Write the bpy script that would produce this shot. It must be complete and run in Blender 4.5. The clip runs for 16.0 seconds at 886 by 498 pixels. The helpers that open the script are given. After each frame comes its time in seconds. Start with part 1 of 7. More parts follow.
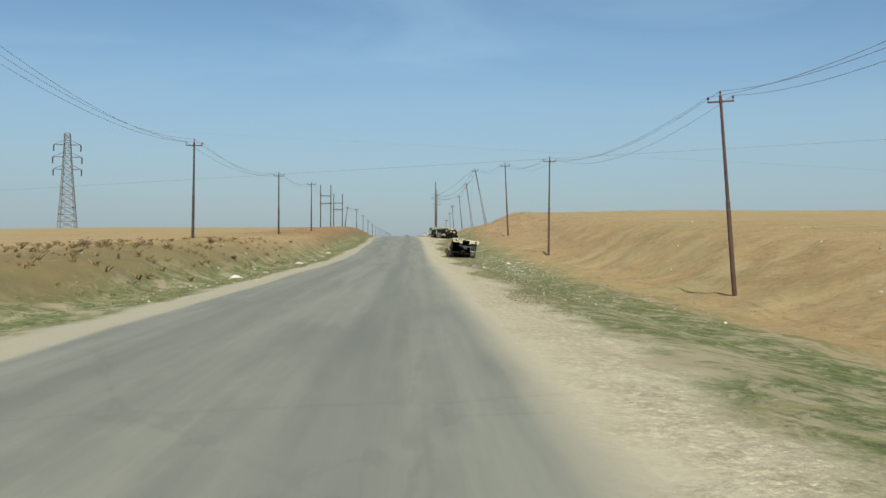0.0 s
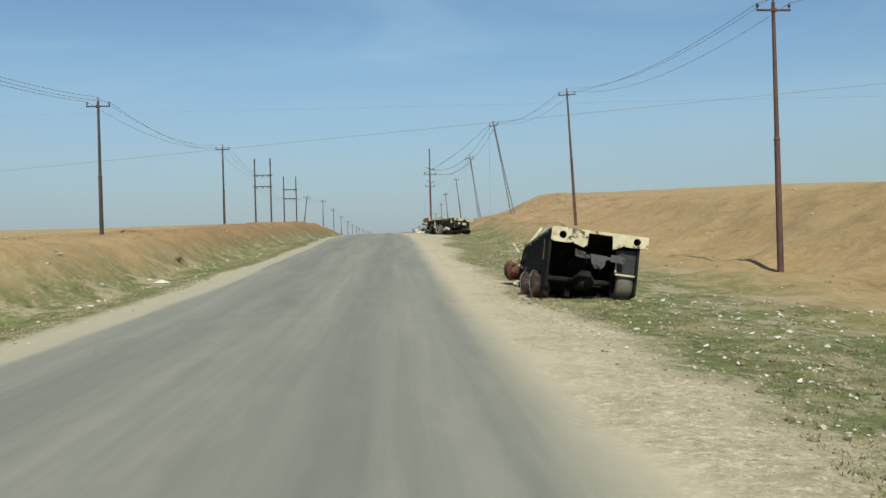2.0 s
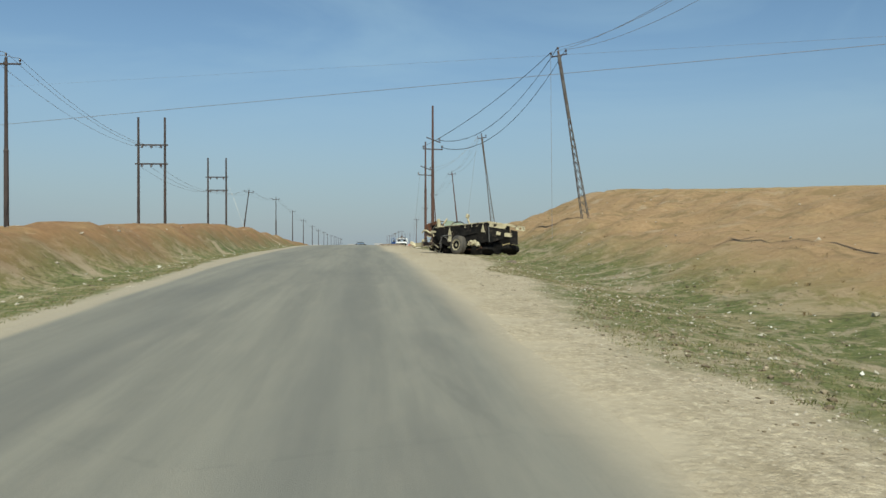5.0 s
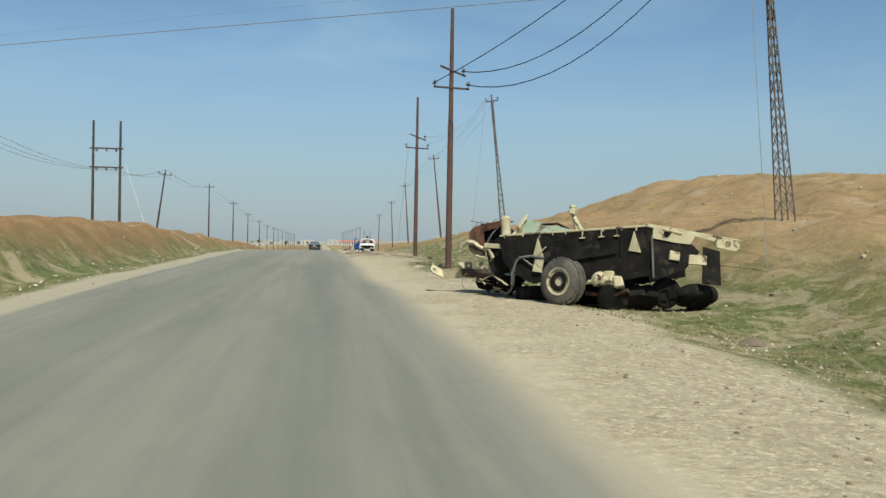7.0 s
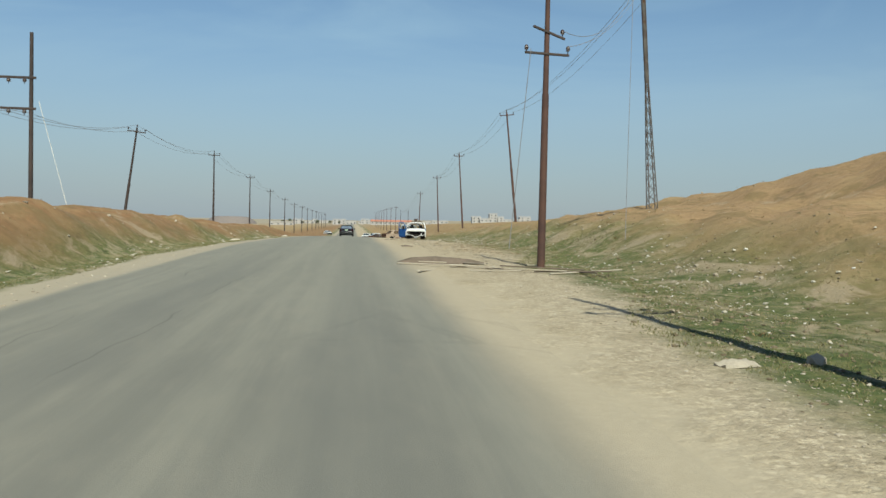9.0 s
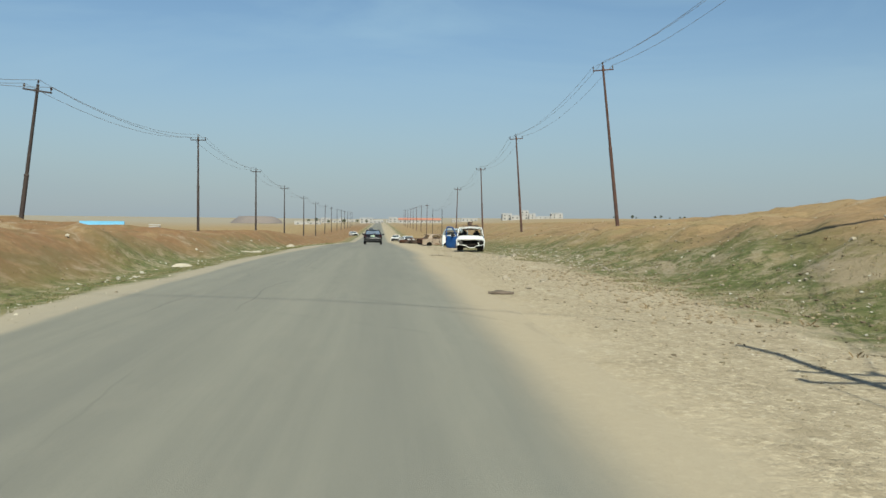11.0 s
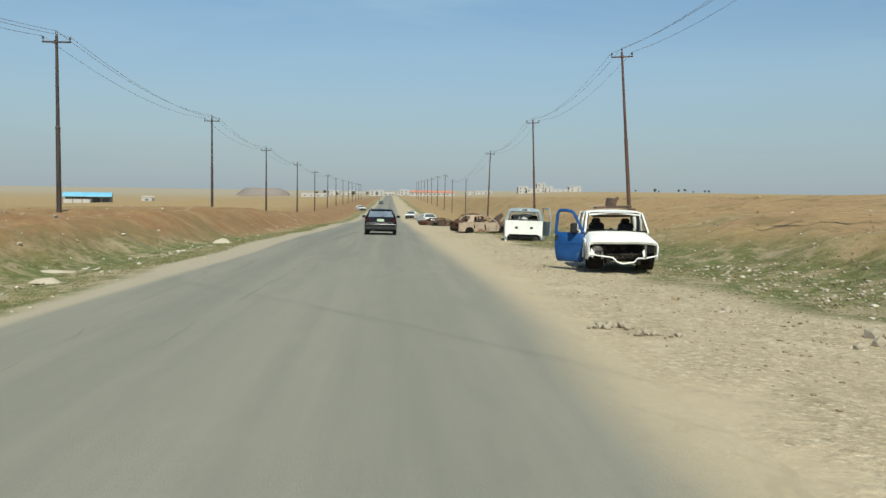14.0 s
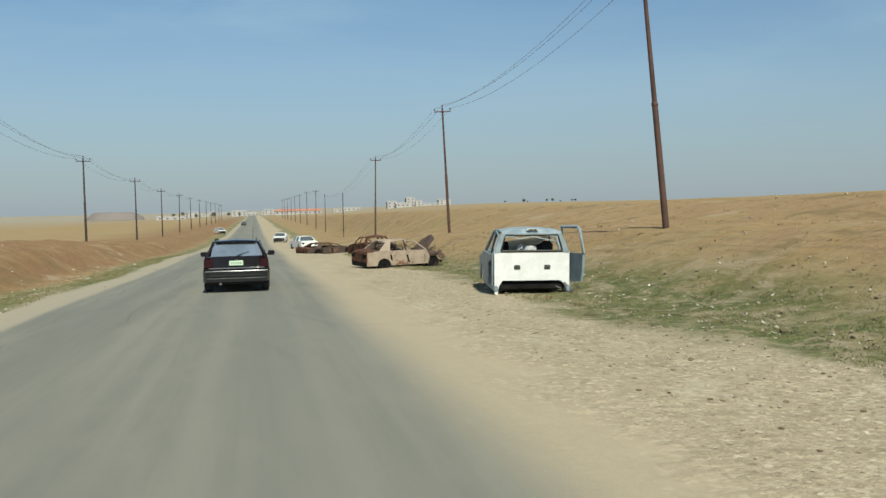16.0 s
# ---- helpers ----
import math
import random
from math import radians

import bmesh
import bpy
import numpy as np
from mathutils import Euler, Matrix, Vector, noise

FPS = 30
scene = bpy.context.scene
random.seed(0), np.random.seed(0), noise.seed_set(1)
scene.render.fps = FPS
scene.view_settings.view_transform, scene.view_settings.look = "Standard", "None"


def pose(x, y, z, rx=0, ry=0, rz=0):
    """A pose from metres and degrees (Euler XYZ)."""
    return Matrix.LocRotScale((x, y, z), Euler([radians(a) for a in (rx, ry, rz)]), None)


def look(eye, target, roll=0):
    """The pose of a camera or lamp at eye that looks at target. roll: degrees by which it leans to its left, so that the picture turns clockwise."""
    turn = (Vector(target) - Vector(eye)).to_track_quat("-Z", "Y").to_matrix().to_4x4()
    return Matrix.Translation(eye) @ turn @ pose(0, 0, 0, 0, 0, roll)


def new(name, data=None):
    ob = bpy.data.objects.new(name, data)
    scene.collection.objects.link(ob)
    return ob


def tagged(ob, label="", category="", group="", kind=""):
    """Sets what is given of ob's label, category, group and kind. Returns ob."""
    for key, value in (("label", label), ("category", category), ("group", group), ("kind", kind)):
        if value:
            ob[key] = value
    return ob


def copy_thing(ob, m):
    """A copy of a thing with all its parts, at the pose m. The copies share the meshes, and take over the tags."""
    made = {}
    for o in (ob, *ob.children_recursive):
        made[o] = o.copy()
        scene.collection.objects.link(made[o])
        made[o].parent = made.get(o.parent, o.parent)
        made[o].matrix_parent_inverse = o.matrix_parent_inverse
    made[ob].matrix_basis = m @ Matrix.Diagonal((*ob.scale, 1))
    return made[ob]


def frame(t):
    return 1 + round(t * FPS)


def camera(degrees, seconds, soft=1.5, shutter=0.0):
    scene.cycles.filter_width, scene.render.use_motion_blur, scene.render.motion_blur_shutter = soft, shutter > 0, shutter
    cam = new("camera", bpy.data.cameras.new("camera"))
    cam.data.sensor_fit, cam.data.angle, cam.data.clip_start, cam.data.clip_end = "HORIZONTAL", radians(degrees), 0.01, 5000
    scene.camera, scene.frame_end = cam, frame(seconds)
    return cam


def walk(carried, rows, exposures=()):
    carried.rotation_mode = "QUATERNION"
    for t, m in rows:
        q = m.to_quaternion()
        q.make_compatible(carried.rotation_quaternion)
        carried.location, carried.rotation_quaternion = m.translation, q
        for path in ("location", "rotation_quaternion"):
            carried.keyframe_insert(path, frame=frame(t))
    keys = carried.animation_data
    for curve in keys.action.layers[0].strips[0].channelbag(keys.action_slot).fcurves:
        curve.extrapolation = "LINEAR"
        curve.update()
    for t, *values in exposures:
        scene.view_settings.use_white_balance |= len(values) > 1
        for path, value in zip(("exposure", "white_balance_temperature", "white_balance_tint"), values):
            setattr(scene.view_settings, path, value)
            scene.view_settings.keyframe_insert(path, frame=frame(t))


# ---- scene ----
cam = camera(55.7, 16.0, soft=1.5)
PATH = [
    (0, (0.406, -11.500, -0.160), (0.784, -1.508, -0.259), 0.35),
    (0.5, (0.653, 1.200, -0.140), (1.020, 11.192, -0.327), 0.03),
    (1, (1.159, 17.300, -0.120), (1.573, 27.291, -0.195), 0.15),
    (1.1, (1.016, 21.156, -0.099), (1.482, 31.144, -0.137), -0.08),
    (1.2, (0.873, 25.012, -0.078), (1.391, 34.997, -0.078), -0.31),
    (1.3, (0.731, 28.868, -0.057), (1.299, 38.850, -0.020), -0.53),
    (1.4, (0.588, 32.724, -0.036), (1.208, 42.703, 0.039), -0.76),
    (1.5, (0.445, 36.580, -0.015), (1.117, 46.556, 0.097), -0.99),
    (2, (0.391, 45.837, -0.111), (0.965, 55.820, -0.242), -1.30),
    (2.5, (0.339, 52.793, -0.069), (1.456, 62.731, -0.053), -1.23),
    (3, (0.190, 60.264, -0.051), (1.464, 70.182, -0.076), -1.41),
    (3.5, (0.039, 67.251, 0.137), (1.201, 77.183, 0.114), -0.61),
    (4, (0.084, 75.160, 0.291), (0.902, 85.126, 0.338), 0.30),
    (6.5, (-0.061, 111.214, 1.518), (1.262, 121.124, 1.318), 0.38),
    (7, (-0.187, 118.769, 1.636), (1.266, 128.663, 1.561), 0.99),
    (7.5, (-0.281, 125.179, 1.822), (1.117, 135.081, 1.781), 1.31),
    (8, (-0.305, 132.441, 1.923), (1.119, 142.338, 1.769), 1.14),
    (8.5, (-0.363, 138.716, 2.046), (0.892, 148.634, 1.816), 1.28),
    (9, (-0.362, 145.502, 2.133), (0.724, 155.437, 1.804), 1.31),
    (9.5, (-0.400, 151.219, 2.256), (0.682, 161.149, 1.786), 1.12),
    (12, (-0.379, 181.136, 2.622), (0.167, 191.117, 2.342), 0.24),
    (12.5, (-0.300, 186.404, 2.624), (0.246, 196.385, 2.355), -0.24),
    (13, (-0.449, 192.348, 2.515), (0.031, 202.326, 2.046), -0.25),
    (13.5, (-0.439, 197.531, 2.486), (0.202, 207.488, 1.814), 0.01),
    (14, (-0.506, 203.411, 2.445), (0.131, 213.366, 1.753), 0.95),
    (14.5, (-0.472, 208.683, 2.402), (0.253, 218.635, 1.744), 1.34),
    (15, (-0.334, 214.750, 2.312), (0.748, 224.666, 1.597), 0.57),
    (15.5, (-0.443, 219.738, 2.278), (0.946, 229.615, 1.554), -0.57),
    (16, (-0.503, 225.618, 2.214), (1.686, 235.362, 1.705), -1.12),
]
TONE = [(0.0, 0.2), (1.0, 0.2), (2.5, 0.28), (3.0, 0.38), (3.5, 0.3), (4.0, 0.02), (6.5, 0.24), (7.0, 0.2), (7.5, 0.16), (8.0, 0.34), (9.0, 0.14), (9.5, 0.2), (12.5, 0.13), (13.0, 0.13), (14.0, 0.19), (16.0, 0.13)]
walk(cam, [(t, look(eye, target, roll)) for t, eye, target, roll in PATH], exposures=[(t, e, 6600.0 if t < 5 else 6740.0, -1.0) for t, e in TONE])

# ---- light: clear spring sky with thin haze, sun behind the camera ----
SUN_TO = Vector((0.07, -0.64, 0.766)).normalized()
world = bpy.data.worlds.new("world")
scene.world = world
world.use_nodes = True
wt = world.node_tree
sky = wt.nodes.new("ShaderNodeTexSky")
sky.sky_type = "NISHITA"
sky.sun_disc = False
sky.sun_elevation = math.asin(SUN_TO.z)
sky.sun_rotation = math.atan2(SUN_TO.x, SUN_TO.y)
sky.altitude = 300
sky.air_density = 1.0
sky.dust_density = 0.4
sky.ozone_density = 4.0
# thin cirrus and the pale blue-grey of a hazy horizon
tc = wt.nodes.new("ShaderNodeTexCoord")
mp = wt.nodes.new("ShaderNodeMapping")
mp.inputs["Scale"].default_value = (1.0, 1.6, 5.0)
mp.inputs["Rotation"].default_value = (0.1, 0.12, 0.3)
wt.links.new(tc.outputs["Generated"], mp.inputs[0])
cn = wt.nodes.new("ShaderNodeTexNoise")
cn.inputs["Scale"].default_value = 2.2
cn.inputs["Detail"].default_value = 8
cn.inputs["Roughness"].default_value = 0.55
cn.inputs["Distortion"].default_value = 0.6
wt.links.new(mp.outputs[0], cn.inputs["Vector"])
cr = wt.nodes.new("ShaderNodeMapRange")
cr.inputs[1].default_value, cr.inputs[2].default_value, cr.inputs[3].default_value, cr.inputs[4].default_value = 0.46, 0.80, 0.0, 0.38
wt.links.new(cn.outputs["Fac"], cr.inputs[0])
sx = wt.nodes.new("ShaderNodeSeparateXYZ")
wt.links.new(tc.outputs["Generated"], sx.inputs[0])
hz = wt.nodes.new("ShaderNodeMapRange")
hz.interpolation_type = "SMOOTHSTEP"
hz.inputs[1].default_value, hz.inputs[2].default_value, hz.inputs[3].default_value, hz.inputs[4].default_value = -0.02, 0.26, 0.85, 0.0
wt.links.new(sx.outputs["Z"], hz.inputs[0])
mx1 = wt.nodes.new("ShaderNodeMix")
mx1.data_type = "RGBA"
mx1.inputs[7].default_value = (4.2, 5.9, 7.4, 1)
wt.links.new(cr.outputs[0], mx1.inputs[0])
wt.links.new(sky.outputs[0], mx1.inputs[6])
mx2 = wt.nodes.new("ShaderNodeMix")
mx2.data_type = "RGBA"
mx2.inputs[7].default_value = (2.65, 3.2, 4.15, 1)
wt.links.new(hz.outputs[0], mx2.inputs[0])
wt.links.new(mx1.outputs[2], mx2.inputs[6])
bg = wt.nodes["Background"]
wt.links.new(mx2.outputs[2], bg.inputs[0])
bg.inputs[1].default_value = 0.098

sun = new("sun", bpy.data.lights.new("sun", "SUN"))
sun.data.energy = 5.1
sun.data.angle = radians(0.6)
sun.data.color = (1.0, 0.95, 0.86)
sun.matrix_world = look(SUN_TO * 100, (0, 0, 0))


# ---- materials ----
class Mat:
    """A small builder of procedural materials in world or object space."""

    def __init__(self, name, space="Object"):
        self.m = bpy.data.materials.new(name)
        self.m.use_nodes = True
        self.t = self.m.node_tree
        self.b = self.t.nodes["Principled BSDF"]
        if space == "World":
            self.co = self.t.nodes.new("ShaderNodeNewGeometry").outputs["Position"]
        else:
            self.co = self.t.nodes.new("ShaderNodeTexCoord").outputs["Object"]

    def put(self, socket, value):
        if hasattr(value, "node"):
            self.t.links.new(value, socket)
        elif isinstance(value, tuple) and len(value) == 3 and socket.type == "RGBA":
            socket.default_value = (*value, 1)
        else:
            socket.default_value = value

    def noise(self, scale, detail=4, rough=0.55, stretch=(1, 1, 1), distort=0.0):
        n = self.t.nodes.new("ShaderNodeTexNoise")
        n.inputs["Scale"].default_value, n.inputs["Detail"].default_value = scale, detail
        n.inputs["Roughness"].default_value, n.inputs["Distortion"].default_value = rough, distort
        if stretch != (1, 1, 1):
            k = self.t.nodes.new("ShaderNodeMapping")
            k.inputs["Scale"].default_value = stretch
            self.t.links.new(self.co, k.inputs[0])
            self.t.links.new(k.outputs[0], n.inputs["Vector"])
        else:
            self.t.links.new(self.co, n.inputs["Vector"])
        return n.outputs["Fac"]

    def voronoi(self, scale, feature="F1", out="Distance"):
        n = self.t.nodes.new("ShaderNodeTexVoronoi")
        n.feature = feature
        n.inputs["Scale"].default_value = scale
        self.t.links.new(self.co, n.inputs["Vector"])
        return n.outputs[out]

    def grey(self, colour):
        n = self.t.nodes.new("ShaderNodeRGBToBW")
        self.t.links.new(colour, n.inputs[0])
        return n.outputs[0]

    def axis(self, which):
        n = self.t.nodes.new("ShaderNodeSeparateXYZ")
        self.t.links.new(self.co, n.inputs[0])
        return n.outputs[which]

    def math(self, op, a, b=0.0, c=0.0):
        n = self.t.nodes.new("ShaderNodeMath")
        n.operation = op
        for s, v in zip(n.inputs, (a, b, c)):
            self.put(s, v)
        return n.outputs[0]

    def ramp(self, v, a, b, lo=0.0, hi=1.0, smooth=True):
        n = self.t.nodes.new("ShaderNodeMapRange")
        if smooth:
            n.interpolation_type = "SMOOTHSTEP"
        for s, x in zip(n.inputs, (v, a, b, lo, hi)):
            self.put(s, x)
        return n.outputs[0]

    def mix(self, f, a, b):
        n = self.t.nodes.new("ShaderNodeMix")
        n.data_type = "RGBA"
        self.put(n.inputs[0], f)
        self.put(n.inputs[6], a)
        self.put(n.inputs[7], b)
        return n.outputs[2]

    def random(self, island=False):
        if island:
            return self.t.nodes.new("ShaderNodeNewGeometry").outputs["Random Per Island"]
        return self.t.nodes.new("ShaderNodeObjectInfo").outputs["Random"]

    def bump(self, h, strength=0.5, dist=0.02):
        n = self.t.nodes.new("ShaderNodeBump")
        n.inputs["Strength"].default_value, n.inputs["Distance"].default_value = strength, dist
        self.t.links.new(h, n.inputs["Height"])
        self.t.links.new(n.outputs[0], self.b.inputs["Normal"])
        return self

    def done(self, color, rough=0.8, metal=0.0, spec=0.4):
        self.put(self.b.inputs["Base Color"], color)
        self.put(self.b.inputs["Roughness"], rough)
        self.put(self.b.inputs["Metallic"], metal)
        self.put(self.b.inputs["Specular IOR Level"], spec)
        return self.m


def worn(name, a, b, scale=6.0, rough=0.7, metal=0.0, spots=None, spot_at=0.62, bump=0.25, fine=60.0, spec=0.4):
    """Two tones at one scale, grain at another, and stains of a third colour."""
    k = Mat(name)
    n1, n2 = k.noise(scale, 5, 0.6), k.noise(fine, 3)
    c = k.mix(k.ramp(n1, 0.35, 0.65), a, b)
    c = k.mix(k.ramp(n2, 0.3, 0.75, 0.0, 0.35), c, tuple(v * 0.55 for v in a))
    r = rough
    if spots:
        s = k.noise(scale * 0.7, 8, 0.68, distort=0.4)
        f = k.ramp(s, spot_at - 0.04, spot_at + 0.03)
        c = k.mix(f, c, spots)
        r = k.ramp(f, 0, 1, rough, 0.9)
    k.bump(n2, bump, 0.01)
    return k.done(c, r, metal, spec)


def dust_colour(k, x):
    """Trodden pale dust: smooth beside the asphalt, gravelly further out."""
    mid, small, crumb, grain = k.noise(0.55, 5, 0.6), k.noise(3.2, 6, 0.65), k.noise(9.0, 5, 0.7), k.noise(26.0, 4, 0.75)
    rough_at = k.ramp(k.math("ADD", x, k.math("MULTIPLY", k.math("SUBTRACT", mid, 0.5), 3.0)), 1.9, 3.3, 0.12, 1.0)
    c = k.mix(k.ramp(small, 0.3, 0.7), (0.395, 0.338, 0.242), (0.335, 0.285, 0.20))
    c = k.mix(k.ramp(mid, 0.45, 0.75, 0.0, 0.4), c, (0.315, 0.262, 0.18))
    c = k.mix(k.ramp(rough_at, 0.2, 0.75, 0.8, 0.0), c, (0.36, 0.312, 0.228))
    c = k.mix(k.math("MULTIPLY", k.ramp(k.axis("Y"), 145.0, 195.0, 0.0, 0.6), k.ramp(x, -2.0, 1.0)), c, (0.365, 0.298, 0.20))
    c = k.mix(k.ramp(x, -3.0, -5.0, 0.0, 0.6), c, (0.285, 0.255, 0.195))
    clod = k.noise(1.7, 6, 0.72, (1.0, 0.8, 1.0), 0.25)
    c = k.mix(k.math("MULTIPLY", k.ramp(clod, 0.54, 0.62, 0.0, 0.36), rough_at), c, (0.255, 0.21, 0.135))
    c = k.mix(k.math("MULTIPLY", k.ramp(crumb, 0.50, 0.62, 0.0, 0.36), rough_at), c, (0.22, 0.18, 0.12))
    c = k.mix(k.math("MULTIPLY", k.ramp(crumb, 0.48, 0.34, 0.0, 0.7), rough_at), c, (0.56, 0.475, 0.335))
    fleck = k.noise(4.5, 7, 0.8, (1.0, 0.75, 1.0), 0.25)
    c = k.mix(k.math("MULTIPLY", k.ramp(fleck, 0.57, 0.63, 0.0, 0.55), rough_at), c, (0.18, 0.145, 0.095))
    c = k.mix(k.math("MULTIPLY", k.ramp(fleck, 0.42, 0.35, 0.0, 0.65), rough_at), c, (0.55, 0.48, 0.355))
    c = k.mix(k.math("MULTIPLY", k.ramp(grain, 0.55, 0.7, 0.0, 0.5), rough_at), c, (0.17, 0.135, 0.09))
    # single stones and crumbs of two sizes, thick in places
    for size, gate, hi, lo in ((7.5, 0.7, (0.55, 0.48, 0.36), (0.17, 0.14, 0.09)), (15.0, 1.6, (0.56, 0.49, 0.365), (0.19, 0.155, 0.10))):
        dots, tint = k.voronoi(size), k.grey(k.voronoi(size, "F1", "Color"))
        thick = k.math("MULTIPLY", k.ramp(k.noise(gate, 4, 0.6), 0.40, 0.58), rough_at)
        dot = k.math("MULTIPLY", k.ramp(dots, 0.34, 0.20), thick)
        c = k.mix(k.math("MULTIPLY", dot, k.ramp(tint, 0.52, 0.60, 0.0, 0.75)), c, hi)
        c = k.mix(k.math("MULTIPLY", dot, k.ramp(tint, 0.42, 0.34, 0.0, 0.6)), c, lo)
    # ruts and crusts drawn out along the road
    rut = k.noise(0.9, 7, 0.75, (1.0, 0.5, 1.0), 0.3)
    c = k.mix(k.math("MULTIPLY", k.ramp(rut, 0.55, 0.64, 0.0, 0.36), rough_at), c, (0.22, 0.18, 0.115))
    c = k.mix(k.math("MULTIPLY", k.ramp(rut, 0.44, 0.36, 0.0, 0.5), rough_at), c, (0.47, 0.41, 0.30))
    return c, crumb, rough_at


def ground_material():
    k = Mat("soil_and_grass", "World")
    x, y = k.axis("X"), k.axis("Y")
    wide = k.noise(0.09, 3)
    mid = k.noise(0.55, 5, 0.6)
    small = k.noise(3.2, 6, 0.65)
    grain = k.noise(22.0, 4, 0.7)
    warp = k.math("ADD", k.math("MULTIPLY", k.math("SUBTRACT", wide, 0.5), 4.5), k.math("MULTIPLY", k.math("SUBTRACT", mid, 0.5), 2.6))
    xr = k.math("ADD", x, warp)
    # the bare shoulder on the right widens further on
    edge = k.math("ADD", k.math("ADD", k.ramp(y, 98.0, 130.0, 4.0, 5.8), k.ramp(y, 165.0, 190.0, 0.0, 1.5)), k.ramp(y, 208.0, 236.0, 0.0, -1.2))
    edge = k.math("ADD", edge, k.math("ADD", k.ramp(y, 140.0, 150.0, 0.0, -1.5), k.ramp(y, 155.0, 168.0, 0.0, 1.5)))
    rel = k.math("SUBTRACT", xr, edge)
    dust_r = k.ramp(rel, -0.5, 0.7, 1.0, 0.0)
    wide_green = k.math("MULTIPLY", k.ramp(y, 90.0, 130.0, 1.2, 0.95), k.math("MULTIPLY", k.ramp(y, 150.0, 200.0, 1.0, 0.8), k.ramp(y, 245.0, 285.0, 1.0, 0.4)))
    field_r = k.ramp(k.math("DIVIDE", rel, wide_green), 3.2, 8.0)
    outer = k.math("ADD", k.math("ADD", k.ramp(y, 75.0, 100.0, -6.9, -6.3), k.ramp(y, 110.0, 138.0, 0.0, -1.25)), k.ramp(y, 165.0, 235.0, 0.0, 1.15))
    dust_l = k.ramp(k.math("SUBTRACT", k.math("ADD", x, k.math("MULTIPLY", warp, 0.3)), outer), -0.4, 0.35)
    dust = k.math("MULTIPLY", dust_r, dust_l)
    field_l = k.ramp(k.math("ADD", k.math("ADD", x, k.ramp(y, 225.0, 270.0, 0.0, -2.2)), k.math("MULTIPLY", warp, 0.8)), -9.0, -11.6)
    bushes = k.ramp(y, 75.0, 20.0)
    field = k.math("MAXIMUM", field_r, field_l)
    pale, crumb, rough_at = dust_colour(k, x)
    green = k.mix(k.ramp(small, 0.38, 0.66), (0.088, 0.108, 0.036), (0.158, 0.156, 0.066))
    green = k.mix(k.ramp(mid, 0.52, 0.66, 0.0, 0.75), green, (0.28, 0.225, 0.135))
    green = k.mix(k.ramp(grain, 0.5, 0.8, 0.0, 0.5), green, (0.065, 0.075, 0.025))
    clump, thin = k.noise(4.2, 6, 0.75, (1.0, 0.7, 1.0), 0.9), k.noise(1.25, 7, 0.75, (1.0, 0.65, 1.0), 0.8)
    # dark clumps and brown patches, partly shade of small relief put into the colour
    green = k.mix(k.ramp(clump, 0.53, 0.62, 0.0, 0.8), green, (0.052, 0.054, 0.026))
    green = k.mix(k.ramp(k.noise(1.9, 7, 0.75, (1.0, 0.6, 1.0), 0.5), 0.55, 0.64, 0.0, 0.6), green, (0.085, 0.07, 0.04))
    green = k.mix(k.ramp(thin, 0.49, 0.60, 0.0, 0.75), green, (0.30, 0.25, 0.165))
    green = k.mix(k.ramp(clump, 0.43, 0.35, 0.0, 0.6), green, (0.36, 0.315, 0.22))
    stripe = k.noise(0.5, 4, 0.6, (0.16, 1.0, 1.0), 0.3)
    straw = k.mix(k.ramp(small, 0.3, 0.7), (0.325, 0.222, 0.110), (0.25, 0.17, 0.084))
    straw = k.mix(k.ramp(stripe, 0.42, 0.66, 0.0, 0.7), straw, (0.32, 0.25, 0.138))
    straw = k.mix(k.ramp(wide, 0.5, 0.68, 0.0, 0.6), straw, (0.245, 0.205, 0.10))
    straw = k.mix(k.ramp(grain, 0.5, 0.8, 0.0, 0.45), straw, (0.185, 0.125, 0.06))
    bank = k.mix(k.ramp(small, 0.3, 0.72), (0.245, 0.142, 0.072), (0.18, 0.104, 0.052))
    bank = k.mix(k.ramp(grain, 0.5, 0.8, 0.0, 0.5), bank, (0.20, 0.11, 0.05))
    near_l = k.math("MULTIPLY", k.ramp(x, -30.0, -13.0), k.ramp(x, -8.0, -9.5))
    near_r = k.math("MULTIPLY", k.ramp(x, 10.0, 13.0), k.ramp(x, 34.0, 22.0))
    mound = k.math("MULTIPLY", k.math("MULTIPLY", near_r, k.ramp(y, 60.0, 120.0)), k.ramp(y, 215.0, 195.0))
    rise = k.math("MULTIPLY", k.math("MULTIPLY", k.ramp(x, 9.0, 12.0), k.ramp(x, 30.0, 20.0)), k.ramp(y, 195.0, 215.0))
    mound = k.math("MAXIMUM", mound, k.math("MULTIPLY", rise, k.ramp(k.noise(0.16, 4, 0.6), 0.45, 0.6)))
    soil = k.math("MULTIPLY", k.math("MAXIMUM", k.math("MULTIPLY", near_l, k.ramp(y, 70.0, 110.0)), mound), k.ramp(mid, 0.25, 0.6, 0.35, 1.0))
    slope = k.mix(k.ramp(small, 0.3, 0.72), (0.325, 0.22, 0.122), (0.245, 0.16, 0.086))
    slope = k.mix(k.ramp(grain, 0.5, 0.8, 0.0, 0.5), slope, (0.20, 0.13, 0.065))
    dry = k.mix(soil, straw, k.mix(k.ramp(x, -2.0, 2.0), bank, slope))
    dull = k.mix(k.ramp(k.noise(1.1, 5), 0.4, 0.6), (0.17, 0.125, 0.06), (0.15, 0.12, 0.055))
    dry = k.mix(k.math("MULTIPLY", k.math("MULTIPLY", bushes, k.ramp(x, -24.0, -14.0)), k.ramp(x, 0.0, -6.0)), dry, dull)
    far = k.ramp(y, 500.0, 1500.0)
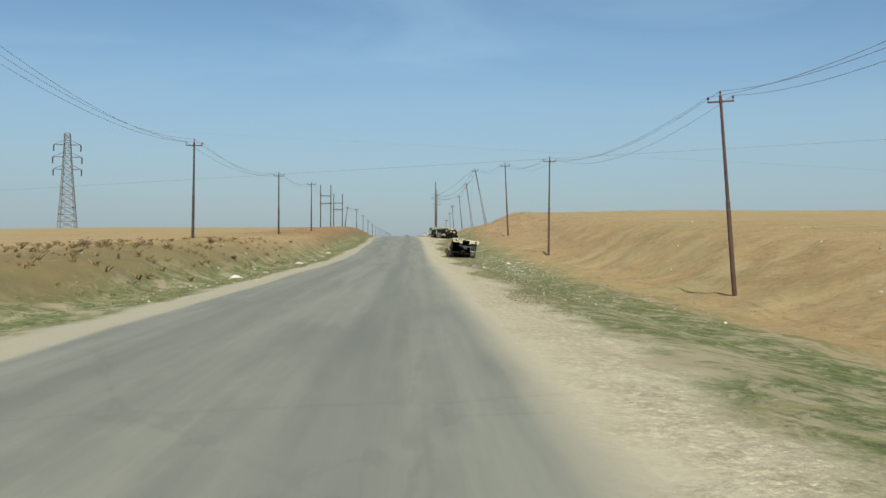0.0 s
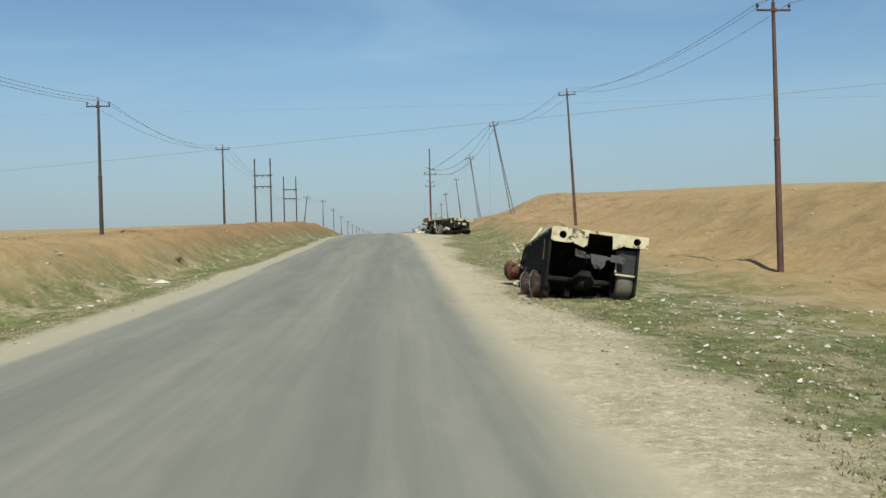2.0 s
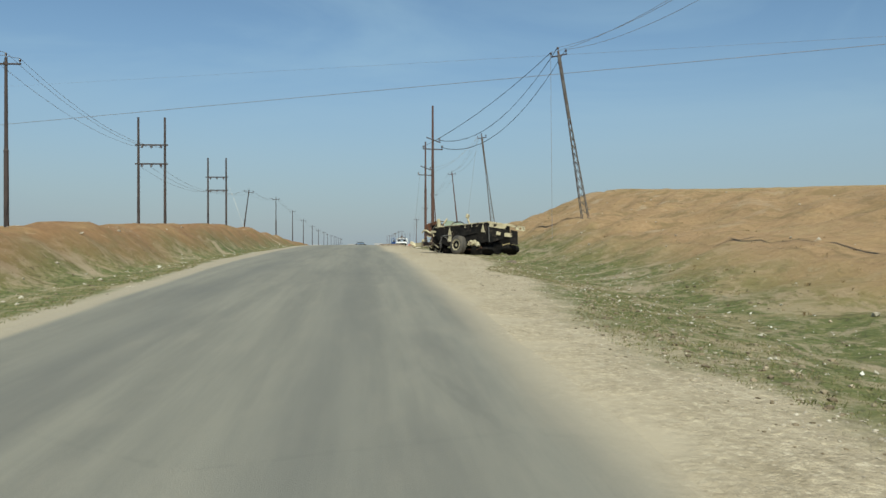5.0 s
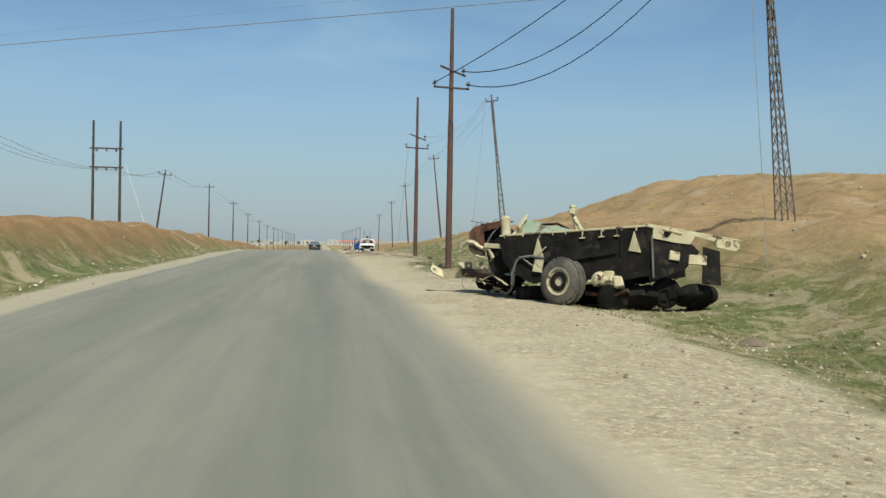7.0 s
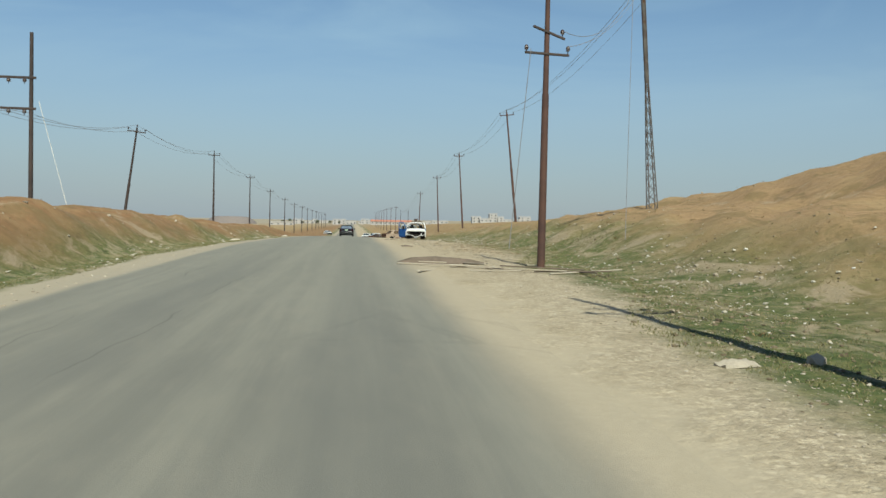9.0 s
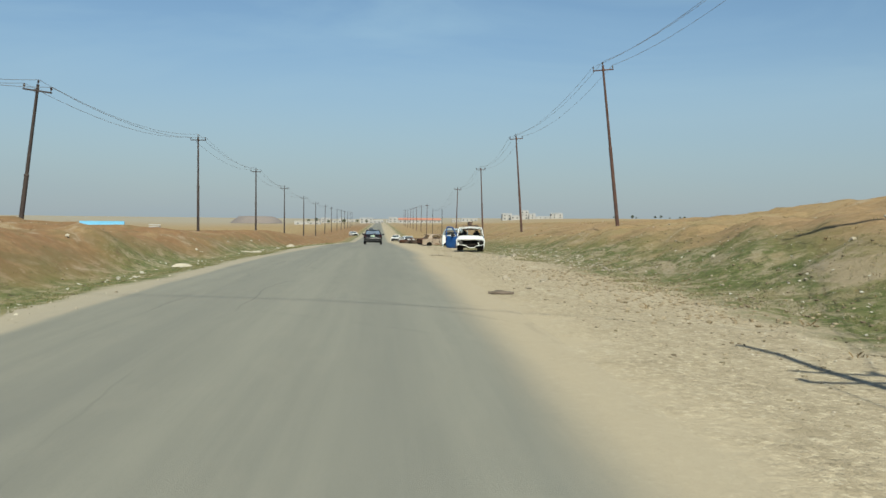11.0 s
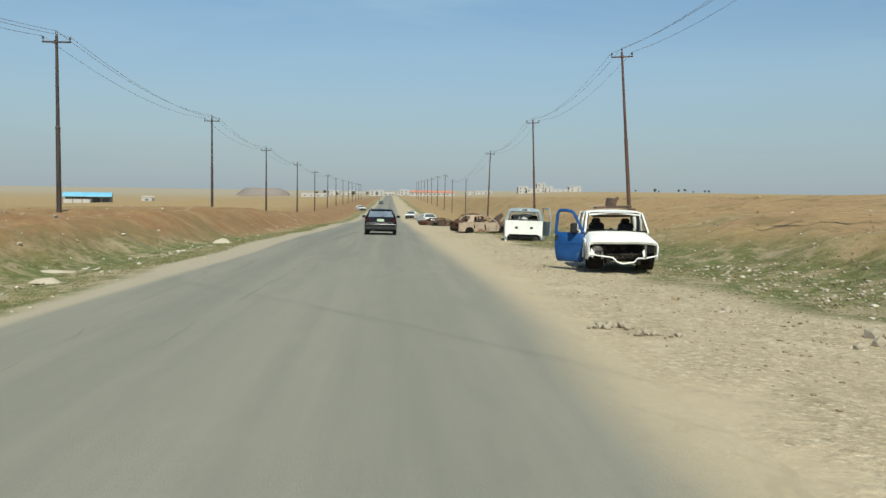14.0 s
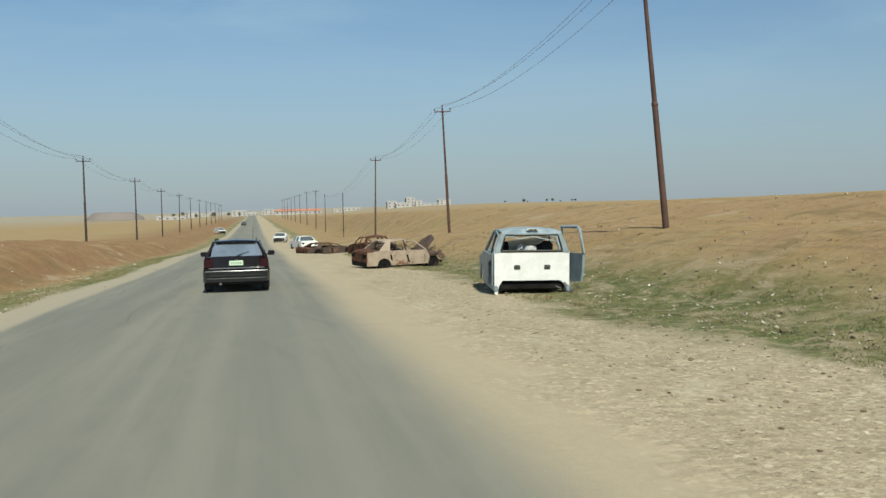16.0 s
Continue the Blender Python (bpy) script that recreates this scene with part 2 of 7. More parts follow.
    green = k.mix(k.math("MULTIPLY", k.math("MULTIPLY", k.ramp(y, 138.0, 152.0), k.ramp(y, 182.0, 168.0)), k.ramp(small, 0.35, 0.6, 0.65, 0.15)), green, (0.055, 0.082, 0.03))
    # bare earth and stony patches break up the grass and the slopes
    bare = k.noise(0.33, 6, 0.7, (1.0, 0.7, 1.0), 0.7)
    green = k.mix(k.ramp(bare, 0.55, 0.63, 0.0, 0.85), green, (0.30, 0.245, 0.165))
    dry = k.mix(k.math("MULTIPLY", k.ramp(bare, 0.56, 0.66, 0.0, 0.65), k.ramp(y, 110.0, 140.0)), dry, (0.335, 0.27, 0.185))
    dry = k.mix(k.ramp(k.noise(0.8, 5, 0.7, (1.0, 0.6, 1.0), 0.5), 0.54, 0.68, 0.0, 0.55), dry, (0.175, 0.13, 0.065))
    # dark weeds, bare clods and pale stones speckle the slopes
    speck, blot = k.noise(2.1, 8, 0.8, (1.0, 0.7, 1.0), 1.0), k.noise(0.42, 6, 0.7, (1.0, 0.55, 1.0), 1.0)
    near = k.math("MULTIPLY", k.ramp(x, 60.0, 20.0), k.ramp(x, -40.0, -18.0))
    dry = k.mix(k.math("MULTIPLY", k.ramp(speck, 0.56, 0.66, 0.0, 0.55), near), dry, (0.13, 0.098, 0.05))
    dry = k.mix(k.math("MULTIPLY", k.ramp(speck, 0.42, 0.34, 0.0, 0.5), near), dry, (0.37, 0.295, 0.19))
    dry = k.mix(k.math("MULTIPLY", k.math("MULTIPLY", k.ramp(blot, 0.53, 0.62, 0.0, 0.6), near), k.ramp(y, 100.0, 140.0, 0.5, 1.0)), dry, (0.165, 0.122, 0.058))
    c = k.mix(field, green, dry)
    c = k.mix(dust, c, pale)
    # far soil pales to grey, distance haze put into the colour
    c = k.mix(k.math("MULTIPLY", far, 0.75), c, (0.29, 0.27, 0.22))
    h = k.math("ADD", k.math("ADD", k.math("MULTIPLY", small, 0.8), k.math("MULTIPLY", grain, 0.3)), k.math("MULTIPLY", crumb, 0.5))
    k.bump(k.math("MULTIPLY", k.math("MULTIPLY", h, rough_at), k.ramp(field, 0.0, 1.0, 1.0, 0.9)), 1.0, 0.07)
    return k.done(c, 0.95, 0.0, 0.15)


def asphalt_material():
    k = Mat("dusty_asphalt", "World")
    x, y = k.axis("X"), k.axis("Y")
    mid, small, grain = k.noise(0.5, 5, 0.6, (1.0, 0.16, 1.0)), k.noise(2.6, 5, 0.6, (1.0, 0.3, 1.0)), k.noise(70.0, 3, 0.7)
    streak = k.noise(1.7, 5, 0.65, (1.0, 0.03, 1.0))
    c = k.mix(k.ramp(streak, 0.3, 0.7), (0.158, 0.155, 0.132), (0.208, 0.201, 0.166))
    c = k.mix(k.ramp(small, 0.45, 0.75, 0.0, 0.35), c, (0.235, 0.22, 0.178))
    c = k.mix(k.ramp(mid, 0.5, 0.72, 0.0, 0.5), c, (0.115, 0.115, 0.105))
    # polished dark bands where the tyres run, pale dust between and at both edges
    off = k.math("ABSOLUTE", k.math("SUBTRACT", k.math("ABSOLUTE", k.math("ADD", x, 1.95)), 1.65))
    c = k.mix(k.ramp(off, 0.85, 0.1, 0.0, 0.36), c, (0.118, 0.120, 0.110))
    c = k.mix(k.math("MULTIPLY", k.ramp(y, 145.0, 185.0, 0.0, 0.36), k.ramp(y, 218.0, 245.0, 1.0, 0.35)), c, (0.24, 0.235, 0.19))
    rim = k.math("ADD", k.math("ADD", k.ramp(y, 138.0, 149.0, 1.82, 1.3), k.math("ADD", k.ramp(y, 205.0, 216.0, 0.0, 0.35), k.ramp(y, 222.0, 233.0, 0.0, -0.35))), k.math("MULTIPLY", k.math("SUBTRACT", k.noise(0.5, 5, 0.65, (1.0, 0.22, 1.0)), 0.5), 0.7))
    right = k.ramp(k.math("SUBTRACT", x, rim), -0.5, 0.55)
    brink = k.math("ADD", k.ramp(y, 106.0, 135.0, -5.35, -6.0), k.ramp(y, 208.0, 232.0, 0.0, 0.9))
    left = k.ramp(k.math("SUBTRACT", k.math("ADD", x, k.math("MULTIPLY", k.math("SUBTRACT", mid, 0.5), 0.7)), brink), 0.24, -0.06)
    dusty, crumb, rough_at = dust_colour(k, x)
    c = k.mix(k.math("MAXIMUM", right, left), c, dusty)
    cells = k.voronoi(0.22, "DISTANCE_TO_EDGE")
    bent = k.math("ADD", cells, k.math("MULTIPLY", k.math("SUBTRACT", small, 0.5), 0.09))
    crack = k.math("MULTIPLY", k.ramp(k.math("ABSOLUTE", bent), 0.012, 0.004), k.ramp(k.noise(0.11, 2), 0.48, 0.6))
    c = k.mix(k.math("MULTIPLY", crack, 0.12), c, (0.06, 0.06, 0.055))
    # long cracks that wander along the lanes
    for lane, wander, gate in ((-3.0, 0.055, 0.13), (-4.4, 0.09, 0.17)):
        shift = k.math("MULTIPLY", k.math("SUBTRACT", k.noise(1.0, 5, 0.6, (0.0, wander, 0.0)), 0.5), 2.2)
        off = k.math("ABSOLUTE", k.math("SUBTRACT", x, k.math("ADD", shift, lane)))
        seam = k.math("MULTIPLY", k.ramp(off, 0.028, 0.006), k.ramp(k.noise(1.0, 3, 0.6, (0.0, gate, 0.0)), 0.47, 0.56, 0.0, 0.42))
        seam = k.math("MULTIPLY", seam, k.ramp(y, 125.0, 150.0))
        c = k.mix(seam, c, (0.075, 0.075, 0.066))
    c = k.mix(k.ramp(grain, 0.5, 0.75, 0.0, 0.3), c, (0.10, 0.10, 0.09))
    lumps = k.math("MULTIPLY", k.math("MULTIPLY", k.math("ADD", crumb, small), rough_at), k.math("MULTIPLY", right, 4.0))
    k.bump(k.math("ADD", k.math("ADD", grain, k.math("MULTIPLY", small, 0.8)), lumps), 0.5, 0.014)
    return k.done(c, 0.88, 0.0, 0.25)


def glass_material(name, tint=(0.05, 0.06, 0.065)):
    k = Mat(name)
    return k.done(k.mix(k.ramp(k.noise(3.0), 0.3, 0.7), tint, tuple(v * 1.6 for v in tint)), 0.06, 0.0, 0.9)


def island_material(name, a, b, c, rough=0.9):
    """Small pieces: each its own shade between three colours."""
    k = Mat(name, "World")
    r = k.random(island=True)
    col = k.mix(k.ramp(r, 0.0, 0.5), a, b)
    col = k.mix(k.ramp(r, 0.55, 1.0), col, c)
    col = k.mix(k.ramp(k.noise(30.0), 0.4, 0.8, 0.0, 0.4), col, tuple(v * 0.5 for v in a))
    return k.done(col, rough, 0.0, 0.2)


M_ground = ground_material()
M_asphalt = asphalt_material()
M_pole = worn("rusty_steel_pole", (0.072, 0.040, 0.033), (0.112, 0.058, 0.042), 1.2, 0.8, 0.1)
M_pole_dark = worn("dark_steel_pole", (0.045, 0.036, 0.034), (0.075, 0.055, 0.048), 1.2, 0.75, 0.2)
M_galv = worn("galvanised_steel", (0.23, 0.22, 0.21), (0.14, 0.12, 0.11), 2.0, 0.6, 0.4, (0.16, 0.08, 0.045), 0.58)
M_ceramic = worn("brown_porcelain", (0.035, 0.022, 0.02), (0.06, 0.04, 0.035), 8.0, 0.3)
M_wire = worn("weathered_wire", (0.22, 0.22, 0.23), (0.29, 0.29, 0.30), 2.0, 0.6, 0.3)
M_burnt = worn("burnt_black_steel", (0.008, 0.008, 0.008), (0.02, 0.018, 0.016), 3.0, 0.97, 0.0, (0.036, 0.029, 0.024), 0.60, 0.6, spec=0.12)
M_tan = worn("scorched_tan_paint", (0.50, 0.445, 0.30), (0.38, 0.33, 0.215), 3.5, 0.75, 0.0, (0.07, 0.05, 0.035), 0.585)
M_rust = worn("red_brown_rust", (0.15, 0.066, 0.038), (0.085, 0.042, 0.028), 5.0, 0.95, 0.0, (0.035, 0.025, 0.02), 0.55, spec=0.2)
M_greymetal = worn("scorched_grey_steel", (0.17, 0.17, 0.165), (0.10, 0.095, 0.09), 4.0, 0.75, 0.2, (0.05, 0.03, 0.022), 0.6)
M_green = worn("faded_green_panel", (0.20, 0.255, 0.19), (0.26, 0.30, 0.22), 2.0, 0.7, 0.0, (0.10, 0.07, 0.045), 0.6)
M_tyre = worn("dusty_rubber", (0.05, 0.048, 0.045), (0.12, 0.105, 0.085), 3.0, 0.9)
M_white = worn("scratched_white_paint", (0.80, 0.80, 0.78), (0.70, 0.70, 0.68), 3.0, 0.42, 0.0, (0.20, 0.12, 0.08), 0.70)
M_greyblue = worn("faded_grey_blue_paint", (0.30, 0.36, 0.39), (0.20, 0.25, 0.28), 3.0, 0.45, 0.0, (0.10, 0.07, 0.055), 0.66)
M_blue = worn("police_blue_paint", (0.006, 0.05, 0.18), (0.011, 0.075, 0.25), 2.0, 0.38, 0.0, (0.09, 0.14, 0.24), 0.68)
M_beige = worn("burnt_beige_paint", (0.40, 0.32, 0.245), (0.29, 0.225, 0.17), 2.5, 0.75, 0.0, (0.17, 0.085, 0.05), 0.61)
M_drum = worn("sooty_rusted_drum_steel", (0.085, 0.05, 0.036), (0.05, 0.034, 0.027), 4.0, 0.95, 0.0, (0.022, 0.018, 0.016), 0.5, spec=0.2)
M_brownhulk = worn("dark_brown_burnt_steel", (0.082, 0.056, 0.043), (0.052, 0.04, 0.033), 3.0, 0.9, 0.0, (0.13, 0.076, 0.054), 0.57)
M_seat = worn("dark_seat_cloth", (0.02, 0.02, 0.022), (0.04, 0.036, 0.034), 6.0, 0.95)
M_carpaint = worn("dark_plum_metallic_paint", (0.013, 0.011, 0.014), (0.019, 0.016, 0.019), 1.5, 0.16, 0.3, None, 0.6, 0.02)
M_plastic = worn("grey_bumper_plastic", (0.012, 0.012, 0.013), (0.017, 0.017, 0.018), 3.0, 0.32)
M_black = worn("black_plastic", (0.012, 0.012, 0.013), (0.022, 0.021, 0.02), 5.0, 0.6)
M_chrome = worn("dull_chrome", (0.55, 0.55, 0.55), (0.42, 0.42, 0.42), 4.0, 0.22, 0.9, None, 0.6, 0.03)
M_red = worn("red_lamp_plastic", (0.030, 0.003, 0.005), (0.02, 0.003, 0.004), 6.0, 0.2)
M_platewhite = worn("pale_green_plate", (0.50, 0.66, 0.48), (0.60, 0.72, 0.55), 9.0, 0.4)
M_glass = glass_material("tinted_glass")


def pane_material():
    """Clear car glass with a faint grey-green tint."""
    k = Mat("clear_car_glass")
    k.b.inputs["Transmission Weight"].default_value = 1.0
    k.b.inputs["IOR"].default_value = 1.3
    return k.done(k.mix(k.ramp(k.noise(2.0), 0.3, 0.7), (0.96, 0.98, 0.98), (0.93, 0.95, 0.95)), 0.03, 0.0, 0.5)


M_pane = pane_material()
M_film = worn("reflective_tinted_glass", (0.42, 0.48, 0.50), (0.62, 0.68, 0.70), 1.2, 0.08, 0.85, None, 0.6, 0.02)
M_rock = island_material("limestone_rubble", (0.40, 0.35, 0.27), (0.30, 0.26, 0.20), (0.50, 0.45, 0.36))
M_crumb = island_material("dark_crumbs", (0.185, 0.145, 0.095), (0.12, 0.094, 0.06), (0.25, 0.20, 0.135))
M_clod = island_material("dry_clods", (0.28, 0.23, 0.155), (0.21, 0.175, 0.115), (0.37, 0.31, 0.22))
M_earth = island_material("dug_brown_earth", (0.285, 0.225, 0.145), (0.21, 0.165, 0.105), (0.38, 0.31, 0.21))
M_steel = worn("dull_dark_steel", (0.085, 0.086, 0.088), (0.05, 0.05, 0.05), 5.0, 0.8, 0.2, (0.03, 0.022, 0.018), 0.58)
M_litter = island_material("pale_litter", (0.48, 0.45, 0.37), (0.36, 0.33, 0.26), (0.62, 0.60, 0.54), 0.8)
M_grass = island_material("verge_grass", (0.115, 0.13, 0.048), (0.165, 0.16, 0.07), (0.29, 0.245, 0.135))
M_dryweed = island_material("dry_weeds", (0.16, 0.11, 0.055), (0.26, 0.18, 0.09), (0.09, 0.07, 0.035))
# plaster kept grey and dull, with distance haze in its colour
M_plaster = worn("cream_plaster", (0.46, 0.44, 0.42), (0.38, 0.365, 0.35), 0.3, 0.9)
M_redroof = worn("orange_red_roof", (0.48, 0.21, 0.14), (0.42, 0.19, 0.13), 0.2, 0.8)
M_blueroof = worn("sky_blue_sheet_roof", (0.16, 0.42, 0.60), (0.20, 0.48, 0.66), 0.3, 0.5)
# window tone lifted to carry the haze of distance
M_window = worn("dark_window", (0.10, 0.105, 0.11), (0.13, 0.135, 0.14), 2.0, 0.3)
# the mound's grey is haze put into its earth colour
M_tell = worn("far_earth_mound", (0.17, 0.15, 0.145), (0.21, 0.18, 0.165), 0.02, 0.95)
M_leaf = island_material("dusty_leaves", (0.05, 0.065, 0.035), (0.08, 0.09, 0.05), (0.06, 0.075, 0.05))
M_bark = worn("grey_bark", (0.12, 0.095, 0.07), (0.17, 0.13, 0.10), 4.0, 0.95)


# ---- mesh helpers ----
class Shape:
    """Collects vertices and faces of one part."""

    def __init__(self):
        self.v, self.f = [], []

    def add(self, verts, faces):
        o = len(self.v)
        self.v += [tuple(p) for p in verts]
        self.f += [tuple(i + o for i in f) for f in faces]
        return self

    def tube(self, p0, p1, r0, r1=None, n=8):
        r1 = r0 if r1 is None else r1
        p0, p1 = Vector(p0), Vector(p1)
        q = (p1 - p0).to_track_quat("Z", "Y")
        vs = []
        for p, r in ((p0, r0), (p1, r1)):
            vs += [p + q @ Vector((r * math.cos(2 * math.pi * i / n), r * math.sin(2 * math.pi * i / n), 0)) for i in range(n)]
        fs = [(i, (i + 1) % n, n + (i + 1) % n, n + i) for i in range(n)]
        return self.add(vs, fs + [tuple(range(n - 1, -1, -1)), tuple(range(n, 2 * n))])

    def pipe(self, pts, r, n=6):
        """One bent tube through the points."""
        p = [Vector(q) for q in pts]
        rows, last = [], None
        for i, c in enumerate(p):
            d = (p[min(i + 1, len(p) - 1)] - p[max(i - 1, 0)]).normalized()
            side = d.cross(Vector((0, 0, 1)) if abs(d.z) < 0.95 else Vector((1, 0, 0))).normalized()
            if last and side.dot(last) < 0:
                side = -side
            last = side
            up = side.cross(d)
            rows.append([c + (side * math.cos(2 * math.pi * k / n) + up * math.sin(2 * math.pi * k / n)) * r for k in range(n)])
        return self.loft(rows)

    def box(self, c, size, rot=(0, 0, 0), b=None):
        """A box with its edges cut by b."""
        sx, sy, sz = (s / 2 for s in size)
        b = min(size) * 0.12 if b is None else b
        e = Euler([radians(a) for a in rot]).to_matrix()
        vs = []
        for z, k in ((-sz, b), (-sz + b, 0), (sz - b, 0), (sz, b)):
            x, y = sx - k, sy - k
            for px, py in ((x - b, -y), (x, -y + b), (x, y - b), (x - b, y), (-x + b, y), (-x, y - b), (-x, -y + b), (-x + b, -y)):
                vs.append(Vector(c) + e @ Vector((px, py, z)))
        fs = [tuple(range(7, -1, -1)), tuple(range(24, 32))]
        for r in range(3):
            fs += [(8 * r + i, 8 * r + (i + 1) % 8, 8 * r + 8 + (i + 1) % 8, 8 * r + 8 + i) for i in range(8)]
        return self.add(vs, fs)

    def slab(self, pts, thick):
        """A flat or slightly bent sheet of a given thickness from its outline."""
        p = [Vector(q) for q in pts]
        nrm = Vector((0, 0, 0))
        for a, b in zip(p, p[1:] + p[:1]):
            nrm += a.cross(b)
        d = nrm.normalized() * (thick / 2)
        n = len(p)
        vs = [q + d for q in p] + [q - d for q in p]
        return self.add(vs, [tuple(range(n)), tuple(range(2 * n - 1, n - 1, -1))] + [(i, n + i, n + (i + 1) % n, (i + 1) % n) for i in range(n)])

    def loft(self, rows, caps=True):
        n = len(rows[0])
        vs = [q for r in rows for q in r]
        fs = [(n * k + i, n * k + (i + 1) % n, n * k + n + (i + 1) % n, n * k + n + i) for k in range(len(rows) - 1) for i in range(n)]
        if caps:
            fs += [tuple(range(n - 1, -1, -1)), tuple(range(n * (len(rows) - 1), n * len(rows)))]
        return self.add(vs, fs)

    def lathe(self, c, axis, profile, n=24, caps=True):
        """Turns a profile of (along, radius) round an axis through c."""
        q = Vector(axis).to_track_quat("Z", "Y")
        rows = [[Vector(c) + q @ Vector((r * math.cos(2 * math.pi * i / n), r * math.sin(2 * math.pi * i / n), a)) for i in range(n)] for a, r in profile]
        return self.loft(rows, caps)

    def rock(self, c, r, rng, flat=0.7):
        vs = []
        for x, y, z in ((0, 0, 1), (0.9, 0, 0.45), (0.28, 0.85, 0.45), (-0.72, 0.53, 0.45), (-0.72, -0.53, 0.45), (0.28, -0.85, 0.45), (0.72, 0.53, -0.45), (-0.28, 0.85, -0.45), (-0.9, 0, -0.45), (-0.28, -0.85, -0.45), (0.72, -0.53, -0.45), (0, 0, -1)):
            k = r * rng.uniform(0.7, 1.25)
            vs.append((c[0] + x * k, c[1] + y * k, c[2] + z * k * flat))
        fs = [(0, 1, 2), (0, 2, 3), (0, 3, 4), (0, 4, 5), (0, 5, 1), (1, 6, 2), (2, 6, 7), (2, 7, 3), (3, 7, 8), (3, 8, 4), (4, 8, 9), (4, 9, 5), (5, 9, 10), (5, 10, 1), (1, 10, 6), (11, 7, 6), (11, 8, 7), (11, 9, 8), (11, 10, 9), (11, 6, 10)]
        return self.add(vs, fs)

    def dent(self, amount, scale=1.5, seed=0.0):
        out = []
        for x, y, z in self.v:
            d = noise.noise_vector(Vector((x, y, z)) * scale + Vector((seed, seed * 0.7, 0)))
            out.append((x + d.x * amount, y + d.y * amount, z + d.z * amount))
        self.v = out
        return self

    def mesh(self, name, material, smooth=True):
        me = bpy.data.meshes.new(name)
        me.from_pydata([tuple(p) for p in self.v], [], self.f)
        me.materials.append(material)
        if smooth:
            me.polygons.foreach_set("use_smooth", [True] * len(me.polygons))
            me.set_sharp_from_angle(angle=radians(38))
        me.update()
        return me


def part(name, shape, material, parent=None, label="", smooth=True):
    ob = new(name, shape.mesh(name, material, smooth))
    if parent:
        ob.parent = parent
    return tagged(ob, label)


def thing(name, m, label, category, group=""):
    ob = new(name)
    ob.empty_display_size = 0.3
    ob.matrix_world = m
    return tagged(ob, label, category, group)


# ---- the lie of the land: x across the road, y along it ----
ROAD_Z = ((-200, -2.3), (-60, -2.0), (37, -1.85), (60, -1.85), (75, -1.52), (111, -0.28), (125, 0.0), (139, 0.24), (151, 0.45), (181, 0.82), (187, 0.82), (203, 0.64), (226, 0.4), (246, 0.06), (264, -0.52), (288, -1.0), (300, -1.35), (313, -1.9), (350, -2.55), (400, -2.9), (450, -3.0), (900, -3.3), (1500, -4.0), (5000, -4.0))
RIGHT_POLES = ((-200, -3.4), (0, -3.2), (40, -2.9), (77, -1.7), (110, 0.65), (141, 2.45), (165, 2.9), (187, 2.8), (222, 2.03), (254, 1.35), (290, 0.1), (330, -1.45), (372, -2.9), (420, -3.2), (450, -2.6), (900, -2.6), (5000, -4.0))
RIGHT_CREST = ((-200, -1.5), (0, -1.0), (20, -0.5), (50, 0.9), (75, 1.9), (92, 2.2), (115, 2.9), (138, 3.95), (155, 5.0), (166, 6.2), (179, 6.2), (190, 4.5), (200, 4.2), (218, 2.9), (260, 2.35), (320, 1.8), (400, 1.2), (550, -0.5), (750, -2.5), (1000, -3.6), (5000, -4.0))
LEFT_CREST = ((-200, -1.7), (0, -1.5), (40, -0.7), (60, -0.2), (80, 0.25), (104, 0.9), (118, 1.35), (140, 1.75), (155, 2.25), (172, 2.4), (190, 2.3), (212, 1.75), (230, 1.35), (255, 1.1), (278, 0.25), (306, -0.8), (350, -1.7), (420, -2.2), (900, -3.4), (5000, -4.0))
LEFT_POLES = ((-200, -1.6), (0, -1.3), (57, -0.3), (80, 0.05), (104, 0.7), (130, 1.2), (155, 2.4), (190, 2.5), (206, 2.2), (245, 1.05), (280, 0.7), (312, -0.6), (350, -1.8), (450, -2.5), (900, -3.8), (5000, -4.5))


LEFT_BRINK = ((60, -5.5), (106, -5.5), (135, -6.3), (208, -6.3), (234, -5.5), (260, -5.3))


def along(knots, y):
    """A smooth line through the knots."""
    a = np.array(knots, float)
    y = np.asarray(y, float)
    return sum(w * np.interp(y + o, a[:, 0], a[:, 1]) for o, w in ((-12, 0.1), (-6, 0.22), (0, 0.36), (6, 0.22), (12, 0.1)))


def ease(t):
    t = np.clip(t, 0, 1)
    return t * t * (3 - 2 * t)


def wave(x, y, scale, seed=0.0):
    """Cheap smooth roughness between about -1 and 1."""
    x, y = x / scale + seed, y / scale - seed * 1.7
    return (np.sin(x * 1.3 + 1.7 * np.sin(y * 0.9 + seed)) * np.cos(y * 1.1 + 1.3 * np.sin(x * 0.8)) + 0.5 * np.sin(x * 2.7 + y * 2.1 + 2 * np.sin(y * 1.9)) + 0.35 * np.sin(x * 4.9 - y * 4.3 + 1.5 * np.sin(x * 3.1))) / 1.6


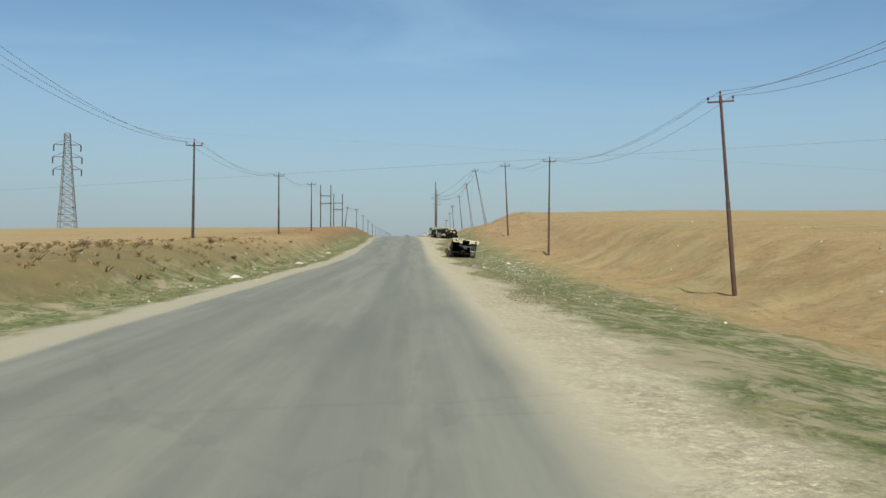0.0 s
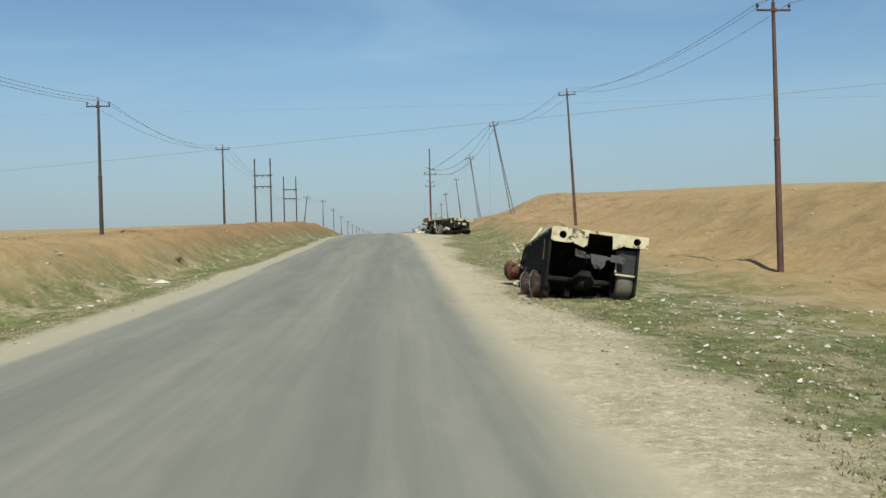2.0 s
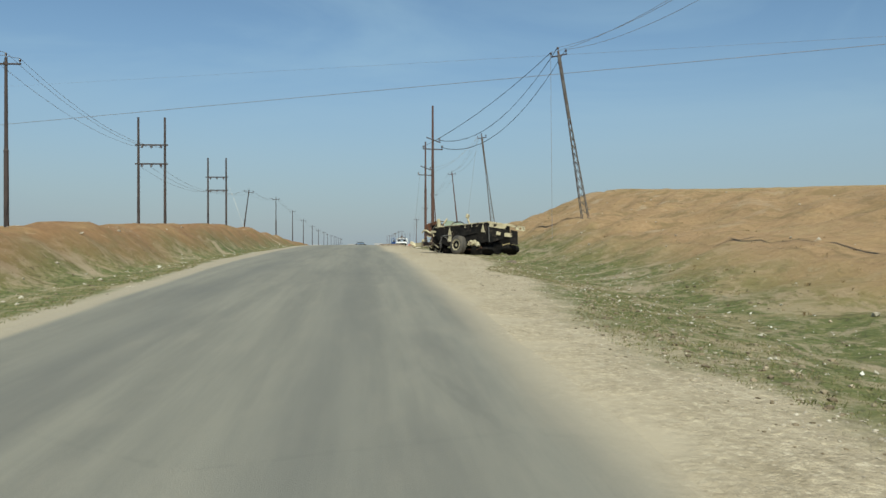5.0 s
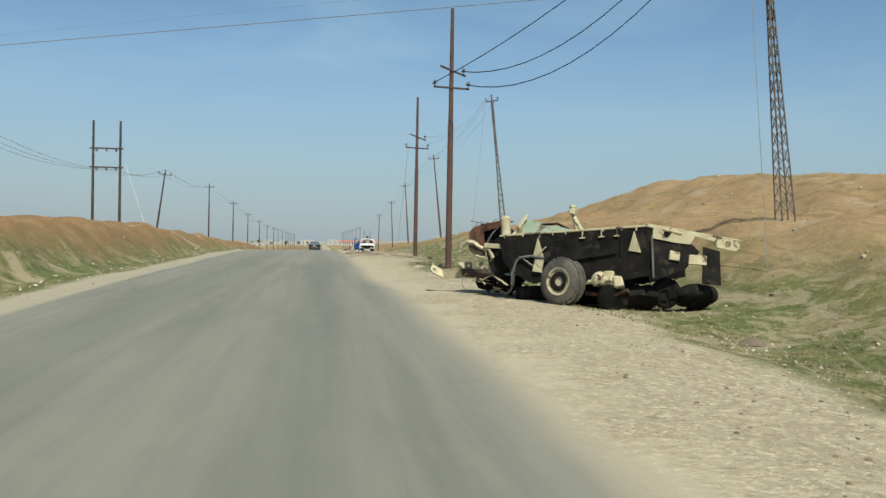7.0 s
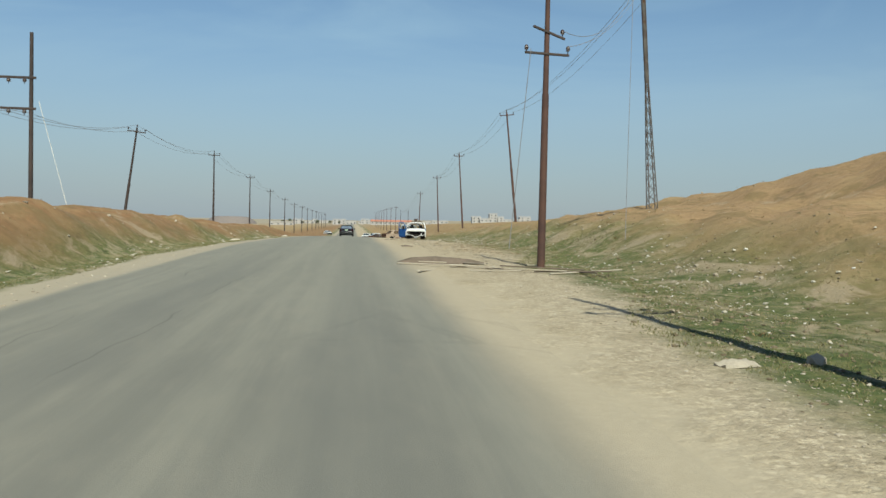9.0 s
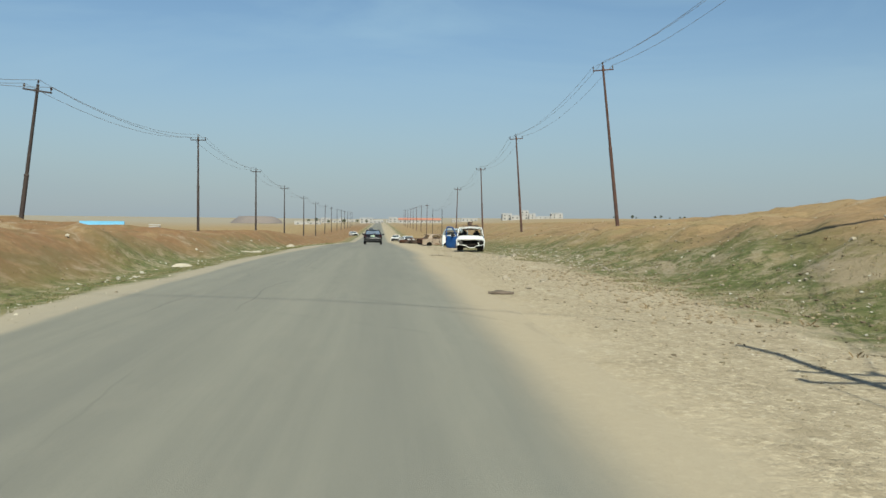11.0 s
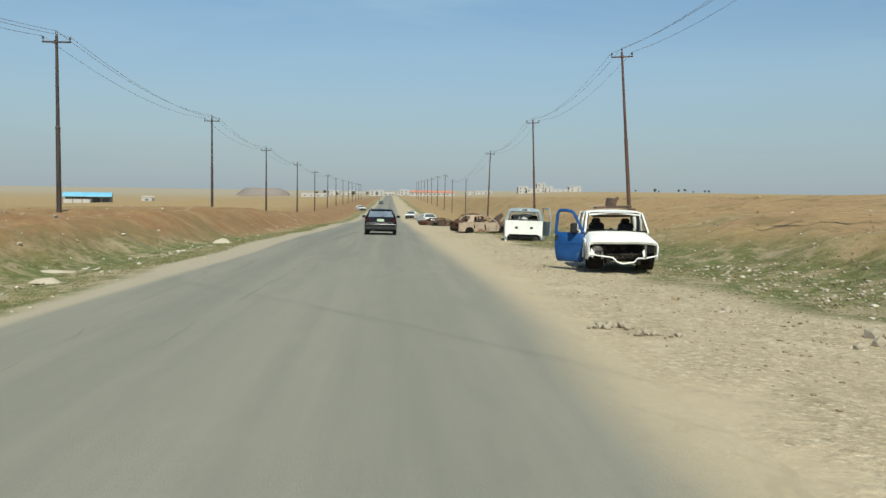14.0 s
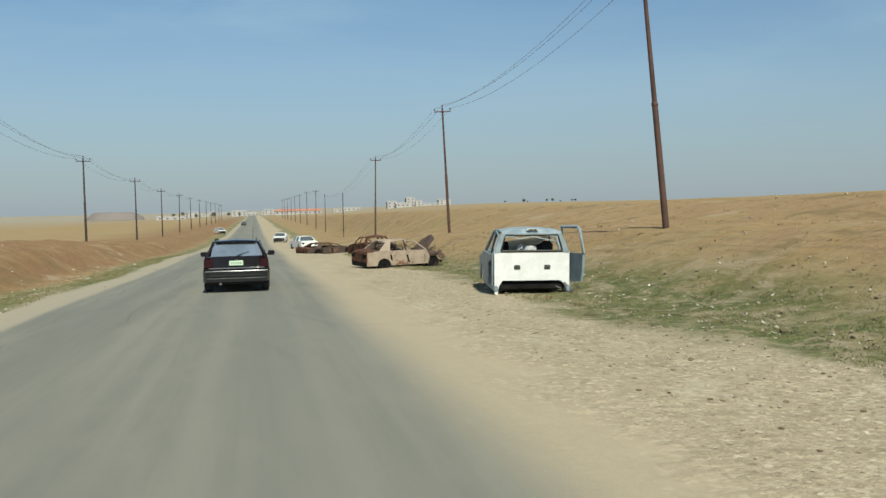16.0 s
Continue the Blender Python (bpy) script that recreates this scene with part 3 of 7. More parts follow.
def land(x, y):
    """Height of the ground."""
    x, y = np.asarray(x, float), np.asarray(y, float)
    road = along(ROAD_Z, y)
    rp, rc, lc, lp = (along(k, y) for k in (RIGHT_POLES, RIGHT_CREST, LEFT_CREST, LEFT_POLES))
    ditch = np.interp(y, (45, 58, 76, 84, 140, 150, 160, 170, 190), (0.5, 0.12, 0.12, 0.32, 0.30, 0.06, 0.06, 0.12, 0.06))
    brink = along(LEFT_BRINK, y)
    right = [(3.0, road), (4.8, road - 0.08), (7.6, road - ditch), (14.5, rp), (24.0, rc), (60.0, rc + 0.8), (200.0, rc + np.interp(y, (400, 900), (2.0, 7.4))), (900.0, rc + np.interp(y, (400, 900), (4.5, 9.0))), (4000.0, rc + 9.0)]
    left = [(brink, road), (brink - 1.6, road - 0.1), (-8.9, road - 0.2), (-12.0, lc), (-16.3, lp), (-45.0, lp - 0.2), (-160.0, lp - 2.6), (-900.0, lp - 3.5), (-4000.0, lp - 4.0)]
    z = road.copy() if road.ndim else np.array(road)
    for rows in (right, left):
        for (x0, z0), (x1, z1) in zip(rows[:-1], rows[1:]):
            t = (x - x0) / (x1 - x0)
            z = np.where((t >= 0) & (t <= 1.0001), z0 + (z1 - z0) * ease(t), z)
    out = np.minimum(np.clip((x - 3.2) / 4.0, 0, 1) + np.clip((-5.5 - x) / 4.0, 0, 1), 1)
    bank = np.clip((x - 8) / 4, 0, 1) * np.clip((30 - x) / 10, 0, 1) + np.clip((-8.5 - x) / 2, 0, 1) * np.clip((x + 22) / 6, 0, 1)
    z = z + out * (0.035 * wave(x, y, 0.7, 3.1) + 0.06 * wave(x, y, 2.3, 1.3)) + bank * np.where(x > 0, np.interp(y, (115, 125, 205, 245), (1.0, 1.5, 1.3, 0.3)), np.interp(y, (220, 260), (1.0, 0.5))) * (0.22 * wave(x, y, 4.2, 5.2) + 0.15 * wave(x, y, 1.6, 8.1))
    z = z + 0.17 * np.exp(-((x - 5.4) / 2.3) ** 2) * np.clip((y - 127) / 9, 0, 1) * np.clip((174 - y) / 14, 0, 1)
    # a low hump of spoil on which the second truck sits
    z = z - np.where((x > brink + 0.4) & (x < 2.0), 0.07, 0.0)
    return z + 0.24 * np.exp(-(((x - 7.9) / 1.3) ** 2 + ((y - 136.3) / 2.0) ** 2))


def gz(x, y):
    return float(land(np.array(float(x)), np.array(float(y))))


def road_z(y):
    return float(along(ROAD_Z, y))


def spread(fine_a, fine_b, step, far_a, far_b, grow=1.22):
    mid = list(np.arange(fine_a, fine_b + step * 0.5, step))
    out, s, v = [], step, fine_b
    while v < far_b:
        s *= grow
        v += s
        out.append(min(v, far_b))
    low, s, v = [], step, fine_a
    while v > far_a:
        s *= grow
        v -= s
        low.append(max(v, far_a))
    return np.array(low[::-1] + mid + out)


def sheet(name, xs, ys, material):
    gx, gy = np.meshgrid(xs, ys)
    zz = land(gx, gy)
    nx, ny = len(xs), len(ys)
    vs = np.stack([gx.ravel(), gy.ravel(), zz.ravel()], 1)
    i = (np.arange(ny - 1)[:, None] * nx + np.arange(nx - 1)[None]).ravel()
    fs = np.stack([i, i + 1, i + nx + 1, i + nx], 1)
    me = bpy.data.meshes.new(name)
    me.from_pydata(vs.tolist(), [], fs.tolist())
    me.polygons.foreach_set("use_smooth", [True] * len(me.polygons))
    me.materials.append(material)
    return new(name, me)


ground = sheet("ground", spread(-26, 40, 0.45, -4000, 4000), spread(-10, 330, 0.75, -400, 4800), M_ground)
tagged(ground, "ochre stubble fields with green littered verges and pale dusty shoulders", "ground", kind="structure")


def build_road():
    """The carriageway: a crowned slab with ragged edges."""
    ys = np.concatenate([np.arange(-60, 330, 0.7), np.arange(330, 1500, 8.0)])
    rng = np.random.RandomState(4)
    cols = (0.0, 0.5, -3.2, -1.7, -0.2, 1.2, 2.0, 2.8)
    rows = []
    for y in ys:
        z = road_z(y)
        jl = 0.10 * math.sin(y * 0.9) + 0.07 * math.sin(y * 2.3 + 1) + rng.uniform(-0.05, 0.05)
        brink = float(along(LEFT_BRINK, y))
        jr = 0.12 * math.sin(y * 0.7 + 2) + 0.08 * math.sin(y * 1.9) + rng.uniform(-0.05, 0.05)
        row = [(x + (jl if i == 0 else jr if i == 7 else 0), y, z + (0.012 if i < 7 else -0.05) + 0.06 * max(0.0, 1 - ((x + 1.5) / 3.6) ** 2)) for i, x in enumerate([brink, brink + 0.6, *cols[2:]])]
        row += [(cols[-1] + jr, y, z - 0.15), (brink + jl, y, z - 0.15)]
        rows.append(row)
    s = Shape().loft(rows)
    ob = new("road", s.mesh("road", M_asphalt))
    return tagged(ob, "grey dusty two-lane asphalt road with ragged sandy edges", "road", kind="structure")


build_road()


# ---- power lines ----
def insulator(root, at, h=0.22, r=0.055, name="insulator"):
    s = Shape().lathe(at, (0, 0, 1), ((0, 0.015), (h * 0.35, 0.018), (h * 0.38, r), (h * 0.55, r * 0.72), (h * 0.6, r * 1.05), (h * 0.85, r * 0.8), (h, r * 0.35)), 10)
    return part(name, s, M_ceramic, root)


def utility_pole(arm_z, material, label, spread_x=0.62):
    """Steel pole: its origin at the foot, the crossarm arm_z above it."""
    root = thing("utility_pole", Matrix(), label, "utility pole", "roadside power poles")
    part("shaft", Shape().tube((0, 0, -1.2), (0, 0, arm_z * 0.5), 0.125, 0.105, 12).tube((0, 0, arm_z * 0.5), (0, 0, arm_z + 0.3), 0.09, 0.065, 12).lathe((0, 0, arm_z * 0.5), (0, 0, 1), ((-0.08, 0.104), (-0.06, 0.118), (0.04, 0.112), (0.07, 0.085)), 12), material, root)
    part("crossarm", Shape().box((0, 0, arm_z), (spread_x * 2 + 0.1, 0.075, 0.075), b=0.012), material, root)
    part("clamp", Shape().box((0, -0.05, arm_z), (0.2, 0.09, 0.16), b=0.02), material, root)
    for x in (-spread_x, spread_x):
        insulator(root, (x, 0, arm_z + 0.035))
    insulator(root, (0, 0, arm_z + 0.28), 0.24)
    return root, [(-spread_x, 0, arm_z + 0.26), (0, 0, arm_z + 0.52), (spread_x, 0, arm_z + 0.26)]


def stand(foot, arm, length):
    """The pose of a pole whose crossarm sits at arm, and which leans along foot to arm."""
    foot, arm = Vector(foot), Vector(arm)
    z = (arm - foot).normalized()
    y = z.cross(Vector((1, 0, 0))).normalized()
    x = y.cross(z)
    m = Matrix((x, y, z)).transposed().to_4x4()
    m.translation = arm - z * length
    return m


LEFT_ARM, RIGHT_ARM = 8.0, 9.9
left_pole, left_tips = utility_pole(LEFT_ARM, M_pole_dark, "slim dark steel power pole with a crossarm of three insulators")
right_pole, right_tips = utility_pole(RIGHT_ARM, M_pole, "slim rust-red steel power pole with a crossarm of three insulators")
left_line, right_line = [], []


def place_pole(proto, tips, line, foot, arm, length, used):
    m = stand(foot, arm, length)
    if used:
        copy_thing(proto, m)
    else:
        proto.matrix_world = m
    line.append([m @ Vector(t) for t in tips])


LEFT_AT = [((-17.0, 56, -0.75), (-16.9, 56, 7.3)), ((-16.3, 94.8, -0.4), (-16.3, 94.8, 7.84)), ((-16.4, 130.1, 1.1), (-16.4, 130.1, 9.13))]
LEFT_AT2 = [((-17.5, 210.5, 0.4), (-16.45, 210.4, 8.3)), ((-16.25, 244.5, 1.15), (-16.25, 244.5, 9.13)), ((-16.27, 279.1, 0.5), (-16.27, 279.1, 8.25)), ((-16.3, 311.9, -0.5), (-16.3, 311.9, 7.2)), ((-16.2, 346.9, -1.2), (-16.2, 346.9, 6.4))]
for i in range(9):
    y = 380 + 35 * i
    z = gz(-16.2, y)
    LEFT_AT2.append(((-16.2, y, z), (-16.2 + 0.15 * math.sin(i * 2.1), y, z + 7.9)))
for n, (foot, arm) in enumerate(LEFT_AT):
    place_pole(left_pole, left_tips, left_line, foot, arm, LEFT_ARM, n)
far_left = []
for foot, arm in LEFT_AT2:
    place_pole(left_pole, left_tips, far_left, foot, arm, LEFT_ARM, 1)

RIGHT_AT = [((16.4, 29.2, -3.6), (15.55, 29.2, 6.75)), ((14.92, 76.7, -1.75), (15.04, 77.2, 8.31)), ((14.5, 110.4, 0.63), (13.98, 110.2, 10.75))]
RIGHT_AT2 = [((14.66, 221.6, 2.0), (13.63, 222.0, 12.04)), ((13.9, 253.2, 1.35), (13.3, 253.7, 10.65)), ((14.6, 290.4, 0.05), (14.13, 290.0, 9.6)), ((14.3, 330.0, -1.45), (14.52, 330.0, 8.1))]
for i in range(8):
    y = 440 + 36 * i
    z = gz(14.8, y) + 0.2
    RIGHT_AT2.append(((14.8, y, z), (14.8 + 0.2 * math.sin(i * 1.7 + 1), y, z + 9.3)))
for n, (foot, arm) in enumerate(RIGHT_AT):
    place_pole(right_pole, right_tips, right_line, foot, arm, RIGHT_ARM, n)
far_right = []
for foot, arm in RIGHT_AT2:
    place_pole(right_pole, right_tips, far_right, foot, arm, RIGHT_ARM, 1)


def bare_post(x, y, h):
    """A short post without a crossarm."""
    root = thing("bare_post", pose(x, y, gz(x, y)), "short bare rusty steel post in the field", "post", "bare posts")
    part("shaft", Shape().tube((0, 0, -0.6), (0, 0, h), 0.09, 0.06, 10), M_pole_dark, root)
    part("cap", Shape().lathe((0, 0, h), (0, 0, 1), ((-0.05, 0.075), (0.02, 0.08), (0.05, 0.03)), 10), M_pole_dark, root)


bare_post(14.8, 373.0, 7.7)
bare_post(15.3, 417.0, 8.5)


def lattice_pole(foot, arm, base_w, label):
    """A slim four-legged lattice mast that leans."""
    length = (Vector(arm) - Vector(foot)).length
    root = thing("lattice_pole", stand(foot, arm, length), label, "lattice pole", "leaning lattice poles")
    top_w, bend = 0.14, 0.62
    w = lambda z: base_w + (top_w - base_w) * min(max(z, 0) / (length * bend), 1.0)  # noqa: E731
    levels = [length * bend * k / 12 for k in range(13)] + [length]
    for sx, sy in ((-1, -1), (1, -1), (1, 1), (-1, 1)):
        leg = Shape()
        for a, b in zip([-0.6] + levels[:-1], levels):
            leg.tube((sx * w(a) / 2, sy * w(a) / 2, a), (sx * w(b) / 2, sy * w(b) / 2, b), 0.026, 0.026, 5)
        part("leg", leg, M_galv, root)
    for side in range(4):
        lace = Shape()
        turn = Matrix.Rotation(side * math.pi / 2, 3, "Z")
        for k, (a, b) in enumerate(zip(levels[:-1], levels[1:])):
            s = 1 if k % 2 else -1
            if b < length:
                lace.tube(turn @ Vector((s * w(a) / 2, -w(a) / 2, a)), turn @ Vector((-s * w(b) / 2, -w(b) / 2, b)), 0.013, 0.013, 4)
                lace.tube(turn @ Vector((-s * w(a) / 2, -w(a) / 2, a)), turn @ Vector((s * w(b) / 2, -w(b) / 2, b)), 0.011, 0.011, 4)
        tagged(part("lacing", lace, M_galv, root), kind="stuff")
    part("mast_top", Shape().tube((0, 0, length * bend), (0, 0, length + 0.3), 0.09, 0.07, 8), M_galv, root)
    part("crossarm", Shape().box((0, 0, length), (1.05, 0.08, 0.08), b=0.012), M_pole_dark, root)
    for x in (-0.48, 0.48):
        insulator(root, (x, 0, length + 0.03), 0.26, 0.075)
    insulator(root, (0, 0, length + 0.28), 0.26, 0.075)
    m = root.matrix_world
    return [m @ Vector(t) for t in ((-0.48, 0, length + 0.28), (0, 0, length + 0.5), (0.48, 0, length + 0.28))]


tips4 = lattice_pole((14.2, 143.2, 2.7), (12.0, 141.1, 12.55), 0.42, "leaning galvanised lattice mast with rusted feet on the bank")
tips5 = lattice_pole((14.9, 187.0, 2.75), (13.2, 184.5, 13.0), 0.46, "leaning galvanised lattice mast standing on the bank")


def h_frame(x0, x1, y, foot_z, top_z, label):
    root = thing("h_frame_pole", pose((x0 + x1) / 2, y, foot_z), label, "utility pole", "H-frame poles")
    h, w = top_z - foot_z, (x1 - x0) / 2
    for s in (-1, 1):
        part("post", Shape().tube((s * w, 0, -1.0), (s * w, 0, h), 0.12, 0.085, 12), M_pole_dark, root)
    for z in (h - 2.2, h - 3.7):
        beam = part("beam", Shape().box((0, -0.08, z), (2 * w + 0.5, 0.07, 0.12), b=0.012), M_pole_dark, root)
        for x in (-w * 0.72, 0.0, w * 0.72):
            insulator(beam, (x, -0.08, z - 0.32), 0.28, 0.10)
    return root


h_frame(-17.9, -15.85, 158.3, 1.9, 10.95, "dark steel H-frame power pole with two beams behind the bank")
h_frame(-18.05, -16.0, 188.5, 2.2, 10.85, "dark steel H-frame power pole with two beams on the bank")


def double_arm_pole(x, y, foot_z, top_z, label):
    root = thing("double_arm_pole", pose(x, y, foot_z), label, "utility pole", "tall double-arm poles")
    h = top_z - foot_z
    part("shaft", Shape().tube((0, 0, -1.0), (0, 0, h * 0.55), 0.14, 0.115, 14).tube((0, 0, h * 0.55), (0, 0, h), 0.10, 0.07, 12), M_pole, root)
    upper = part("crossarm", Shape().box((0.05, -0.08, h - 2.6), (1.15, 0.07, 0.08), (0, 20, 0), 0.012), M_pole_dark, root)
    insulator(upper, (0.5, -0.08, h - 2.72), 0.24, 0.07)
    lower = part("crossarm", Shape().box((0, -0.08, h - 3.3), (1.5, 0.07, 0.08), (0, 2, 0), 0.012), M_pole_dark, root)
    for sx in (-0.7, 0.7):
        insulator(lower, (sx, -0.08, h - 3.28), 0.26, 0.07)
    return root


double_arm_pole(5.1, 153.2, 0.70, 11.35, "tall rust-red steel pole with two skewed crossarms beside the shoulder")
double_arm_pole(5.95, 173.0, 0.8, 11.05, "tall rust-red steel pole with two skewed crossarms among scattered debris")


def hang(shape, a, b, sag, r=0.011, n=14):
    a, b = Vector(a), Vector(b)
    pts = [a.lerp(b, k / n) - Vector((0, 0, 4 * sag * (k / n) * (1 - k / n))) for k in range(n + 1)]
    return shape.pipe(pts, r, 4)


def conductor(points, sag, label, r=0.011, material=None):
    """A run of wire, one part for each span between two poles."""
    root = thing("power_line", Matrix.Translation(points[0]), label, "overhead wire", "overhead wires")
    o = Vector(points[0])
    for a, b in zip(points[:-1], points[1:]):
        part("wire_span", hang(Shape(), Vector(a) - o, Vector(b) - o, sag * (Vector(b) - Vector(a)).length / 36, r), material or M_wire, root)
    return root


SLACK = "thin grey overhead wire sagging from pole to pole"
for k in range(3):
    start = Vector((15.2 + 0.6 * (k - 1), 3.0, 6.4))
    conductor([start] + [p[k] for p in right_line] + [tips4[k]], 0.95 + 0.12 * k, SLACK)
    start = Vector((-16.3 + 0.6 * (k - 1), 20.0, 7.6))
    conductor([start] + [p[k] for p in left_line] + [Vector((-16.9 + 0.75 * (k - 1), 158.3, 8.55))], 0.9 + 0.1 * k, SLACK)
    conductor([Vector((-17.0 + 0.75 * (k - 1), 158.3, 7.05)), Vector((-17.0 + 0.75 * (k - 1), 188.5, 7.0))] + [p[k] for p in far_left[:8]], 0.8, SLACK)
    conductor([tips5[k]] + [p[k] for p in far_right[:8]], 1.0, SLACK)
# the pair that crosses high over the road, and loose ends on the tall poles
conductor([(-230, 271.9, 9.3), (0, 173.8, 16.1), (230, 75.7, 22.9)], 0.0, "thick twisted cable crossing high over the road", 0.024)
conductor([(-150, 379.5, 51.0), (0, 198.0, 23.8), (90, 89.0, 7.4)], 0.0, "thin cable crossing high over the road", 0.010)
conductor([tips4[1], (5.5, 153.15, 8.75)], 4.6, "slack dark cable between a mast and a pole", 0.02, M_black)
conductor([tips4[2], (5.7, 153.1, 8.2)], 5.2, "slack dark cable between a mast and a pole", 0.02, M_black)
conductor([tips4[0], (4.3, 153.1, 8.2)], 1.2, "slack dark cable between a mast and a pole", 0.02, M_black)
conductor([(6.6, 172.9, 8.0), tips5[1]], 1.6, "slack grey wire between a pole and a mast")
conductor([(6.5, 172.9, 8.5), tips5[0]], 2.2, "slack grey wire between a pole and a mast")
conductor([(5.4, 172.9, 7.9), (4.7, 172.2, 1.3)], 0.1, "broken wire hanging from a pole to the ground", 0.012)
conductor([tips5[0], (10.5, 178.0, gz(10.5, 178.0) + 0.05)], 0.4, "broken wire hanging from a mast to the ground", 0.012)
conductor([tips4[0], (11.0, 138.5, gz(11.0, 138.5) + 0.05)], 0.3, "broken wire hanging from a mast to the ground", 0.012)


conductor([(-15.6, 188.4, 7.5), (-13.5, 186.0, 2.5)], 0.0, "pale guy wire from an H-frame pole to the bank", 0.012, M_litter)


def pylon(x, y, h):
    """A far high-voltage tower: four legs, bracing and three pairs of arms."""
    root = thing("transmission_tower", pose(x, y, gz(x, y), 0, 0, 12), "pale steel lattice transmission tower in the field", "transmission tower")
    w = lambda z: 2.2 * (1 - z / h) ** 1.2 + 1.0  # noqa: E731
    levels = [h * k / 14 for k in range(15)]
    for sx, sy in ((-1, -1), (1, -1), (1, 1), (-1, 1)):
        leg = Shape()
        for a, b in zip(levels[:-1], levels[1:]):
            leg.tube((sx * w(a) / 2, sy * w(a) / 2, a), (sx * w(b) / 2, sy * w(b) / 2, b), 0.07, 0.07, 4)
        part("leg", leg, M_galv, root)
    for side in range(4):
        turn = Matrix.Rotation(side * math.pi / 2, 3, "Z")
        lace = Shape()
        for a, b in zip(levels[:-1], levels[1:]):
            for s in (-1, 1):
                lace.tube(turn @ Vector((s * w(a) / 2, -w(a) / 2, a)), turn @ Vector((-s * w(b) / 2, -w(b) / 2, b)), 0.035, 0.035, 4)
            lace.tube(turn @ Vector((-w(b) / 2, -w(b) / 2, b)), turn @ Vector((w(b) / 2, -w(b) / 2, b)), 0.03, 0.03, 4)
        tagged(part("bracing", lace, M_galv, root), kind="stuff")
    for z, reach in ((h * 0.62, 2.6), (h * 0.75, 2.7), (h * 0.88, 2.5)):
        for s in (-1, 1):
            arm = Shape().tube((s * w(z) / 2, -0.4, z), (s * reach, 0, z), 0.05, 0.05, 4).tube((s * w(z) / 2, 0.4, z), (s * reach, 0, z), 0.05, 0.05, 4).tube((s * w(z) / 2, 0, z + 0.9), (s * reach, 0, z), 0.05, 0.05, 4)
            a = part("arm", arm, M_galv, root)
            part("insulator_string", Shape().lathe((s * reach, 0, z - 1.3), (0, 0, 1), ((0, 0.05), (0.1, 0.14), (0.6, 0.11), (1.2, 0.14), (1.3, 0.04)), 8), M_ceramic, a)


pylon(-68, 158, 18.8)


# ---- the far town ----
def house(x, y, z, w, d, h, material, label, roof=None, floors=1, yaw=0.0):
    h *= 0.72
    root = thing("house", pose(x, y, z, 0, 0, yaw), label, "house", "far houses")
    part("wall", Shape().box((0, 0, h / 2 - 0.5), (w, d, h + 1), b=0.06), material, root)
    if roof:
        part("roof", Shape().loft([[(-w / 2 - 0.3, -d / 2 - 0.4, h), (w / 2 + 0.3, -d / 2 - 0.4, h), (w / 2 + 0.3, d / 2 + 0.4, h), (-w / 2 - 0.3, d / 2 + 0.4, h)], [(-w / 2 + 0.4, -0.2, h + d * 0.16), (w / 2 - 0.4, -0.2, h + d * 0.16), (w / 2 - 0.4, 0.2, h + d * 0.16), (-w / 2 + 0.4, 0.2, h + d * 0.16)]]), roof, root)
    else:
        for e in (-1, 1):
            part("parapet", Shape().box((0, e * (d / 2 - 0.1), h + 0.75), (w + 0.2, 0.25, 0.6), b=0.05), material, root)
    per = max(1, int(w / 4.5))
    for f in range(floors):
        zc = h * (f + 0.55) / floors
        for i in range(per):
            xc = -w / 2 + w * (i + 0.5) / per
            part("window", Shape().box((xc, -d / 2 - 0.02, zc), (min(1.6, w / per * 0.4), 0.12, min(1.5, h / floors * 0.45)), b=0.02), M_window, root)
    return root


rng = random.Random(11)
house(45, 1120, gz(45, 1120) - 0.2, 48, 14, 5.0, M_plaster, "long low cream building with an orange-red roof", M_redroof)
house(14, 1080, gz(14, 1080) - 0.2, 9, 9, 7.0, M_plaster, "white flat-roofed two-storey house at the town's edge", None, 2)
for i in range(12):
    x, y = rng.uniform(-60, 30), rng.uniform(1050, 1500)
    f = rng.choice((1, 1, 2))
    house(x, y, gz(x, y) - 0.2, rng.uniform(8, 16), 9, 3.4 * f, M_plaster, "small cream flat-roofed house of the far town", None, f, rng.uniform(-12, 12))
house(140, 1092, gz(140, 1092) - 0.2, 10, 9, 9.5, M_plaster, "narrow white two-storey house on the ridge", None, 2)
house(150, 1084, gz(150, 1084) - 0.2, 14, 9, 6.0, M_plaster, "white flat-roofed house on the ridge", None, 1)
house(160, 1095, gz(160, 1095) - 0.2, 9, 9, 13.0, M_plaster, "tall white three-storey house on the ridge", None, 3)
house(168, 1090, gz(168, 1090) - 0.2, 7, 8, 7.5, M_plaster, "small white house on the ridge", None, 2)
house(182, 1100, gz(182, 1100) - 0.2, 22, 6, 2.6, M_plaster, "low white compound wall and sheds on the ridge", None, 1)
house(199, 1105, gz(199, 1105) - 0.2, 13, 9, 7.5, M_plaster, "white house on the ridge with a roof terrace", None, 2)
house(110, 1200, gz(110, 1200) - 0.2, 20, 9, 4.5, M_plaster, "low white house beyond the field", None, 1)
house(92, 1180, gz(92, 1180) - 0.2, 10, 9, 4.0, M_plaster, "low white house beyond the field", None, 1)
house(-62, 900, gz(-62, 900) - 0.2, 22, 8, 3.0, M_plaster, "low white sheds beyond the field", None, 1)
house(-118, 620, gz(-118, 620) - 0.2, 5, 4, 2.2, M_plaster, "tiny white hut in the far field", None, 1)

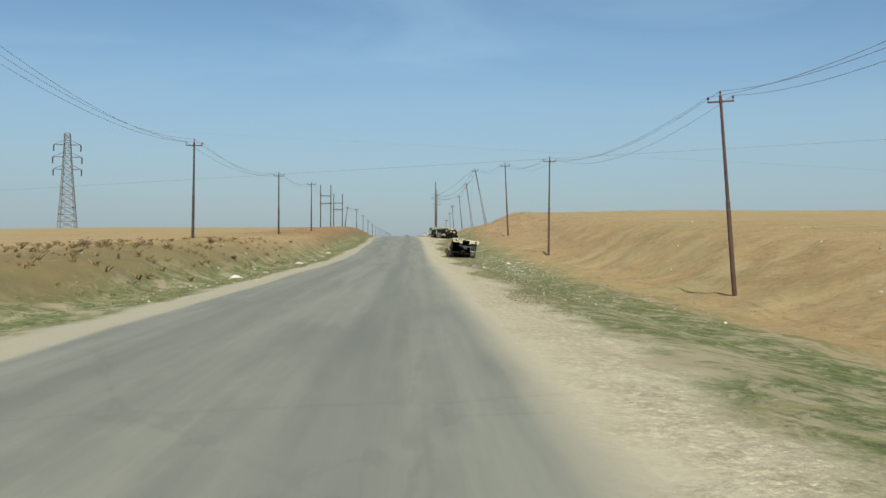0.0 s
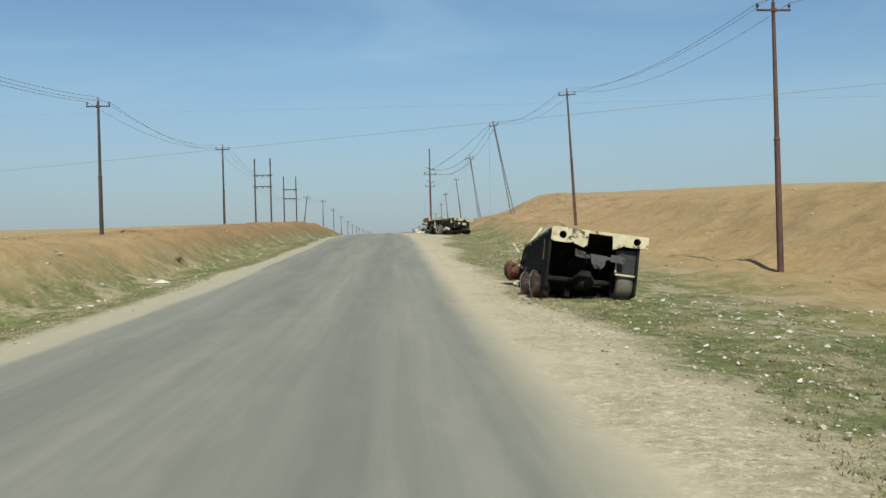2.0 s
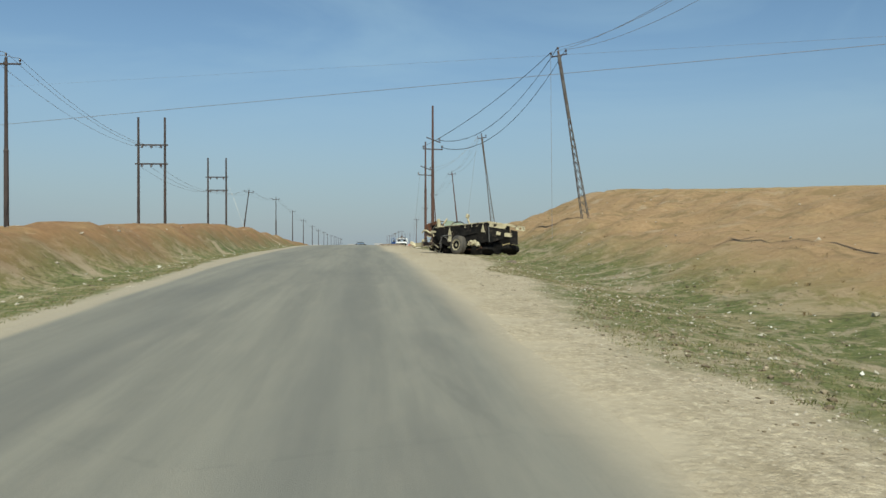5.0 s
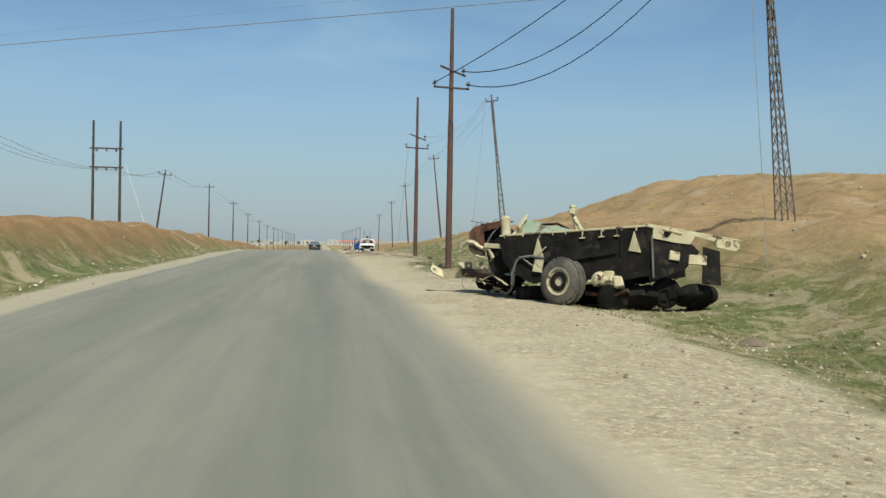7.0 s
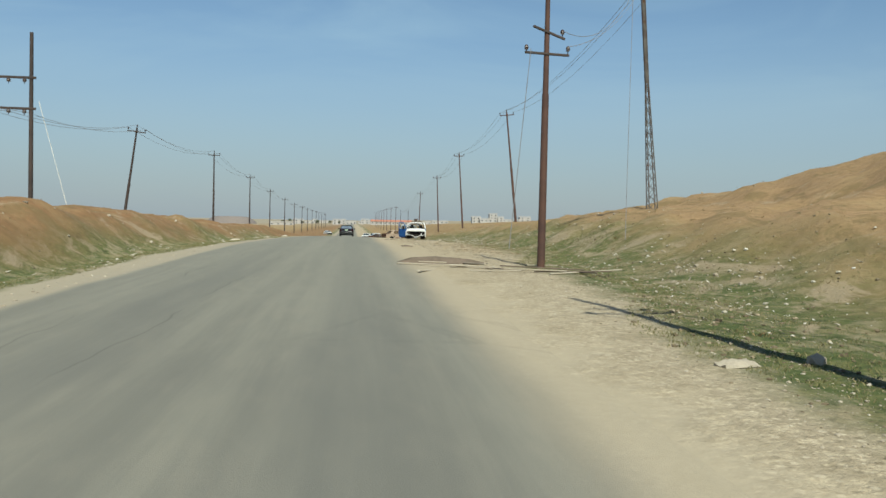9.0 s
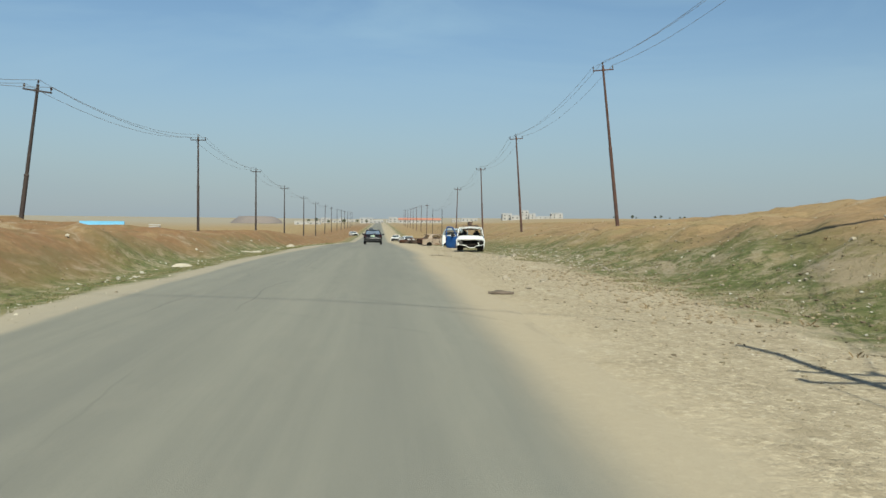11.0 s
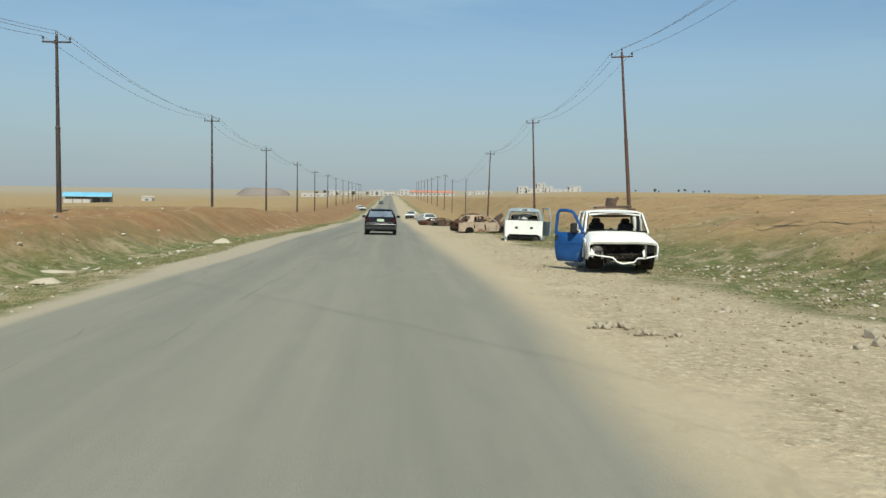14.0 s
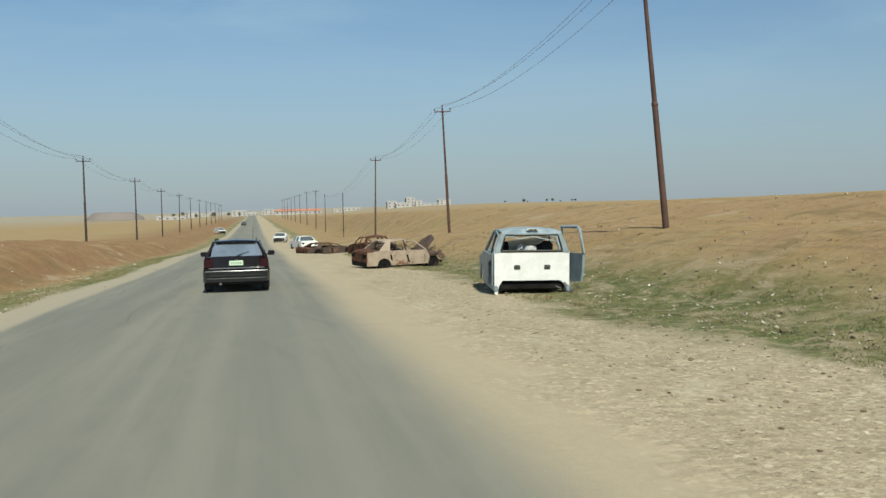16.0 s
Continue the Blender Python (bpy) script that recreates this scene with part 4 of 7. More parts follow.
barn = thing("barn", pose(-127.5, 566, gz(-127.5, 566) - 0.3, 0, 0, 14), "long open barn with a sky-blue sheet roof in the field", "barn")
part("roof", Shape().loft([[(-9.6, -4.6, 2.9), (9.6, -4.6, 2.9), (9.6, 4.6, 2.9), (-9.6, 4.6, 2.9)], [(-9.6, -0.15, 4.7), (9.6, -0.15, 4.7), (9.6, 0.15, 4.7), (-9.6, 0.15, 4.7)]]), M_blueroof, barn)
part("gable", Shape().slab([(9.64, -4.4, 2.85), (9.64, 4.4, 2.85), (9.64, 0, 4.6)], 0.06), M_window, barn, "dark open gable end")
part("back_wall", Shape().box((0, 4.2, 1.35), (18.8, 0.3, 2.7), b=0.03), M_plaster, barn)
part("front_wall", Shape().box((-4.0, -4.2, 0.9), (10.5, 0.25, 1.8), b=0.03), M_plaster, barn)
for i in range(6):
    part("post", Shape().box((-9.2 + 3.68 * i, -4.35, 1.35), (0.28, 0.28, 3.1), b=0.03), M_greymetal, barn)

tell = Shape()
rows = []
for k, (z, f) in enumerate(((-1, 1.12), (3, 1.0), (6.5, 0.84), (8.6, 0.70), (9.0, 0.4), (9.0, 0.05))):
    rows.append([(27 * f * math.cos(a) * (1 + 0.05 * math.sin(3 * a + k)), 15 * f * math.sin(a), z * 0.82) for a in (2 * math.pi * i / 32 for i in range(32))])
tell.loft(rows)
ob = part("earth_mound", tell, M_tell)
ob.matrix_world = pose(-142, 1150, -4.8)
tagged(ob, "flat-topped dark earth mound on the horizon", "mound")


def far_tree(x, y, z, h, seed):
    """A small far tree: trunk, limbs and a ragged crown of leaf clumps."""
    r = random.Random(seed)
    root = thing("tree", pose(x, y, z), "small dusty dark-green tree on the skyline", "tree", "skyline trees")
    trunk = Shape().tube((0, 0, -0.3), (0, 0, h * 0.45), 0.16, 0.10, 6)
    for i in range(4):
        a = i * 1.6 + r.random()
        trunk.tube((0, 0, h * 0.38), (math.cos(a) * h * 0.22, math.sin(a) * h * 0.22, h * 0.68), 0.08, 0.03, 5)
    part("trunk", trunk, M_bark, root)
    crown = Shape()
    for i in range(90):
        a, e, q = r.uniform(0, 6.28), r.uniform(-0.7, 1.3), r.uniform(0.4, 1.0)
        c = Vector((math.cos(a) * math.cos(e) * q * h * 0.36, math.sin(a) * math.cos(e) * q * h * 0.36, h * 0.66 + math.sin(e) * q * h * 0.33))
        crown.rock(c, h * r.uniform(0.035, 0.085), r, 0.7)
    part("crown", crown, M_leaf, root, smooth=False)


for i in range(9):
    x = 238 + 10 * i + rng.uniform(-6, 6)
    far_tree(x, 1000 + rng.uniform(-40, 40), gz(x, 1000) - 0.2, rng.uniform(2.5, 4.6), i)
for i in range(8):
    x = rng.uniform(-70, -12)
    far_tree(x, 1000 + rng.uniform(-60, 200), gz(x, 1050) - 0.3, rng.uniform(3.5, 6.5), 40 + i)


# ---- vehicles ----
def wheel(root, at, r, w, rim_material, axis=(1, 0, 0), lugs=True, rim_r=0.55):
    """Tyre with rounded shoulders and tread blocks, and a dished rim; axis points outwards."""
    axis = -Vector(axis)
    hub = part("wheel", Shape().lathe(at, axis, ((-w * 0.5, r * 0.6), (-w * 0.5, r * 0.84), (-w * 0.42, r * 0.95), (-w * 0.26, r), (w * 0.26, r), (w * 0.42, r * 0.95), (w * 0.5, r * 0.84), (w * 0.5, r * 0.6)), 30, False), M_tyre, root, "dusty grey rubber tyre")
    part("rim", Shape().lathe(at, axis, ((-w * 0.40, r * rim_r), (-w * 0.53, r * (rim_r + 0.06)), (-w * 0.50, r * (rim_r - 0.02)), (-w * 0.22, r * (rim_r - 0.08)), (-w * 0.16, r * 0.26), (-w * 0.34, r * 0.20), (-w * 0.36, 0.01), (w * 0.3, 0.01), (w * 0.3, r * rim_r)), 24), rim_material, hub)
    if lugs:
        q = Vector(axis).to_track_quat("Z", "Y")
        s = Shape()
        for i in range(26):
            a = 2 * math.pi * i / 26
            for side in (-1, 1):
                c = Vector(at) + q @ Vector((math.cos(a + 0.06 * side) * r, math.sin(a + 0.06 * side) * r, side * w * 0.25))
                d = q @ Vector((math.cos(a), math.sin(a), 0))
                s.box(c, (w * 0.36, 0.055, 0.05) if abs(axis[0]) > 0.7 else (0.055, w * 0.36, 0.05), [math.degrees(v) for v in d.to_track_quat("Z", "X").to_euler()], 0.006)
        tagged(part("tread", s, M_tyre, hub), kind="stuff")
    return hub


def scrap(rng, n, box_a, box_b, size, tubes=True, fat=0.5):
    """A tangle of bent strips and rods inside a box."""
    s = Shape()
    for _ in range(n):
        p = Vector([rng.uniform(a, b) for a, b in zip(box_a, box_b)])
        d = Vector((rng.uniform(-1, 1), rng.uniform(-1, 1), rng.uniform(-0.5, 0.6))).normalized() * rng.uniform(0.3, 1.0) * size
        if tubes and rng.random() < 0.55:
            s.pipe([p, p + d * 0.5 + Vector((0, 0, rng.uniform(-0.06, 0.08))), p + d], rng.uniform(0.012, 0.03) * (0.5 + fat * 0.5), 5)
        else:
            s.box(p + d * 0.5, (d.length, rng.uniform(0.04, 0.14) * fat, 0.014), (rng.uniform(-60, 60), rng.uniform(-50, 50), math.degrees(math.atan2(d.y, d.x))), 0.004)
    return s


def ragged_strip(s, pts, width, thick, seed):
    """A torn, bent strip of sheet metal through the points, uneven in width."""
    r = random.Random(seed)
    fine = []
    for a, b in zip(pts[:-1], pts[1:]):
        fine += [Vector(a).lerp(Vector(b), k / 3) for k in range(3)]
    fine.append(Vector(pts[-1]))
    rows = []
    for i, c in enumerate(fine):
        d = (fine[min(i + 1, len(fine) - 1)] - fine[max(i - 1, 0)]).normalized()
        u = d.cross(Vector((1, 0.15, 0))).normalized() * width * r.uniform(0.3, 0.65)
        w = Vector((1, 0, 0)) * thick * r.uniform(0.5, 1.4)
        j = Vector((r.uniform(-1, 1), r.uniform(-1, 1), r.uniform(-1, 1))) * width * 0.12
        rows.append([c + u + j, c + w + j, c - u + j, c - w + j])
    return s.loft(rows)


def ring_plate(s, c, r_hole, half_w, half_h, y, thick=0.05, n=20):
    """A plate in the xz plane with a round hole."""
    outer, inner = [], []
    for i in range(n):
        a = 2 * math.pi * (i + 0.5) / n
        k = min(half_w / max(abs(math.cos(a)), 1e-6), half_h / max(abs(math.sin(a)), 1e-6))
        outer.append((math.cos(a) * k, math.sin(a) * k))
        inner.append((math.cos(a) * r_hole, math.sin(a) * r_hole))
    vs = []
    for yy in (y - thick / 2, y + thick / 2):
        vs += [(c[0] + p[0], yy, c[1] + p[1]) for p in outer] + [(c[0] + p[0], yy, c[1] + p[1]) for p in inner]
    fs = []
    for i in range(n):
        j = (i + 1) % n
        fs += [(i, j, n + j, n + i), (2 * n + j, 2 * n + i, 3 * n + i, 3 * n + j), (n + i, n + j, 3 * n + j, 3 * n + i), (j, i, 2 * n + i, 2 * n + j)]
    return s.add(vs, fs)


def army_hull(root, y0, length, width, floor, top, seed, cx=0.0, arch=(0.27, 0.52, 0.62), rail=None, cut=(), sill=(0.2, 0.12), toe=0.06):
    """The burnt tub of a wide army truck: sides, deck, floor pan and cross members. y forward, its rear at y0."""
    w = width / 2
    at = lambda f: y0 + length * f  # noqa: E731
    for s in (-1, 1):
        u = cx + s * w
        a0, a1, ah = arch
        side = Shape().slab([(u, at(0), floor + sill[0]), (u, at(a0 - 0.1), floor + sill[1]), (u, at(a0), floor + ah), (u, at(a1), floor + ah), (u, at(a1 + 0.1), floor + toe), *([(u, at(f), floor + h) for f, h in cut] if cut else ((u, at(1), floor + 0.06),)), (u, at(1), top - 0.06), (u, at(0.5), top - 0.02), (u, at(0), top - 0.03)], 0.05).dent(0.03, 1.3, seed)
        part("side_panel", side, M_burnt, root)
        part("side_rail", Shape().box((u + s * 0.01, at(0.5), top), (0.08, length, 0.05), b=0.012).dent(0.02, 2, seed), rail or M_tan, root, "scorched edge rail")
        for i in range(9):
            part("latch", Shape().box((u + s * 0.05, at(0.06 + 0.11 * i + 0.02 * math.sin(5.0 * i)), top - 0.04), (0.025, 0.03, 0.06 if i % 3 else 0.12), b=0.006), (M_brownhulk if i % 2 else rail) if rail else M_tan, root)
        for f in (0.16, 0.33, 0.82) if rail is None else ():
            part("side_rib", Shape().box((u + s * 0.035, at(f), top - 0.35), (0.03, 0.05, 0.55), (0, 0, 0), 0.008).dent(0.015, 3, f), M_burnt, root)
    across = (-1.0, -0.5, 0.0, 0.5, 1.0)
    deck = Shape().loft([[(cx + w * u, at(i / 9), top - 0.015) for u in across] + [(cx + w * u, at(i / 9), top - 0.045) for u in reversed(across)] for i in range(10)])
    part("deck", deck.dent(0.05, 1.1, seed), M_burnt, root)
    part("floor_pan", Shape().box((cx, at(0.64), floor + 0.35), (width * 0.6, length * 0.66, 0.34), b=0.04).dent(0.03, 1.5, seed), M_burnt, root)
    for s in (-1, 1):
        part("frame_rail", Shape().box((cx + s * 0.38, at(0.5) + 0.62, floor + 0.15), (0.11, length - 0.25, 0.2), b=0.015), M_burnt, root)
    part("rear_wall", Shape().box((cx, at(0) + 1.2, (floor + top) / 2 + 0.1), (width * 0.94, 0.05, (top - floor) * 0.85), b=0.01), M_burnt, root)


def wreck_one():
    """Burnt army truck on the near verge, rear towards the traffic."""
    rng = random.Random(3)
    root = thing("army_truck_wreck", pose(5.30, 66.4, -1.585, -6.6, 8.4, -1.4) @ Matrix.Scale(1.08, 4), "burnt-out army truck hull with a cream rear beam on the verge", "wrecked truck", "roadside wrecks")
    W, top = 2.06, 1.40
    # black hull sides run to the ground, filling in the shade beneath
    army_hull(root, 0.0, 4.2, W, -0.14, top, 1.0, -0.09, (0.3, 0.5, 0.3), M_greymetal, ((0.82, 0.1), (0.86, 0.42), (0.97, 0.62)))
    # the cream rear beam, cut through in the middle, with round lamp holes
    beam = Shape()
    ring_plate(beam, (-0.86, top - 0.12), 0.085, 0.26, 0.17, -0.04)
    beam.slab([(-0.60, -0.04, top + 0.05), (-0.60, -0.04, top - 0.29), (-0.36, -0.04, top - 0.36), (-0.28, -0.04, top - 0.30), (-0.26, -0.04, top - 0.02), (0.30, -0.04, top - 0.02), (0.34, -0.04, top + 0.03)], 0.05)
    beam.slab([(0.34, -0.04, top + 0.03), (0.30, -0.04, top - 0.02), (0.32, -0.04, top - 0.34), (0.52, -0.04, top - 0.26), (0.60, -0.04, top - 0.20), (0.60, -0.04, top + 0.03)], 0.05)
    ring_plate(beam, (0.87, top - 0.10), 0.085, 0.27, 0.14, -0.04)
    beam.box((0, 0.04, top + 0.03), (2.2, 0.18, 0.035), b=0.01)
    rb = part("rear_beam", beam.dent(0.012, 3, 2), M_tan, root, "cream rear beam with round lamp holes")
    for x, z in ((-0.86, top - 0.12), (0.87, top - 0.10)):
        part("lamp_socket", Shape().lathe((x, -0.02, z), (0, 1, 0), ((-0.03, 0.088), (0.0, 0.093), (0.16, 0.085), (0.16, 0.02)), 16, False), M_burnt, rb)
    part("reflector", Shape().lathe((-1.05, -0.075, top - 0.1), (0, 1, 0), ((0, 0.01), (0, 0.045), (0.02, 0.045)), 12), M_beige, rb)
    tow = Shape().box((0.02, -0.02, top - 0.56), (1.0, 0.08, 0.09), b=0.015).slab([(-0.2, -0.08, top - 0.50), (0.2, -0.08, top - 0.50), (0.16, -0.08, top - 0.74), (0.08, -0.08, top - 0.82), (-0.06, -0.08, top - 0.82), (-0.15, -0.08, top - 0.72)], 0.05).lathe((0.02, -0.13, top - 0.74), (0, 1, 0), ((-0.03, 0.02), (-0.02, 0.05), (0.03, 0.055)), 12).slab([(-0.55, -0.06, top - 0.42), (-0.30, -0.06, top - 0.48), (-0.26, -0.06, top - 0.62), (-0.54, -0.06, top - 0.58)], 0.05).slab([(0.30, -0.06, top - 0.46), (0.50, -0.06, top - 0.46), (0.62, -0.06, top - 0.52), (0.62, -0.06, top - 0.64), (0.28, -0.06, top - 0.62)], 0.05).dent(0.015, 4, 2)
    part("tow_hitch", tow, M_steel, root, "grey steel tow hitch")
    part("mud_flap", Shape().slab([(0.45, 0.10, top - 0.32), (0.93, 0.10, top - 0.28), (0.93, 0.12, 0.52), (0.47, 0.12, 0.50)], 0.025), M_black, root)
    part("bumper_strip", Shape().box((0.70, 0.06, 0.51), (0.48, 0.04, 0.045), b=0.008).slab([(0.44, 0.08, 0.9), (0.48, 0.08, 0.9), (0.48, 0.08, 0.56), (0.45, 0.08, 0.56)], 0.02), M_tan, root)
    wheel(root, (0.73, 0.50, 0.33), 0.40, 0.40, M_burnt, (1, 0, 0), False)
    part("axle", Shape().tube((-1.0, 0.7, 0.30), (0.9, 0.7, 0.34), 0.07, 0.07, 10).lathe((-0.15, 0.7, 0.34), (1, 0, 0), ((-0.26, 0.08), (-0.14, 0.24), (0.14, 0.24), (0.26, 0.08)), 18), M_burnt, root)
    part("cross_member", Shape().box((-0.1, 1.0, 0.30), (1.5, 0.12, 0.16), b=0.02).box((-0.45, 1.0, 0.62), (0.10, 0.1, 0.5), b=0.02).box((0.3, 1.0, 0.62), (0.10, 0.1, 0.5), b=0.02).box((-0.98, 0.75, 0.3), (0.1, 0.1, 0.5), (0, 4, 0), 0.02), M_burnt, root)
    # two brake drums turned outwards, each with a pale flange at its outer end
    spin = Vector((1.0, -0.55, 0.12)).normalized()
    for x, y, r in ((-1.16, 1.86, 0.36), (-1.07, 0.98, 0.34)):
        hub = Vector((x, y, 0.15))
        drum = part("brake_drum", Shape().lathe(hub, spin, ((-0.20, 0.05), (-0.20, r * 0.86), (-0.17, r), (-0.15, r * 0.84), (-0.02, r * 0.74), (0.04, r * 0.76), (0.08, r * 0.86), (0.12, r * 0.84), (0.16, 0.1)), 24).dent(0.035, 3, y), M_drum, root, "rusty wheel drum")
        part("drum_rim", Shape().lathe(hub - spin * 0.18, spin, ((-0.012, r * 0.97), (-0.014, r * 1.05), (0.012, r * 1.05), (0.01, r * 0.97)), 24, False).dent(0.03, 3, y), M_greymetal, drum, "pale bent drum rim")
        part("brake_shoe", Shape().box(hub + Vector((0.04, -0.20, 0.10)), (0.10, 0.12, 0.16), (8, 0, -28), 0.02).dent(0.03, 4, y), M_burnt, drum)
    # black panel added between drum and engine, down to the ground
    part("dark_front_panel", Shape().slab([(-1.14, 2.5, -0.02), (-1.20, 3.4, -0.06), (-1.24, 4.3, 0.0), (-1.22, 4.7, 0.16), (-1.12, 4.62, 0.52), (-1.08, 4.3, 0.86), (-1.12, 3.6, 0.9), (-1.12, 2.5, 0.6)], 0.04).dent(0.09, 2.2, 3), M_burnt, root)
    part("door_remnant", Shape().slab([(-1.16, 3.55, 0.95), (-1.18, 4.3, 0.9), (-1.15, 4.28, 1.30), (-1.13, 3.6, 1.36)], 0.03).dent(0.06, 2.6, 6), M_burnt, root)
    part("marker_plate", Shape().slab([(-1.17, 0.52, 1.18), (-1.17, 0.57, 1.20), (-1.17, 0.62, 0.72), (-1.17, 0.50, 0.72)], 0.02).dent(0.01, 4, 1), M_brownhulk, root)
    # deck load and the torn front
    part("roof_panel", Shape().slab([(-1.02, 2.6, top + 0.03), (-1.0, 3.7, top + 0.06), (-0.62, 4.15, top + 0.60), (-0.2, 4.05, top + 0.62), (0.0, 3.7, top + 0.54), (0.5, 2.6, top + 0.16)], 0.025).dent(0.05, 2.2, 4), M_green, root, "crumpled pale green roof panel")
    part("roof_flap", Shape().slab([(-1.0, 3.75, top + 0.05), (-0.66, 4.2, top + 0.48), (-0.35, 4.3, top + 0.18), (-0.7, 4.05, top + 0.0)], 0.02).dent(0.04, 3, 2), M_greymetal, root)
    part("roof_strut", Shape().tube((-1.12, 4.02, top - 0.05), (-0.72, 4.22, top + 0.58), 0.055, 0.05, 10), M_tan, root, "cream roof strut")
    part("engine_block", Shape().lathe((-1.20, 4.80, 0.80), (0.45, -0.88, 0.1), ((-0.32, 0.12), (-0.30, 0.28), (-0.26, 0.32), (-0.05, 0.33), (0.0, 0.29), (0.14, 0.28), (0.24, 0.2), (0.27, 0.08)), 14).box((-0.92, 4.75, 0.88), (0.4, 0.4, 0.3), (8, 12, 20), 0.05).box((-1.05, 4.6, 1.1), (0.12, 0.3, 0.1), (20, 0, 10), 0.02).dent(0.06, 3.0, 6), M_rust, root, "rusty engine block")
    part("port_pipe", Shape().lathe((-1.22, 4.55, 0.74), (-0.25, -0.95, 0.05), ((-0.1, 0.085), (0.07, 0.09), (0.075, 0.06), (-0.06, 0.055)), 14, False), M_brownhulk, root)
    part("torn_fender", Shape().slab([(-1.14, 3.4, 0.0), (-1.24, 4.3, 0.06), (-1.3, 4.75, 0.25), (-1.1, 4.7, 0.5), (-0.95, 4.5, 0.75), (-1.05, 3.6, 0.6)], 0.03).dent(0.08, 2, 7), M_burnt, root)
    part("front_member", Shape().box((-0.6, 4.55, 0.42), (1.1, 0.3, 0.5), (0, 6, 8), 0.05).dent(0.06, 3, 1), M_burnt, root)
    part("cream_shard", Shape().slab([(-1.34, 4.42, 0.34), (-1.18, 4.38, 0.28), (-1.10, 4.4, 0.48), (-1.24, 4.45, 0.46)], 0.02).slab([(-1.14, 4.2, 0.3), (-1.06, 4.15, 0.34), (-1.0, 4.2, 0.64), (-1.05, 4.25, 0.62)], 0.02).dent(0.03, 3, 2), M_tan, root)
    tagged(part("scrap_tangle", scrap(rng, 60, (-1.2, 4.15, 0.3), (0.1, 4.75, 1.2), 0.3), M_brownhulk, root), kind="stuff")
    tagged(part("strut_tangle", scrap(rng, 60, (-1.26, 4.22, 0.80), (-0.75, 4.72, 1.45), 0.36), M_tan, root), kind="stuff")
    part("hanging_wire", Shape().pipe([(-1.16, 3.3, 0.75), (-1.2, 3.4, 0.6), (-1.18, 3.5, 0.45), (-1.2, 3.45, 0.2)], 0.012, 5), M_galv, root)


def wreck_two():
    """Burnt army truck turned across the shoulder, with one wheel left."""
    rng = random.Random(8)
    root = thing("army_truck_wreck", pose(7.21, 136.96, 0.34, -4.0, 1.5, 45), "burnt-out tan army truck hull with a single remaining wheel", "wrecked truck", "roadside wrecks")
    W, top = 2.12, 1.68
    army_hull(root, -0.5, 3.75, W, -0.06, top, 5.0, 0.0, (0.42, 0.66, 0.62), None, ((0.80, 0.62), (0.86, 0.74), (0.91, 0.86), (0.97, 1.12)), (0.66, 0.5), 0.56)
    for y in (2.17, -0.22):
        part("gusset", Shape().slab([(-1.10, y, top - 0.10), (-1.10, y + 0.14, top - 0.52), (-1.10, y - 0.13, top - 0.58)], 0.03).dent(0.01, 3, y), M_tan, root, "triangular cream gusset plate")
    for y in (1.02, 0.55, 0.18):
        part("hook", Shape().tube((-1.11, y, top - 0.02), (-1.12, y, top - 0.17), 0.014, 0.012, 6).box((-1.12, y, top - 0.18), (0.03, 0.14, 0.035), (0, 0, 0), 0.008), M_tan, root, "cream hook under the rail")
    part("hull_fold", Shape().slab([(-1.09, 2.0, 1.25), (-1.10, 0.3, 1.32), (-1.12, 0.2, 1.10), (-1.13, 1.2, 1.02), (-1.11, 2.0, 1.0)], 0.03).dent(0.05, 2.2, 7), M_burnt, root)
    part("gusset_foot", Shape().slab([(-1.12, 2.25, top - 0.60), (-1.12, 2.02, top - 0.58), (-1.14, 2.08, top - 0.92), (-1.14, 2.32, top - 0.88)], 0.03), M_tan, root)
    part("stay_rod", Shape().tube((-1.12, 1.95, top - 0.32), (-1.14, 2.25, top - 0.58), 0.015, 0.015, 6), M_tan, root)
    wheel(root, (-1.20, 1.50, 0.53), 0.53, 0.36, M_tan, (-0.98, 0.14, 0.08))
    # black ring over the rim puts the shade of its dish into colour
    part("hub_shade", Shape().lathe((-1.365, 1.52, 0.54), (-0.98, 0.14, 0.08), ((-0.02, 0.11), (0.004, 0.225), (0.008, 0.225), (0.01, 0.11)), 20, False), M_burnt, root)
    ax = part("axle_hub", Shape().lathe((-1.10, 0.62, 0.56), (1, 0.1, 0), ((-0.30, 0.05), (-0.28, 0.10), (-0.18, 0.11), (-0.14, 0.17), (0.05, 0.17), (0.12, 0.1), (0.5, 0.07)), 16).box((-1.08, 0.42, 0.60), (0.2, 0.26, 0.28), (10, 20, 0), 0.03).box((-1.06, 0.2, 0.48), (0.22, 0.2, 0.26), (-8, 10, 12), 0.03).tube((-1.1, 0.9, 0.5), (-1.1, 0.1, 0.42), 0.05, 0.04, 8).dent(0.04, 4, 2), M_tan, root, "tan axle stub with rusty housing")
    part("hub_cap", Shape().lathe((-1.38, 0.58, 0.58), (-1, 0.05, 0), ((0, 0.02), (0.01, 0.08), (-0.06, 0.09)), 14), M_rust, ax)
    part("leaf_spring", Shape().pipe([(-1.0, 0.0, 0.3), (-1.05, 0.4, 0.2), (-1.05, 1.0, 0.26)], 0.05, 6), M_rust, root)
    tread = ((-0.15, 0.16), (-0.16, 0.26), (-0.13, 0.34), (-0.06, 0.37), (0.06, 0.37), (0.13, 0.34), (0.16, 0.26), (0.15, 0.16))
